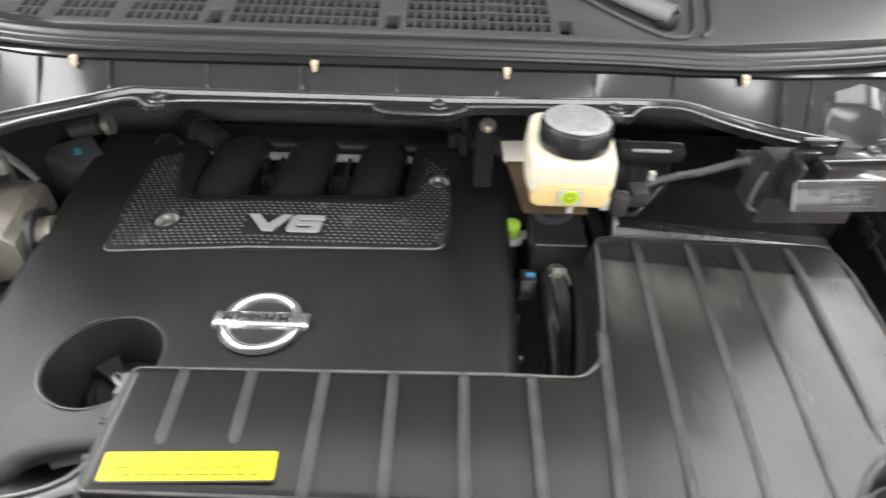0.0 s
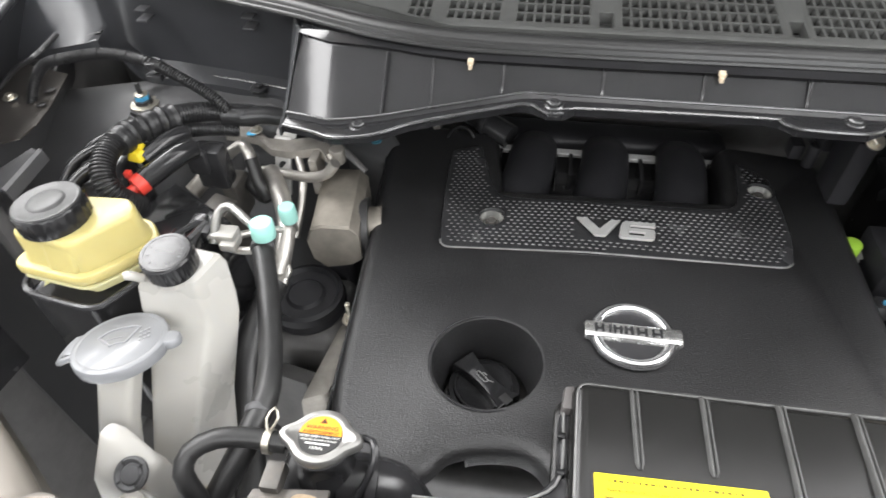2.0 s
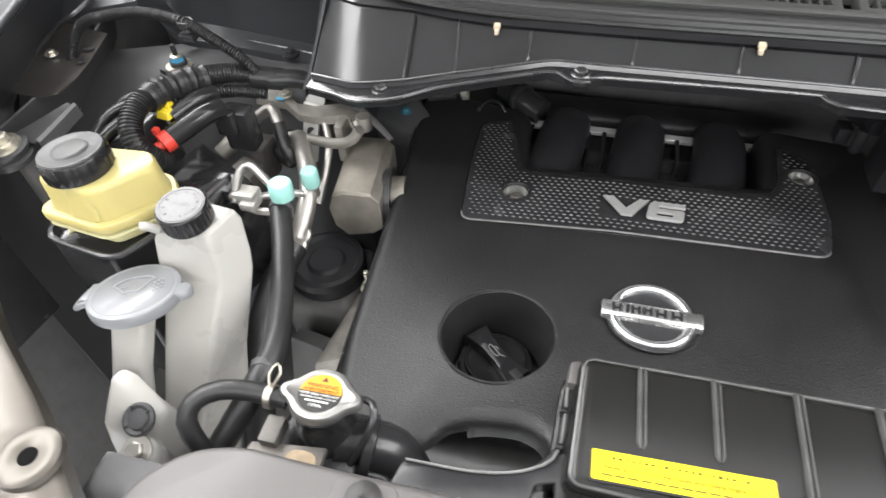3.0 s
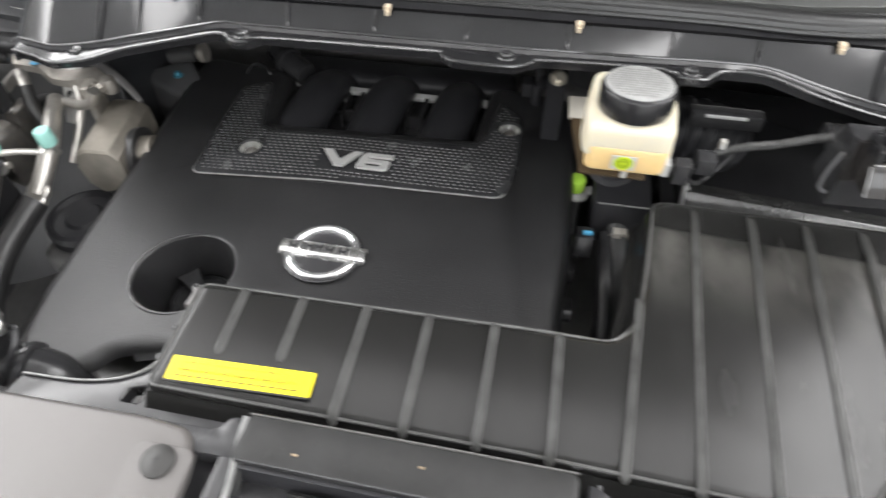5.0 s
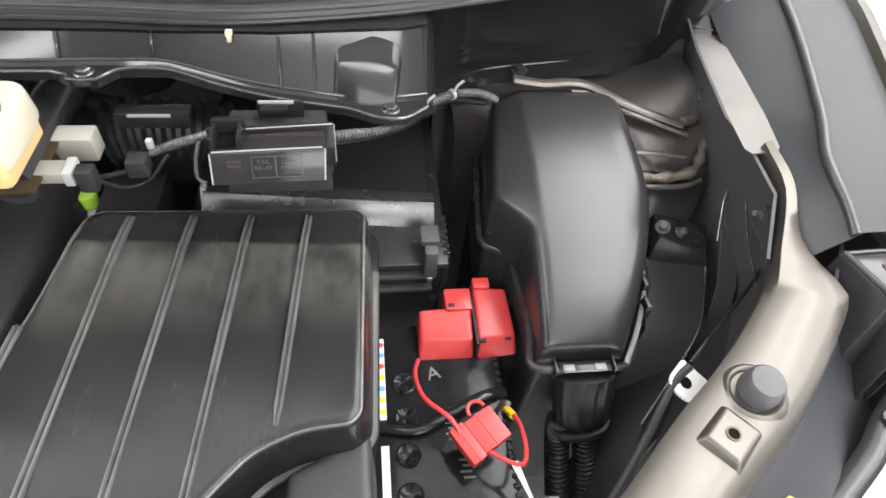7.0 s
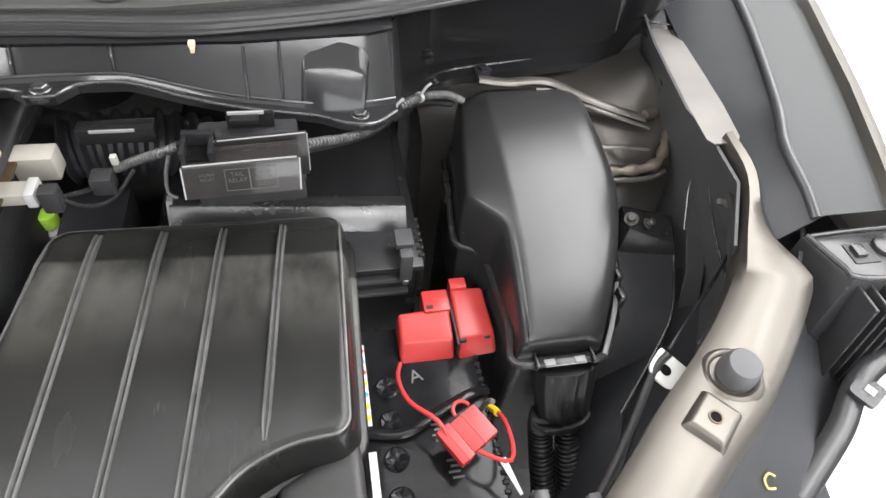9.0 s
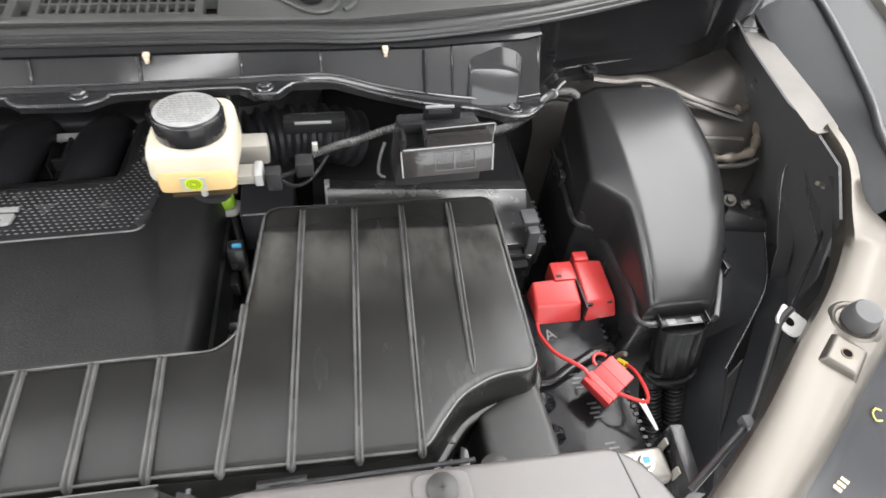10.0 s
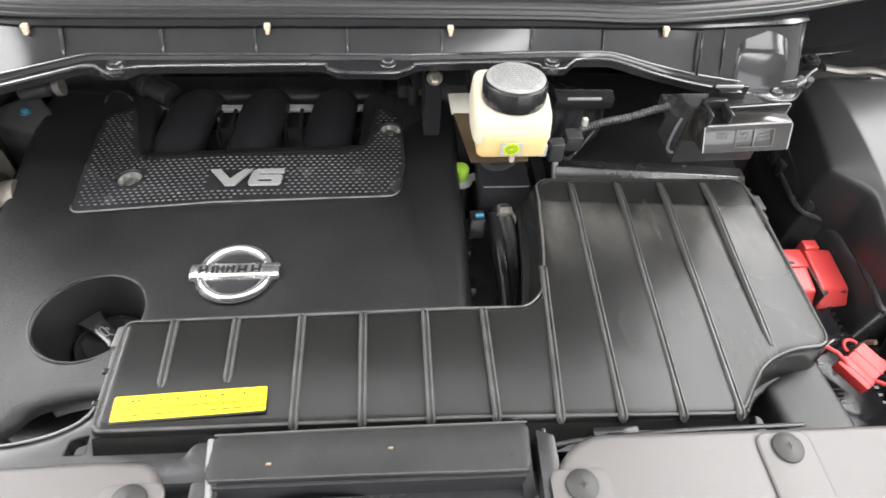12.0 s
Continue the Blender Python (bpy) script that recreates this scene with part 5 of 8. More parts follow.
def air_cleaner():
    base = thing("air_cleaner_box", 0.39, 0.65, 0.70, "black plastic air cleaner housing with side clasp", "air filter box")
    part("lid", hull_box([(0.252, 0.624), (0.540, 0.610), (0.545, 0.86), (0.25, 0.86)], [(0.254, 0.644), (0.537, 0.634), (0.538, 0.84), (0.26, 0.84)], [0.925, 0.920, 0.94, 0.94], [0.964, 0.948, 0.97, 0.98], 0.003, 3), GLOSS, base)
    part("polished_edge", hull_box([(0.256, 0.608), (0.541, 0.596), (0.541, 0.614), (0.256, 0.627)], [(0.256, 0.6302), (0.541, 0.6182), (0.541, 0.638), (0.256, 0.648)], [0.941, 0.924, 0.924, 0.941], [0.965, 0.949, 0.949, 0.965], 0.0015, 2), MIRRORED, base, "polished front edge of the lid")
    part("end_edge", hull_box([(0.253, 0.611), (0.260, 0.611), (0.260, 0.625), (0.253, 0.625)], [(0.253, 0.634), (0.260, 0.634), (0.260, 0.646), (0.253, 0.646)], 0.938, 0.968, 0.001), PALE, base)
    part("body", box(0.24, 0.548, 0.545, 0.86, 0.70, 0.920, 0.008, 3), BLACK, base)
    part("flange", box(0.235, 0.553, 0.535, 0.865, 0.918, 0.927, 0.002), BLACK, base)
    for dz in (0.872, 0.898):
        part("ledge", box(0.46, 0.535, 0.535, 0.546, dz, dz + 0.006, 0.0015), GREYRUB, base)
    cl = part("clasp", joined(box(0.522, 0.538, 0.530, 0.545, 0.905, 0.953, 0.003), box(0.519, 0.541, 0.548, 0.575, 0.946, 0.955, 0.002)), GREYRUB, base, "worn grey spring clasp")
    part("pin", cyl(0.530, 0.532, 0.90, 0.908, 0.004, 0.001), ZINC, cl)
    for i in range(6):
        part("fin", box(0.548, 0.556, 0.55 + i * 0.012, 0.555 + i * 0.012, 0.86, 0.93, 0.001), BLACK, base)


# ---- brake fluid reservoir and what is behind it ----
def brake_reservoir():
    base = thing("brake_fluid_reservoir", 0.141, 0.475, 1.05, "cream translucent brake fluid reservoir with black cap", "brake reservoir")
    up = rounded([(0.103, 0.456, 0.008), (0.176, 0.456, 0.010), (0.180, 0.50, 0.015), (0.175, 0.540, 0.015), (0.107, 0.540, 0.012), (0.101, 0.48, 0.01)], 0.01, 5)
    part("tank", plate(up, [(-0.008, 0.024), (-0.003, 0.0225), (-0.001, 0.020), (0.0, 0.015), (0.0015, -0.004), (0.0005, -0.008)], lambda x, y: 1.163), BRAKEP, base)
    low = rounded([(0.106, 0.4545), (0.1745, 0.4545), (0.176, 0.53), (0.106, 0.53)], 0.008, 5)
    part("sump", plate(low, [(0.0, 0.028), (0.001, 0.026), (0.0, 0.004), (-0.004, 0.0)], lambda x, y: 1.137), FLUID, base, "amber fluid-filled lower half")
    part("collar", revolve([(0.029, -0.012), (0.029, 0.006)], pose(0.141, 0.488, 1.186), 36), BRAKEP, base)
    cap = part("cap", knurled(pose(0.141, 0.488, 1.186, -5, 0, 0), 0.0315, 0.022, 30, 0.0003, 0.003), GLOSS, base, "black ribbed screw cap")
    q = pose(0.141, 0.488, 1.186, -5, 0, 0)
    part("cap_disc", moved(revolve([(0.0285, 0.0215), (0.0285, 0.0226), (0.028, 0.0230), (0.0, 0.0230)], Matrix.Identity(4), 48), q), CAPFACE, cap, "worn grey embossed cap face")
    rng = random.Random(4)
    bars = []
    for i in range(12):
        y = -0.021 + i * 0.0038
        half = math.sqrt(max(0.0, 0.0245 ** 2 - y * y))
        x = -half
        while x < half - 0.003:
            w = min(rng.uniform(0.0015, 0.0055), half - x)
            bars.append(slab(q @ pose(x + w / 2, y, 0.0229), w, rng.uniform(0.0012, 0.0020), 0.0004))
            x += w + rng.uniform(0.0008, 0.0016)
    tagged(part("embossing", joined(*bars), CAPEMB, cap), "lines of tiny embossed lettering", kind="stuff")
    st = basis((0.1385, 0.4525, 1.1525), (1, 0, 0), (0, -0.12, 1))
    sticker = part("sticker", slab(st, 0.021, 0.017, 0.0006), GREYLABEL, base, "small grey sticker with a lime circle")
    part("lime_dot", moved(revolve([(0.0082, 0.0004), (0.0082, 0.0009)], Matrix.Identity(4), 28), st), LIME, sticker)
    part("circle_mark", moved(joined(revolve([(0.0058, 0.0008), (0.0058, 0.0012), (0.0050, 0.0012), (0.0050, 0.0008)], Matrix.Identity(4), 28), revolve([(0.0034, 0.0008), (0.0034, 0.0012), (0.0026, 0.0012), (0.0026, 0.0008)], Matrix.Identity(4), 24)), st), DARKLIME, sticker)
    part("carrier_plate", hull_box([(0.106, 0.484), (0.168, 0.484), (0.168, 0.566), (0.0945, 0.566)], [(0.106, 0.484), (0.168, 0.484), (0.168, 0.566), (0.0945, 0.566)], 1.1055, 1.1085, 0.001), BROWNSTEEL, base, "glossy brown steel plate under the tank")
    part("white_tab", hull_box([(0.0925, 0.5665), (0.150, 0.5665), (0.150, 0.600), (0.0905, 0.597)], [(0.0925, 0.5665), (0.150, 0.5665), (0.150, 0.600), (0.0905, 0.597)], [1.1045, 1.1045, 1.110, 1.110], [1.1075, 1.1075, 1.113, 1.113], 0.001), DULLCREAM, base, "pale rear tab of the plate")
    part("port", box(0.160, 0.188, 0.505, 0.525, 1.098, 1.110, 0.002), DULLCREAM, base)
    part("port", box(0.160, 0.197, 0.552, 0.576, 1.083, 1.110, 0.003), DULLCREAM, base)
    part("port_end", box(0.184, 0.193, 0.503, 0.527, 1.096, 1.112, 0.002), GREYLABEL, base)
    part("master_cylinder", joined(tube([(0.14, 0.50, 1.100), (0.14, 0.62, 1.10), (0.14, 0.75, 1.09)], 0.022, 18), tube([(0.14, 0.80, 1.08), (0.14, 0.93, 1.08)], 0.10, 32)), BLACK, base, "dark brake master cylinder and servo")
    part("mount", box(0.130, 0.152, 0.495, 0.53, 1.09, 1.139, 0.004), RUNNER, base)
    part("foot_pin", cyl(0.143, 0.462, 1.128, 1.138, 0.003, 0.0008), WHITEP, base)


CAPEMB = material("embossed_cap_letters", (0.205, 0.205, 0.20), 0.4, var=0.12)
CAPFACE = material("worn_cap_face", (0.30, 0.30, 0.295), 0.4, var=0.25, scale=80)
DARKLIME = material("dark_lime_ink", (0.10, 0.18, 0.01), 0.5, var=0.03)
BROWNSTEEL = material("glossy_brown_steel", (0.105, 0.075, 0.045), 0.24, metal=0.5, var=0.2, scale=30)
DULLCREAM = material("dull_cream_plastic", (0.36, 0.34, 0.30), 0.4, var=0.08, scale=40)
PALE = material("pale_plate", (0.27, 0.27, 0.268), 0.45, var=0.08)


def dipstick():
    base = thing("dipstick", 0.121, 0.632, 0.80, "lime green capped dipstick in a dark tube", "dipstick")
    part("cap", cyl(0.121, 0.632, 0.943, 0.964, 0.0115, 0.003), GREEN, base, "lime green cap")
    part("collar", revolve([(0.016, 0), (0.016, 0.004), (0.012, 0.008)], pose(0.123, 0.634, 0.934), 28), GREYLABEL, base)
    part("tab", slab(pose(0.142, 0.638, 0.938, 10, 0, 20), 0.018, 0.012, 0.002, 0.004), GREYLABEL, base)
    part("stalk", tube([(0.123, 0.634, 0.936), (0.125, 0.62, 0.86), (0.13, 0.58, 0.75)], 0.009, 12), BLACK, base)


def relay_box():
    base = thing("relay_box", 0.374, 0.475, 0.97, "black relay box with a glossy embossed lid", "relay box")
    tl, tr, br, bl = (0.331, 0.458, 1.174), (0.422, 0.460, 1.177), (0.421, 0.446, 1.152), (0.332, 0.444, 1.150)
    bk = [(0.331, 0.480, 1.174), (0.422, 0.482, 1.177), (0.421, 0.482, 1.145), (0.332, 0.480, 1.144)]
    bm = bmesh.new()
    f = [bm.verts.new(p) for p in (bl, br, tr, tl)]
    b = [bm.verts.new(p) for p in (bk[3], bk[2], bk[1], bk[0])]
    bm.faces.new(f), bm.faces.new(b[::-1])
    for i in range(4):
        j = (i + 1) % 4
        bm.faces.new((f[i], b[i], b[j], f[j]))
    bmesh.ops.bevel(bm, geom=bm.edges[:], offset=0.0022, segments=2, profile=0.6, affect="EDGES", clamp_overlap=True)
    lid = part("lid", bm, RELAY, base, "glossy black lid with embossed writing")
    q = basis((0.3765, 0.4515, 1.1637), (1, 0.022, 0.028), (0.0, 0.014, 0.0245))
    part("text", letters("TAIL\nRELAY", 0.0048, 0.0004, q @ pose(-0.0035, 0.0018, 0.0006), 1.1), RELAYTXT, lid)
    part("text", letters("STOP\nLAMP\nRELAY", 0.0042, 0.0004, q @ pose(0.0165, 0.0036, 0.0006), 1.1), RELAYTXT, lid)
    part("text", letters("HORN\nRELAY", 0.0036, 0.0004, q @ pose(-0.0265, 0.0035, 0.0006), 1.1), RELAYTXT, lid)
    for cx, w in ((-0.0035, 0.0185), (0.0165, 0.0205)):
        fr = []
        for dx, dy, ww, hh in ((0, 0.0085, w, 0.0006), (0, -0.0085, w, 0.0006), (-w / 2, 0, 0.0006, 0.017), (w / 2, 0, 0.0006, 0.017)):
            fr.append(slab(q @ pose(cx + dx, dy, 0.0003), ww, hh, 0.0006))
        part("text_frame", joined(*fr), RELAYTXT, lid)
    part("lid_edge", joined(tube([(0.333, 0.4575, 1.1742), (0.420, 0.4595, 1.1772)], 0.0007, 6), tube([(0.4222, 0.4600, 1.1755), (0.4213, 0.4468, 1.1530)], 0.0007, 6), tube([(0.3308, 0.4578, 1.1725), (0.3318, 0.4444, 1.1512)], 0.0006, 6)), PALE, lid, "bright lid edge")
    part("flange_edge", joined(tube([(0.358, 0.4818, 1.1782), (0.428, 0.4842, 1.1812)], 0.0006, 6), tube([(0.4292, 0.4842, 1.1805), (0.4292, 0.4842, 1.1400)], 0.0006, 6)), PALE, lid, "thin bright flange edge")
    part("flange", hull_box([(0.326, 0.481), (0.429, 0.484), (0.429, 0.488), (0.326, 0.485)], [(0.326, 0.481), (0.429, 0.484), (0.429, 0.488), (0.326, 0.485)], 1.135, [1.178, 1.181, 1.181, 1.178], 0.0012, 2), RELAY, base, "glossy lid flange")
    part("housing", hull_box([(0.330, 0.486), (0.424, 0.489), (0.424, 0.54), (0.330, 0.54)], [(0.334, 0.487), (0.422, 0.489), (0.420, 0.535), (0.336, 0.535)], 1.10, [1.166, 1.168, 1.158, 1.158], 0.003), BLACK, base)
    part("latch", joined(box(0.332, 0.336, 0.459, 0.486, 1.160, 1.186, 0.001), box(0.353, 0.357, 0.459, 0.486, 1.160, 1.186, 0.001), box(0.332, 0.357, 0.480, 0.486, 1.178, 1.188, 0.001)), GLOSS, base, "open latch frame")
    # dark plate painted as the shade inside the open latch
    part("latch_floor", box(0.336, 0.353, 0.462, 0.481, 1.172, 1.176, 0), HOLESHADE, base)
    part("rail", joined(box(0.362, 0.402, 0.520, 0.524, 1.158, 1.176, 0.001), box(0.366, 0.390, 0.510, 0.524, 1.172, 1.176, 0.001)), GLOSS, base)
    part("rail_edge", box(0.364, 0.394, 0.5185, 0.5205, 1.1755, 1.1785, 0.0005), PALE, base, "bright rail edge")
    part("side_ear", tube([(0.318, 0.482, 1.165), (0.313, 0.478, 1.150), (0.311, 0.474, 1.132), (0.318, 0.472, 1.128)], 0.0016, 8), GREYRUB, base)
    part("bracket", box(0.345, 0.405, 0.53, 0.588, 1.105, 1.118, 0.002), BLACK, base)


RELAYTXT = material("embossed_relay_text", (0.065, 0.063, 0.061), 0.25, var=0.05)


# ---- right-hand boxes, battery ----
def fuse_box():
    base = thing("fuse_box", 0.68, 0.53, 0.6, "large domed satin black fuse box cover with clip", "fuse box")

    def section(y, xl, xr, zt, ridge):
        hl = zt - 0.50 * (ridge - xl)
        return [(xl - 0.002, y, 0.945), (xl - 0.0005, y, hl - 0.012), (xl + 0.0012, y, hl - 0.004), (xl + 0.004, y, hl - 0.0004), (xl + 0.006, y, hl + 0.0012), (ridge - 0.003, y, zt - 0.0016), (ridge - 0.001, y, zt - 0.0007), (ridge + 0.002, y, zt - 0.0001),
                (ridge + 0.006, y, zt), (ridge * 0.6 + xr * 0.4, y, zt + 0.0004), (ridge * 0.3 + xr * 0.7, y, zt - 0.0003), (xr - 0.018, y, zt - 0.0014), (xr - 0.010, y, zt - 0.0042), (xr - 0.0048, y, zt - 0.0088), (xr - 0.0016, y, zt - 0.015), (xr, y, zt - 0.023), (xr + 0.003, y, 0.945)]

    def crown(y):
        u = (0.68 - y) / 0.295
        return 1.060 - 0.008 * u - 0.030 * u * u - 0.044 * u ** 3

    def flank(y):
        return 0.780 + 0.003 * max(0.0, (y - 0.56) / 0.14) - (0.056 * ((0.56 - y) / 0.172) ** 1.5 if y < 0.56 else 0.0)

    def edge(y):
        if y > 0.554:
            return 0.598 + 0.13 * (y - 0.554)
        return 0.598 + 0.032 * min(1.0, (0.554 - y) / 0.046)

    def crease(y):
        return 0.642 + 0.05 * max(0.0, y - 0.554) - 0.02 * max(0.0, 0.51 - y)
    rings = [section(0.724, 0.624, 0.778, 0.985, 0.655), section(0.7235, 0.622, 0.780, 1.030, 0.654), section(0.721, 0.620, 0.781, 1.046, 0.653), section(0.716, 0.619, 0.782, 1.0525, 0.652), section(0.704, 0.6175, 0.783, 1.0575, 0.650)]
    y = 0.690
    while y > 0.388:
        rings.append(section(y, edge(y), flank(y), crown(y), crease(y)))
        y -= 0.0085 if y > 0.41 else 0.004
    rings += [section(0.3850, 0.629, 0.7205, crown(0.386) - 0.0008, 0.638), section(0.3830, 0.629, 0.7195, crown(0.386) - 0.003, 0.638), section(0.3822, 0.629, 0.719, crown(0.386) - 0.009, 0.638)]
    part("dome", loft(rings), COVERBOX, base, sharp=40)
    part("side_shoulder", hull_box([(0.594, 0.545), (0.634, 0.512), (0.634, 0.715), (0.606, 0.70)], [(0.597, 0.549), (0.634, 0.517), (0.634, 0.71), (0.609, 0.695)], 0.84, [0.968, 0.968, 0.98, 0.98], 0.004), COVERBOX, base)
    rim = [(0.606, 0.70, 0.950), (0.598, 0.62, 0.950), (0.592, 0.552, 0.950), (0.612, 0.534, 0.950), (0.633, 0.515, 0.950), (0.632, 0.466, 0.950), (0.626, 0.41, 0.950), (0.622, 0.376, 0.950), (0.67, 0.372, 0.950), (0.722, 0.372, 0.950), (0.748, 0.415, 0.950), (0.778, 0.48, 0.955), (0.786, 0.58, 0.96), (0.786, 0.68, 0.96)]
    part("rim", tube([p for p in rim[:1]] + rim[1:], 0.0042, 8), BLACK, base)
    part("base_box", hull_box([(0.63, 0.40), (0.74, 0.40), (0.77, 0.71), (0.605, 0.71)], [(0.630, 0.385), (0.722, 0.382), (0.775, 0.71), (0.608, 0.71)], 0.55, 0.950, 0.01, 3), BLACK, base)
    part("pale_rim", tube([(0.722, 0.3715, 0.953), (0.748, 0.4145, 0.953), (0.770, 0.460, 0.955), (0.779, 0.490, 0.957)], 0.0030, 8), PALE, base, "pale rim edge")
    clip = part("front_clip", joined(box(0.645, 0.705, 0.364, 0.376, 0.950, 0.956, 0.0012), box(0.642, 0.645, 0.362, 0.380, 0.946, 0.960, 0.001), box(0.705, 0.708, 0.362, 0.380, 0.946, 0.960, 0.001), box(0.630, 0.718, 0.368, 0.374, 0.944, 0.949, 0.001)), GLOSS, base)
    part("clip_bar", joined(box(0.652, 0.698, 0.3628, 0.3640, 0.9555, 0.9568, 0.0004), box(0.652, 0.664, 0.3645, 0.3720, 0.9558, 0.9568, 0.0003), box(0.686, 0.698, 0.3645, 0.3720, 0.9558, 0.9568, 0.0003)), EDGE, clip, "bright clip edge")
    for x, y in ((0.598, 0.655), (0.596, 0.63), (0.772, 0.47), (0.765, 0.44)):
        part("snap", box(x - 0.004, x + 0.004, y - 0.008, y + 0.008, 0.945, 0.968, 0.0015), BLACK, base)
    # crumpled tape boot below the cover, then two ribbed conduits
    rings = []
    for i in range(13):
        t = i / 12
        cx, cy, cz = 0.680 + 0.012 * t, 0.372 - 0.016 * t, 0.944 - 0.088 * t
        wx, wy = 0.037 - 0.004 * t, 0.017 + 0.003 * math.sin(3 * t)
        rings.append([(cx + wx * math.cos(a), cy + wy * math.sin(a) * (1 + 0.045 * math.sin(13 * a + 2 * math.sin(4 * t)) + 0.02 * math.sin(31 * a + 3 * t)), cz) for a in [2 * math.pi * k / 96 for k in range(96)]])
    part("tape_boot", loft(rings), TAPE, base, "crumpled glossy black tape round the wiring", sharp=70)
    part("boot_cuff", revolve([(0.034, 0.0), (0.036, 0.004), (0.036, 0.014), (0.033, 0.017)], pose(0.692, 0.352, 0.842) @ Matrix.Diagonal((1, 0.55, 1, 1)), 40), TAPE, base, "dark cuff below the tape")
    for x in (0.669, 0.703):
        part("conduit", tube([(x - 0.002, 0.356, 0.862), (x, 0.350, 0.83), (x + 0.003, 0.322, 0.785), (x + 0.005, 0.296, 0.75), (x + 0.006, 0.26, 0.68)], 0.0138, 18, ridge=0.0014, pitch=0.0066), CORR, base, "ribbed black conduit")


def revolve_star(m, r):
    rings = []
    for f, z in ((1.0, 0.0), (0.82, 0.0022), (0.5, 0.0012), (0.25, 0.0004), (0.0, 0.0002)):
        rings.append([m @ Vector((r * max(f, 0.02) * (0.78 + 0.22 * math.cos(4 * a)) * math.cos(a), r * max(f, 0.02) * (0.78 + 0.22 * math.cos(4 * a)) * math.sin(a), z * (1 + 0.8 * math.cos(4 * a)))) for a in [2 * math.pi * k / 40 for k in range(40)]])
    return loft(rings)


def battery():
    base = thing("battery", 0.52, 0.32, 0.66, "black car battery with caution stickers and scuffed top", "battery")
    part("case", box(0.462, 0.592, 0.205, 0.462, 0.68, 0.888, 0.004), BLACK, base)
    part("lid", box(0.4565, 0.594, 0.203, 0.464, 0.886, 0.905, 0.003), BATT, base)
    for y in (0.228, 0.268, 0.308, 0.348, 0.388):
        cell = part("cell_cap", revolve([(0.013, 0), (0.013, 0.0018), (0.011, 0.0030), (0.0085, 0.0022), (0.0, 0.0022)], pose(0.489, y, 0.9045), 24), BATT, base)
        part("film_star", revolve_star(pose(0.489, y, 0.9062, 0, 0, y * 900), 0.0135), BATT, cell, "wrinkled film pulled into a star")
    for i in range(26):
        y = 0.21 + i * 0.0096
        part("lid_tooth", box(0.590, 0.597, y, y + 0.0052, 0.893, 0.9065, 0.0008, 1), BATT, base)
    st = part("caution_sticker", slab(pose(0.4655, 0.396, 0.9055), 0.007, 0.098, 0.0006), WHITEINK, base, "narrow white sticker with round warning signs")
    for i, m in enumerate((YELLOW, YELLOW, BLUE, YELLOW, ORANGERED, BLUE, ORANGERED)):
        part("sign", moved(revolve([(0.0031, 0.0005), (0.0031, 0.0010)], Matrix.Identity(4), 18), pose(0.4655, 0.356 + i * 0.0135, 0.9055)), m, st)
    part("lower_sticker", slab(pose(0.4660, 0.293, 0.9055), 0.008, 0.052, 0.0006), WHITEINK, base, "plain white sticker strip")
    for dx, dy in ((0.535, 0.34), (0.545, 0.30), (0.55, 0.25), (0.53, 0.23)):
        for k in range(4):
            part("embossed_bar", slab(pose(dx + 0.003 * (k % 2), dy - 0.006 * k, 0.9049), 0.012, 0.0022, 0.0006), SCUFF, base)
    part("embossed_letter", letters("A", 0.022, 0.0008, pose(0.522, 0.398, 0.9055, 0, 0, 12)), SCUFF, base, "scratched letter on the lid")
    part("hold_down", tube([(0.462, 0.338, 0.909), (0.50, 0.332, 0.912), (0.53, 0.345, 0.914), (0.575, 0.365, 0.914), (0.598, 0.372, 0.905)], 0.006, 10, flat=0.5), GLOSS, base, "black hold-down strap")
    part("hold_rod", tube([(0.586, 0.350, 0.905), (0.588, 0.344, 0.935), (0.590, 0.338, 0.945)], 0.003, 8), ZINC, base)


BATT = material("scuffed_battery_plastic", (0.013, 0.013, 0.0145), 0.15, var=0.3, scale=60, bump=0.2, bump_scale=70, depth=0.0010, dust=0.03, dust_color=(0.16, 0.16, 0.16), rvar=0.06, spec=0.2)
SCUFF = material("scuffed_embossing", (0.14, 0.14, 0.14), 0.4, var=0.3, scale=80)


def terminal_cover():
    base = thing("terminal_cover", 0.555, 0.445, 0.905, "red plastic battery terminal cover in two halves", "terminal cover")
    part("left_half", joined(hull_box([(0.507, 0.414), (0.570, 0.414), (0.572, 0.468), (0.507, 0.466)], [(0.510, 0.434), (0.568, 0.426), (0.569, 0.466), (0.510, 0.464)], 0.904, [0.922, 0.930, 0.936, 0.934], 0.004, 3),
                             box(0.540, 0.571, 0.460, 0.490, 0.906, 0.938, 0.003)), RED, base)
    part("right_half", joined(hull_box([(0.573, 0.412), (0.620, 0.416), (0.618, 0.490), (0.573, 0.492)], [(0.574, 0.426), (0.617, 0.430), (0.613, 0.488), (0.574, 0.490)], 0.904, [0.932, 0.927, 0.937, 0.940], 0.004, 3),
                              box(0.574, 0.594, 0.485, 0.500, 0.925, 0.944, 0.002)), RED, base)
    part("hinge_gap", box(0.5708, 0.5735, 0.416, 0.492, 0.91, 0.933, 0), INK_AND_SHADE, base)
    for x, y, z in ((0.547, 0.466, 0.9375), (0.579, 0.424, 0.928), (0.608, 0.428, 0.924)):
        part("slot", box(x - 0.0035, x + 0.0035, y - 0.002, y + 0.002, z - 0.003, z + 0.0015, 0), INK_AND_SHADE, base)


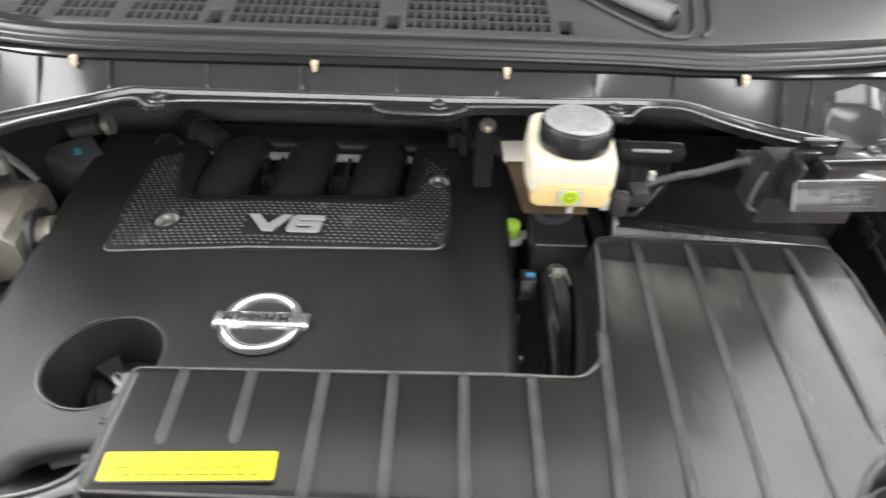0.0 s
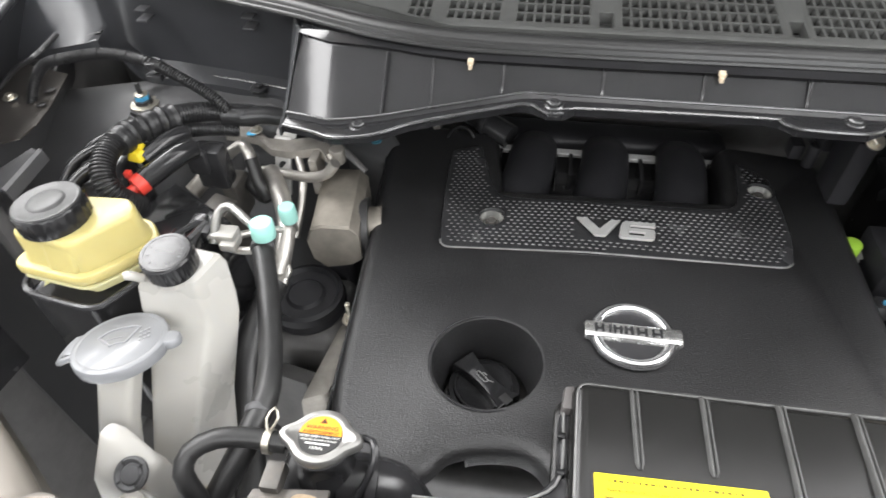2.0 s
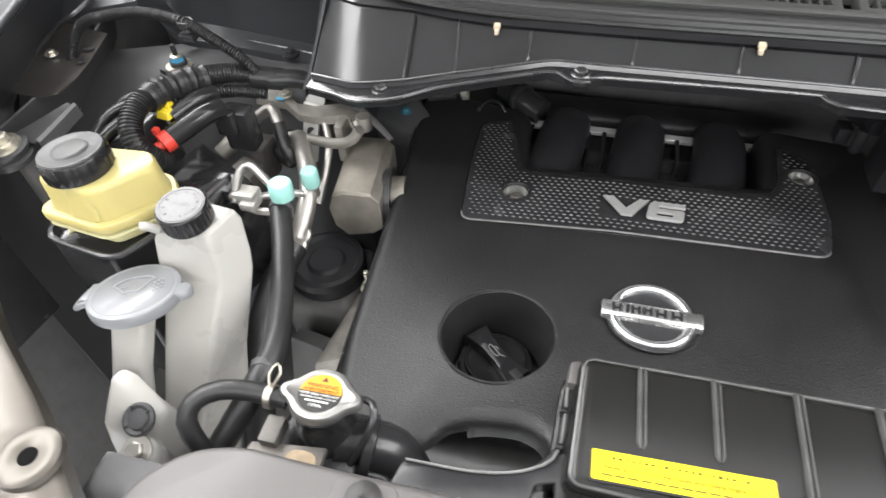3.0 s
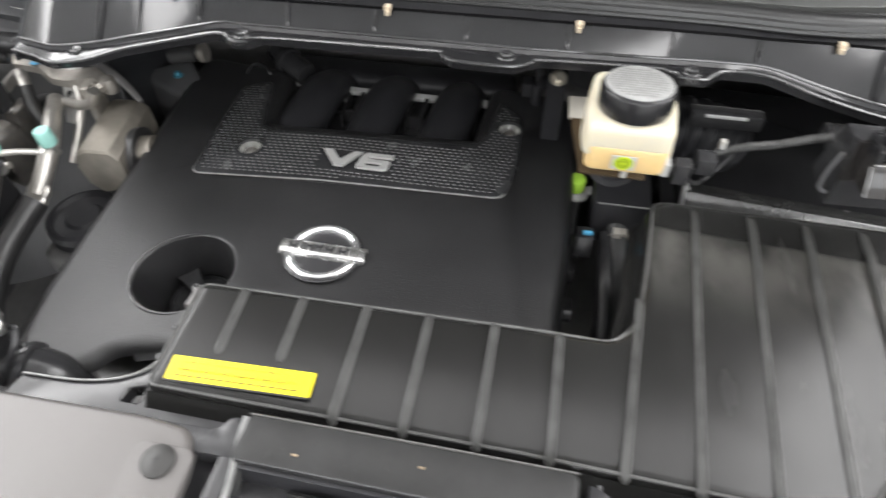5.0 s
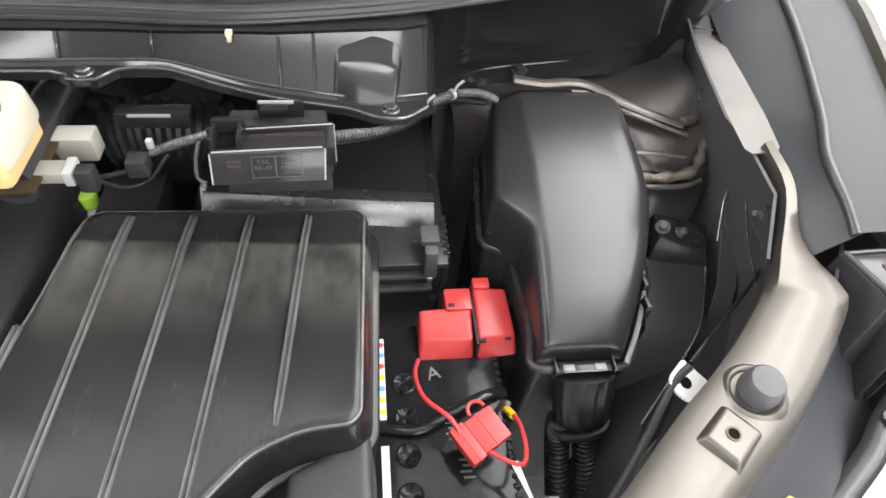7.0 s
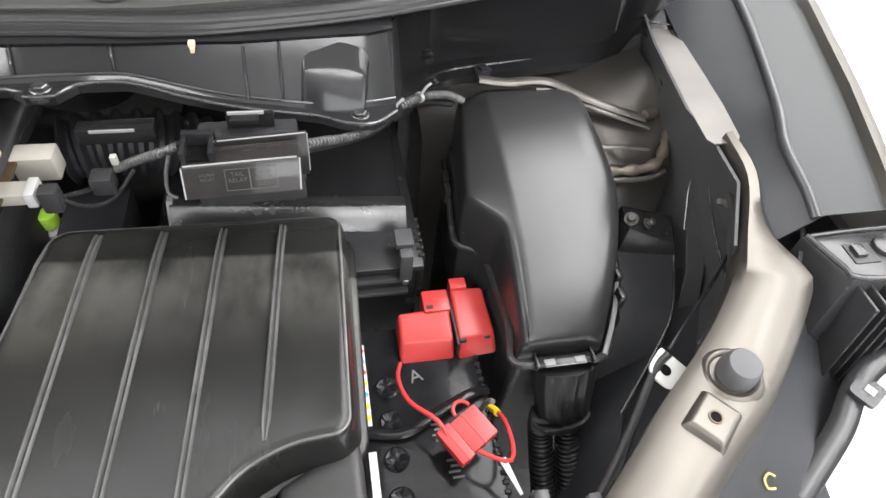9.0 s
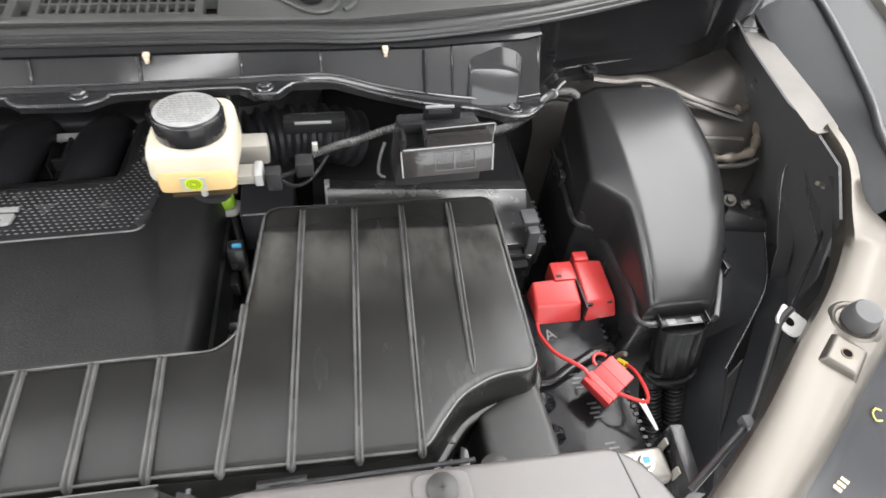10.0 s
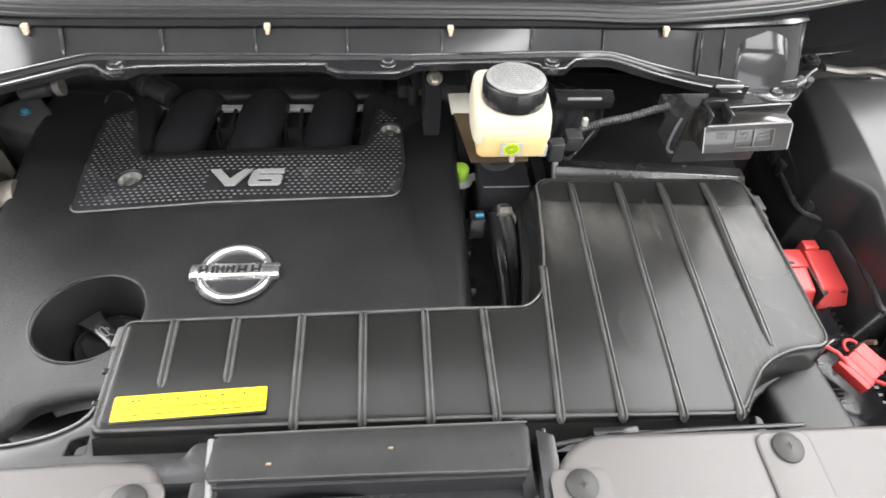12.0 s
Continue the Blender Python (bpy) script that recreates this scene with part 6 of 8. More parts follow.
def fuse_holder():
    base = thing("inline_fuse_holder", 0.553, 0.312, 0.905, "red inline fuse holder on a red wire loop", "fuse holder")
    q = basis((0.5580, 0.3090, 0.940), (0.040, 0.024, 0.005), (-0.024, 0.040, 0.004))
    q = q @ pose(0, 0, 0)
    cap = part("cap", moved(joined(box(-0.008, 0.024, -0.018, 0.018, -0.006, 0.008, 0.002), box(0.006, 0.0085, -0.0185, 0.0185, -0.0062, 0.0086, 0.0006)), q), RED2, base)
    part("body", moved(joined(box(-0.024, -0.008, -0.020, 0.020, -0.0065, 0.009, 0.002), box(-0.0165, -0.0145, -0.0205, 0.0205, -0.007, 0.0095, 0.0005)), q), RED2, base)
    lp = [q @ Vector((0.012 + 0.009 * math.cos(a), 0.021 + 0.010 * math.sin(a), 0.002)) for a in [math.pi * k / 8 for k in range(9)]]
    part("strap_loop", tube(lp, 0.0020, 8), RED2, base)
    part("wire", tube([(0.506, 0.410, 0.916), (0.500, 0.385, 0.93), (0.506, 0.350, 0.945), (0.530, 0.322, 0.952), (0.5405, 0.3015, 0.942)], 0.0024, 8), RED2, base)
    part("wire", tube([(0.5645, 0.2925, 0.940), (0.580, 0.280, 0.945), (0.595, 0.278, 0.94), (0.602, 0.295, 0.935), (0.603, 0.325, 0.925), (0.600, 0.340, 0.915)], 0.0024, 8), RED2, base)
    part("yellow_sleeve", tube([(0.600, 0.338, 0.916), (0.596, 0.352, 0.905), (0.590, 0.364, 0.89)], 0.0042, 8), YTAPE, base, "yellow crimp sleeve")
    part("paper_tag", hull_box([(0.582, 0.278), (0.589, 0.280), (0.602, 0.250), (0.599, 0.249)], [(0.582, 0.278), (0.589, 0.280), (0.602, 0.250), (0.599, 0.249)], [0.944, 0.944, 0.925, 0.925], [0.9455, 0.9455, 0.9265, 0.9265], 0), WHITEINK, base, "white tape tag")


RED2 = material("bright_red_plastic", (0.60, 0.048, 0.048), 0.38, var=0.08, scale=50)


def battery_clamp():
    base = thing("battery_clamp", 0.57, 0.215, 0.89, "zinc battery terminal clamp with hex bolt", "battery clamp")
    part("clamp", joined(box(0.515, 0.598, 0.196, 0.232, 0.905, 0.926, 0.005, 3), revolve([(0.014, 0), (0.014, 0.022), (0.010, 0.024)], pose(0.535, 0.214, 0.918), 24)), CAST, base)
    part("bolt", hexbolt(pose(0.570, 0.216, 0.926), 0.0075, 0.008, 0.012), ALU, base)
    part("blue_mark", slab(pose(0.570, 0.216, 0.9352), 0.008, 0.007, 0.0005, 0.002), BLUE, base)
    post = part("post", revolve([(0.0125, 0.0), (0.0125, 0.006), (0.0115, 0.0075), (0.0, 0.008)], pose(0.532, 0.214, 0.938), 32), DULLCREAM, base, "dull grey terminal post")
    part("paint_mark", joined(*[slab(pose(0.532, 0.214, 0.9456, 0, 0, a), 0.014, 0.0026, 0.0006, 0.001) for a in (35, 125)]), LIME, post, "yellow painted cross")
    part("stud", cyl(0.512, 0.222, 0.905, 0.94, 0.004, 0.001), ZINC, base)
    for dy in (0.200, 0.232):
        part("block_clip", box(0.598, 0.601, dy - 0.004, dy + 0.004, 0.915, 0.938, 0.001), DULLCREAM, base, "pale clip on the fusible block")
    part("fusible_block", hull_box([(0.600, 0.175), (0.614, 0.170), (0.622, 0.245), (0.606, 0.247)], [(0.600, 0.175), (0.614, 0.170), (0.622, 0.245), (0.606, 0.247)], 0.86, 0.945, 0.002), BLACK, base)


engine_cover()
oil_cap()
intake_manifold()
engine_block()
air_duct()
air_cleaner()
brake_reservoir()
dipstick()
relay_box()
fuse_box()
battery()
terminal_cover()
fuse_holder()
battery_clamp()


# ---- left-hand side: reservoirs, hoses, wiring ----
GREYRUB2 = material("dim_raised_letters", (0.16, 0.16, 0.16), 0.45, var=0.1)
EMBOSS = material("embossed_grey", (0.24, 0.245, 0.255), 0.45, var=0.05)


def coolant_tank():
    base = thing("coolant_tank", -0.575, 0.34, 0.80, "tall milky white coolant tank with black cap", "coolant tank")
    rings = []
    for z, q, r in ((0.78, [(-0.600, 0.175), (-0.572, 0.175), (-0.556, 0.290), (-0.600, 0.320)], 0.006), (0.90, [(-0.600, 0.215), (-0.570, 0.222), (-0.556, 0.312), (-0.600, 0.342)], 0.006), (0.96, [(-0.605, 0.256), (-0.566, 0.266), (-0.553, 0.336), (-0.602, 0.360)], 0.006),
                    (1.035, [(-0.613, 0.322), (-0.558, 0.328), (-0.537, 0.362), (-0.606, 0.385)], 0.006), (1.050, [(-0.617, 0.337), (-0.556, 0.341), (-0.5355, 0.370), (-0.608, 0.392)], 0.006), (1.066, [(-0.620, 0.343), (-0.555, 0.347), (-0.5375, 0.378), (-0.610, 0.396)], 0.006),
                    (1.094, [(-0.614, 0.346), (-0.556, 0.350), (-0.544, 0.390), (-0.604, 0.400)], 0.006), (1.102, [(-0.610, 0.349), (-0.558, 0.353), (-0.548, 0.390), (-0.600, 0.397)], 0.006), (1.105, [(-0.605, 0.353), (-0.562, 0.357), (-0.553, 0.387), (-0.597, 0.393)], 0.005)):
        rings.append([(p.x, p.y, z) for p in rounded(q, r, 4)])
    part("tank", loft(rings), WHITEP, base, sharp=22)
    # moulded neck
    part("neck", revolve([(0.0205, 0), (0.0205, 0.02)], pose(-0.583, 0.366, 1.096), 28), WHITEP, base)
    part("spout", tube([(-0.604, 0.350, 1.105), (-0.612, 0.346, 1.112), (-0.616, 0.344, 1.113)], 0.0042, 10), WHITEP, base)
    q = pose(-0.583, 0.366, 1.106, 4)
    cap = part("cap", knurled(q, 0.0235, 0.021, 32, 0.0005, 0.002), GLOSS, base, "black cap with pale raised lettering")
    part("cap_face", moved(revolve([(0.0205, 0.0206), (0.0200, 0.0214), (0.0185, 0.0214), (0.0180, 0.0205), (0.0, 0.0207)], Matrix.Identity(4), 40), q), GLOSS, cap)
    for k in range(30):
        if k % 8 != 7:
            part("letter_bar", slab(q @ pose(0, 0, 0.0206, 0, 0, k * 12) @ pose(0.0150, 0, 0), 0.0030, 0.0009 + 0.0006 * (k % 3), 0.0004), GREYRUB2, cap)
    for k in range(8):
        part("letter_bar", slab(q @ pose(-0.008 + 0.0023 * k, 0.001, 0.0207), 0.0012, 0.0030, 0.0004), GREYRUB2, cap)


def washer_filler():
    base = thing("washer_filler", -0.605, 0.27, 0.90, "milky washer filler neck with a grey flip cap", "washer filler")
    rings = []
    for z, cx, cy, w, d in ((0.90, -0.626, 0.215, 0.036, 0.030), (0.96, -0.625, 0.240, 0.035, 0.028), (1.00, -0.6235, 0.262, 0.033, 0.026), (1.045, -0.616, 0.284, 0.035, 0.026), (1.064, -0.613, 0.296, 0.038, 0.032)):
        rings.append([(cx + p.x, cy + p.y, z) for p in rounded([(-w / 2, -d / 2), (w / 2, -d / 2), (w / 2, d / 2), (-w / 2, d / 2)], 0.008, 4)])
    part("neck", loft(rings), WHITEP, base, sharp=40)
    part("neck_collar", revolve([(0.030, 0.0), (0.031, 0.004), (0.030, 0.007)], pose(-0.612, 0.299, 1.0595, -13, -2, 10), 36), YELLOWL, base, "yellowed collar under the cap")
    # flared mounting foot round the push clip, and the lower ear with the bolt
    rings = []
    for z, q in ((0.940, [(-0.624, 0.196), (-0.560, 0.192), (-0.556, 0.232), (-0.622, 0.240)]), (0.975, [(-0.623, 0.203), (-0.562, 0.200), (-0.558, 0.236), (-0.622, 0.243)]), (0.998, [(-0.622, 0.209), (-0.566, 0.208), (-0.563, 0.238), (-0.621, 0.247)]),
                 (1.008, [(-0.621, 0.218), (-0.574, 0.216), (-0.570, 0.238), (-0.620, 0.250)]), (1.020, [(-0.624, 0.238), (-0.600, 0.236), (-0.598, 0.250), (-0.620, 0.254)])):
        rings.append([(p.x, p.y, z) for p in rounded(q, 0.008, 4)])
    foot = part("mounting_foot", loft(rings), WHITEP, base, sharp=40)
    part("lower_ear", joined(hull_box([(-0.606, 0.168), (-0.550, 0.166), (-0.552, 0.206), (-0.600, 0.208)], [(-0.600, 0.174), (-0.554, 0.172), (-0.556, 0.206), (-0.596, 0.208)], 0.90, [0.980, 0.980, 0.994, 0.994], 0.007, 3),
                             revolve([(0.0185, 0), (0.0185, 0.010), (0.016, 0.013), (0.0, 0.013)], pose(-0.575, 0.194, 0.985, 18), 28)), WHITEP, foot)
    part("bolt", hexbolt(pose(-0.575, 0.193, 0.9995, 18), 0.0078, 0.006, 0.0135), ALU, foot, "grey washer-head bolt")
    part("clip_nut", joined(revolve([(0.0148, 0), (0.0148, 0.003), (0.0125, 0.0044), (0.0095, 0.0022), (0.0080, 0.0040), (0.0, 0.0046)], pose(-0.583, 0.2165, 1.0085, 28), 28)), GREYRUB, foot, "dark round push clip")
    for k in range(4):
        part("clip_slot", slab(pose(-0.583, 0.2165, 1.0085, 28) @ pose(0, 0, 0.0036, 0, 0, 45 + 90 * k) @ pose(0.0115, 0, 0), 0.004, 0.0018, 0.0010), INK_AND_SHADE, foot)
    q = pose(-0.612, 0.300, 1.068, -13, -2, 10)
    cap = part("cap", moved(joined(revolve([(0.034, -0.004), (0.0398, -0.003), (0.0405, 0), (0.0405, 0.005), (0.0395, 0.0075), (0.0370, 0.0088), (0.0345, 0.0084), (0.0335, 0.0090), (0.0, 0.0098)], Matrix.Identity(4), 56)), q), CAPGREY, base, "light grey round flip cap")
    part("thumb_tab", moved(revolve([(0.0085, 0.0), (0.009, 0.002), (0.009, 0.006), (0.0075, 0.0078), (0.0, 0.0082)], pose(0.0425, 0.004, 0), 24), q), CAPGREY, cap)
    part("hinge_loop", moved(joined(tube([(-0.037, -0.013, 0.003), (-0.046, -0.013, 0.000), (-0.0525, -0.011, -0.004), (-0.0545, 0.0, -0.005), (-0.0525, 0.011, -0.004), (-0.046, 0.013, 0.000), (-0.037, 0.013, 0.003)], 0.0032, 8), box(-0.046, -0.036, -0.012, 0.012, -0.001, 0.006, 0.002)), q), CAPGREY, cap)
    sq = q @ pose(-0.002, 0.003, -0.0004, 0, 0, 18)
    wav = [tube([sq @ Vector((-0.010 + 0.0055 * k + dx, -0.001 + dy, 0.0104)) for dx, dy in ((0, 0), (0.0014, 0.001), (0.0028, 0), (0.0042, 0.001))], 0.0005, 6) for k in range(3)]
    fan = [tube([sq @ Vector(p) for p in ((-0.0165, 0.004, 0.0104), (-0.010, 0.0105, 0.0104), (0.0, 0.0125, 0.0104), (0.011, 0.0115, 0.0104), (0.0175, 0.0085, 0.0102))], 0.0009, 6),
           tube([sq @ Vector(p) for p in ((-0.0165, 0.004, 0.0104), (-0.011, -0.002, 0.0104), (-0.006, -0.0095, 0.0104))], 0.0009, 6), tube([sq @ Vector(p) for p in ((-0.006, -0.0095, 0.0104), (0.0, -0.008, 0.0104), (0.006, -0.0095, 0.0104))], 0.0009, 6),
           tube([sq @ Vector(p) for p in ((0.006, -0.0095, 0.0104), (0.012, 0.0, 0.0104), (0.0175, 0.0085, 0.0102))], 0.0009, 6)]
    dots = [slab(sq @ pose(0.0185 + 0.0034 * (k % 3), -0.010 + 0.0052 * (k // 3) + 0.0012 * (k % 3), 0.0098), 0.0020, 0.0024, 0.0008) for k in range(9)]
    part("wash_symbol", joined(*wav, *fan, *dots), EMBOSS, cap, "embossed windscreen wash symbol")


def steering_reservoir():
    base = thing("steering_fluid_reservoir", -0.69, 0.38, 1.0, "yellowed plastic fluid reservoir with black ribbed cap", "fluid reservoir")
    pts = rounded([(-0.737, 0.356, 0.010), (-0.664, 0.347, 0.010), (-0.642, 0.370, 0.012), (-0.621, 0.401, 0.008), (-0.640, 0.424, 0.010), (-0.720, 0.418, 0.012)], 0.008, 5)
    top = rounded([(-0.724, 0.366, 0.007), (-0.668, 0.359, 0.007), (-0.651, 0.378, 0.007), (-0.633, 0.402, 0.006), (-0.644, 0.414, 0.006), (-0.712, 0.410, 0.008)], 0.007, 5)
    part("upper_tank", plate(top, [(0.0, 0.044), (0.0030, 0.0432), (0.0048, 0.041), (0.0055, 0.037), (0.0065, 0.018), (0.009, 0.010), (0.009, 0.0)], lambda x, y: 1.092), YELLOWP, base, sharp=35)
    part("front_boss", hull_box([(-0.700, 0.351), (-0.668, 0.348), (-0.664, 0.372), (-0.70, 0.376)], [(-0.697, 0.358), (-0.670, 0.356), (-0.668, 0.370), (-0.697, 0.374)], 1.10, 1.1345, 0.004, 3), YELLOWP, base)
    part("seam_flange", plate(pts, [(0.001, 0.011), (0.003, 0.0105), (0.0042, 0.0085), (0.0045, 0.002), (0.0035, 0.0), (0.0, -0.001)], lambda x, y: 1.090), YELLOWP, base, sharp=35)
    part("lower_flange", plate(pts, [(0.0, 0.004), (0.0025, 0.0035), (0.003, 0.001), (0.0, 0.0)], lambda x, y: 1.083), YELLOWL, base)
    part("lower_tank", plate(offset(pts, -0.008), [(0, 0.0), (0.0005, -0.02), (-0.004, -0.024)], lambda x, y: 1.089), YELLOWL, base, "paler fluid level band")
    q = pose(-0.694, 0.383, 1.134, -3, -3)
    part("collar", revolve([(0.026, -0.012), (0.026, 0.004)], q, 32), YELLOWP, base)
    cap = part("cap", knurled(q, 0.0312, 0.021, 22, 0.0009, 0.003), GLOSS, base, "black ribbed screw cap")
    part("cap_dome", moved(revolve([(0.0290, 0.0200), (0.0284, 0.0222), (0.0268, 0.0226), (0.0250, 0.0219), (0.0165, 0.0214), (0.0152, 0.0228), (0.0125, 0.0236), (0.0, 0.0240)], Matrix.Identity(4), 48), q), CAPBLACK, cap, "mottled grey-black cap face")
    part("cradle", joined(hull_box([(-0.748, 0.348), (-0.664, 0.330), (-0.618, 0.40), (-0.72, 0.43)], [(-0.742, 0.348), (-0.664, 0.336), (-0.620, 0.395), (-0.715, 0.425)], 0.85, 1.066, 0.004)), GLOSS, base, "black mounting cradle")
    part("cradle_rim", tube([(-0.746, 0.362, 1.070), (-0.738, 0.348, 1.069), (-0.700, 0.340, 1.069), (-0.664, 0.337, 1.069), (-0.648, 0.350, 1.070), (-0.618, 0.398, 1.076), (-0.598, 0.450, 1.08)], 0.0032, 8), BLACK, base)


CAPBLACK = material("mottled_black_cap", (0.055, 0.055, 0.055), 0.33, var=0.25, scale=60, dust=0.25, dust_color=(0.12, 0.12, 0.118), spec=0.4)


YELLOWL = material("pale_yellow_plastic", (0.62, 0.58, 0.32), 0.4, var=0.1, scale=20, sss=0.4)


def radiator_filler():
    base = thing("radiator_filler", -0.42, 0.25, 0.97, "radiator filler neck with an aluminium pressure cap", "radiator cap")
    q = pose(-0.4205, 0.2515, 1.046, -8, 0, 1) @ Matrix.Diagonal((0.9, 0.9, 1, 1))
    n = 72
    prof = []
    for k in range(n):
        a = 2 * math.pi * k / n
        lobe = max(0.0, math.cos(a)) ** 22 + max(0.0, -math.cos(a)) ** 22
        prof.append((0.0284 + 0.0105 * lobe, a))
    rings = [[q @ Vector(((r - d) * math.cos(a), (r - d) * math.sin(a), z)) for r, a in prof] for d, z in ((0.003, 0.0), (0.0005, 0.0005), (0.0, 0.003), (0.0, 0.0065), (0.0015, 0.0085), (0.005, 0.0092), (0.0075, 0.0092), (0.009, 0.0085))]
    cap = part("cap", loft(rings), ALU2, base, "shiny aluminium pressure cap with two ears")
    disc = part("label_disc", revolve([(0.0198, 0.0082), (0.0198, 0.0092), (0.0, 0.0092)], q, 48), INK_AND_SHADE, cap, "round black caution label")
    half = [(0.0193 * math.cos(a), 0.0193 * math.sin(a) + 0.0003) for a in [math.pi * k / 24 for k in range(25)]]
    part("orange_half", loft([[q @ Vector((x, y, z)) for x, y in half] for z in (0.0091, 0.0096)]), ORANGE, disc)
    part("text", letters("WARNING", 0.0056, 0.0003, q @ pose(0, 0.0068, 0.0098), 1.1), INK2, disc)
    part("text", letters("AVERTISSEMENT", 0.0043, 0.0003, q @ pose(0, 0.0020, 0.0098), 1.05), INK2, disc)
    part("text", letters("NEVER OPEN WHEN HOT", 0.0032, 0.0003, q @ pose(0, -0.0024, 0.0095), 1.0), WHITEINK, disc)
    part("text", letters("NE JAMAIS OUVRIR A CHAUD", 0.0025, 0.0003, q @ pose(0, -0.0058, 0.0095), 1.0), WHITEINK, disc)
    part("bar", slab(q @ pose(0, -0.0092, 0.0092), 0.022, 0.0016, 0.0003), WHITEINK, disc)
    part("text", letters("137kPa", 0.0040, 0.0003, q @ pose(0, -0.0138, 0.0095), 1.1), WHITEINK, disc)
    tri = [(0, 0.0172), (-0.0032, 0.0118), (0.0032, 0.0118)]
    part("warning_triangle", loft([[q @ Vector((x, y, z)) for x, y in tri] for z in (0.0095, 0.0099)]), INK2, disc)
    part("neck", revolve([(0.030, -0.06), (0.027, -0.02), (0.026, -0.004), (0.029, 0.0)], q, 36), BLACK, base)
    part("inlet_block", joined(box(-0.462, -0.385, 0.205, 0.268, 0.93, 1.005, 0.008, 3), tube([(-0.41, 0.240, 1.0), (-0.385, 0.243, 0.996)], 0.021, 18)), BLACK, base)
    part("outlet", joined(revolve([(0.0275, 0.0), (0.028, 0.004), (0.0275, 0.008), (0.023, 0.009)], basis((-0.388, 0.242, 0.997), (0.97, 0.1, -0.22), (0, 0, 1)) @ pose(0, 0, 0, 0, 90), 28), tube([(-0.382, 0.243, 0.996), (-0.366, 0.245, 0.988), (-0.350, 0.240, 0.962), (-0.344, 0.234, 0.92)], lambda t: 0.0235 - 0.004 * t, 18)), BLACK, base, "flanged black coolant outlet")
    part("spout", tube([(-0.445, 0.252, 1.035), (-0.465, 0.250, 1.036)], 0.006, 10), BLACK, base)
    part("side_loop", tube([(-0.392, 0.262, 1.04), (-0.380, 0.258, 1.045), (-0.376, 0.246, 1.04), (-0.382, 0.232, 1.025), (-0.392, 0.222, 1.005)], 0.0032, 8), BLACK, base)
    part("bracket", joined(hull_box([(-0.478, 0.180), (-0.408, 0.180), (-0.408, 0.222), (-0.470, 0.214)], [(-0.478, 0.180), (-0.408, 0.180), (-0.408, 0.222), (-0.470, 0.214)], 1.020, 1.027, 0.002), box(-0.463, -0.447, 0.212, 0.236, 1.02, 1.036, 0.003)), CAST2, base, "stained steel bracket")
    part("bracket_slot", slab(pose(-0.456, 0.200, 1.0272), 0.013, 0.007, 0.0006, 0.003), INK_AND_SHADE, base)
    part("stain", slab(pose(-0.425, 0.202, 1.0272), 0.026, 0.026, 0.0006, 0.01), RUST, base, "rusty coolant stain")


ALU2 = material("polished_aluminium", (0.34, 0.335, 0.322), 0.38, metal=0.85, var=0.08, scale=70, bump=0.05, bump_scale=400)
INK2 = material("brown_ink", (0.10, 0.03, 0.01), 0.5, var=0.02)
CAST2 = material("grey_stained_steel", (0.13, 0.125, 0.118), 0.5, metal=0.5, var=0.3, scale=50, dust=0.3, dust_color=(0.3, 0.22, 0.14))
RUST = material("coolant_stain", (0.34, 0.26, 0.17), 0.7, var=0.4, scale=80)


def overflow_hose():
    base = thing("overflow_hose", -0.51, 0.23, 0.95, "black rubber overflow hose with spring clip", "hose")
    part("hose", tube([(-0.452, 0.250, 1.036), (-0.48, 0.248, 1.042), (-0.507, 0.242, 1.045), (-0.526, 0.230, 1.040), (-0.529, 0.216, 1.03), (-0.520, 0.207, 1.01), (-0.510, 0.202, 0.98), (-0.50, 0.20, 0.92)], 0.0085, 14), HOSE, base)
    clip = part("spring_clip", joined(revolve([(0.0098, -0.003), (0.0105, -0.003), (0.0105, 0.003), (0.0098, 0.003)], pose(-0.466, 0.249, 1.038, 0, 90, 0), 24)), ZINC, base, "zinc spring clip")
    part("ear", tube([(-0.466, 0.252, 1.048), (-0.468, 0.260, 1.056), (-0.463, 0.268, 1.060), (-0.459, 0.262, 1.056), (-0.464, 0.254, 1.048)], 0.0012, 6), ZINC, clip)


def radiator_hose():
    base = thing("radiator_hose", -0.50, 0.32, 0.9, "long black rubber heater hose beside the tank", "hose")
    for cx, cy, cz in ((-0.5475, 0.4535, 1.0455), (-0.4885, 0.2785, 1.0285)):
        part("clamp_mark", revolve([(0.0119, -0.0035), (0.0123, -0.003), (0.0123, 0.003), (0.0119, 0.0035)], basis((cx, cy, cz), (1, 0.2, 0), (0, 0, 1)), 24), GREYRUB, base, "slim moulded band")
    part("hose", tube([(-0.546, 0.450, 1.045), (-0.525, 0.403, 1.035), (-0.503, 0.347, 1.03), (-0.488, 0.299, 1.03), (-0.490, 0.259, 1.025), (-0.503, 0.227, 1.005), (-0.520, 0.192, 0.975), (-0.53, 0.16, 0.93)], 0.0115, 16), HOSE, base)


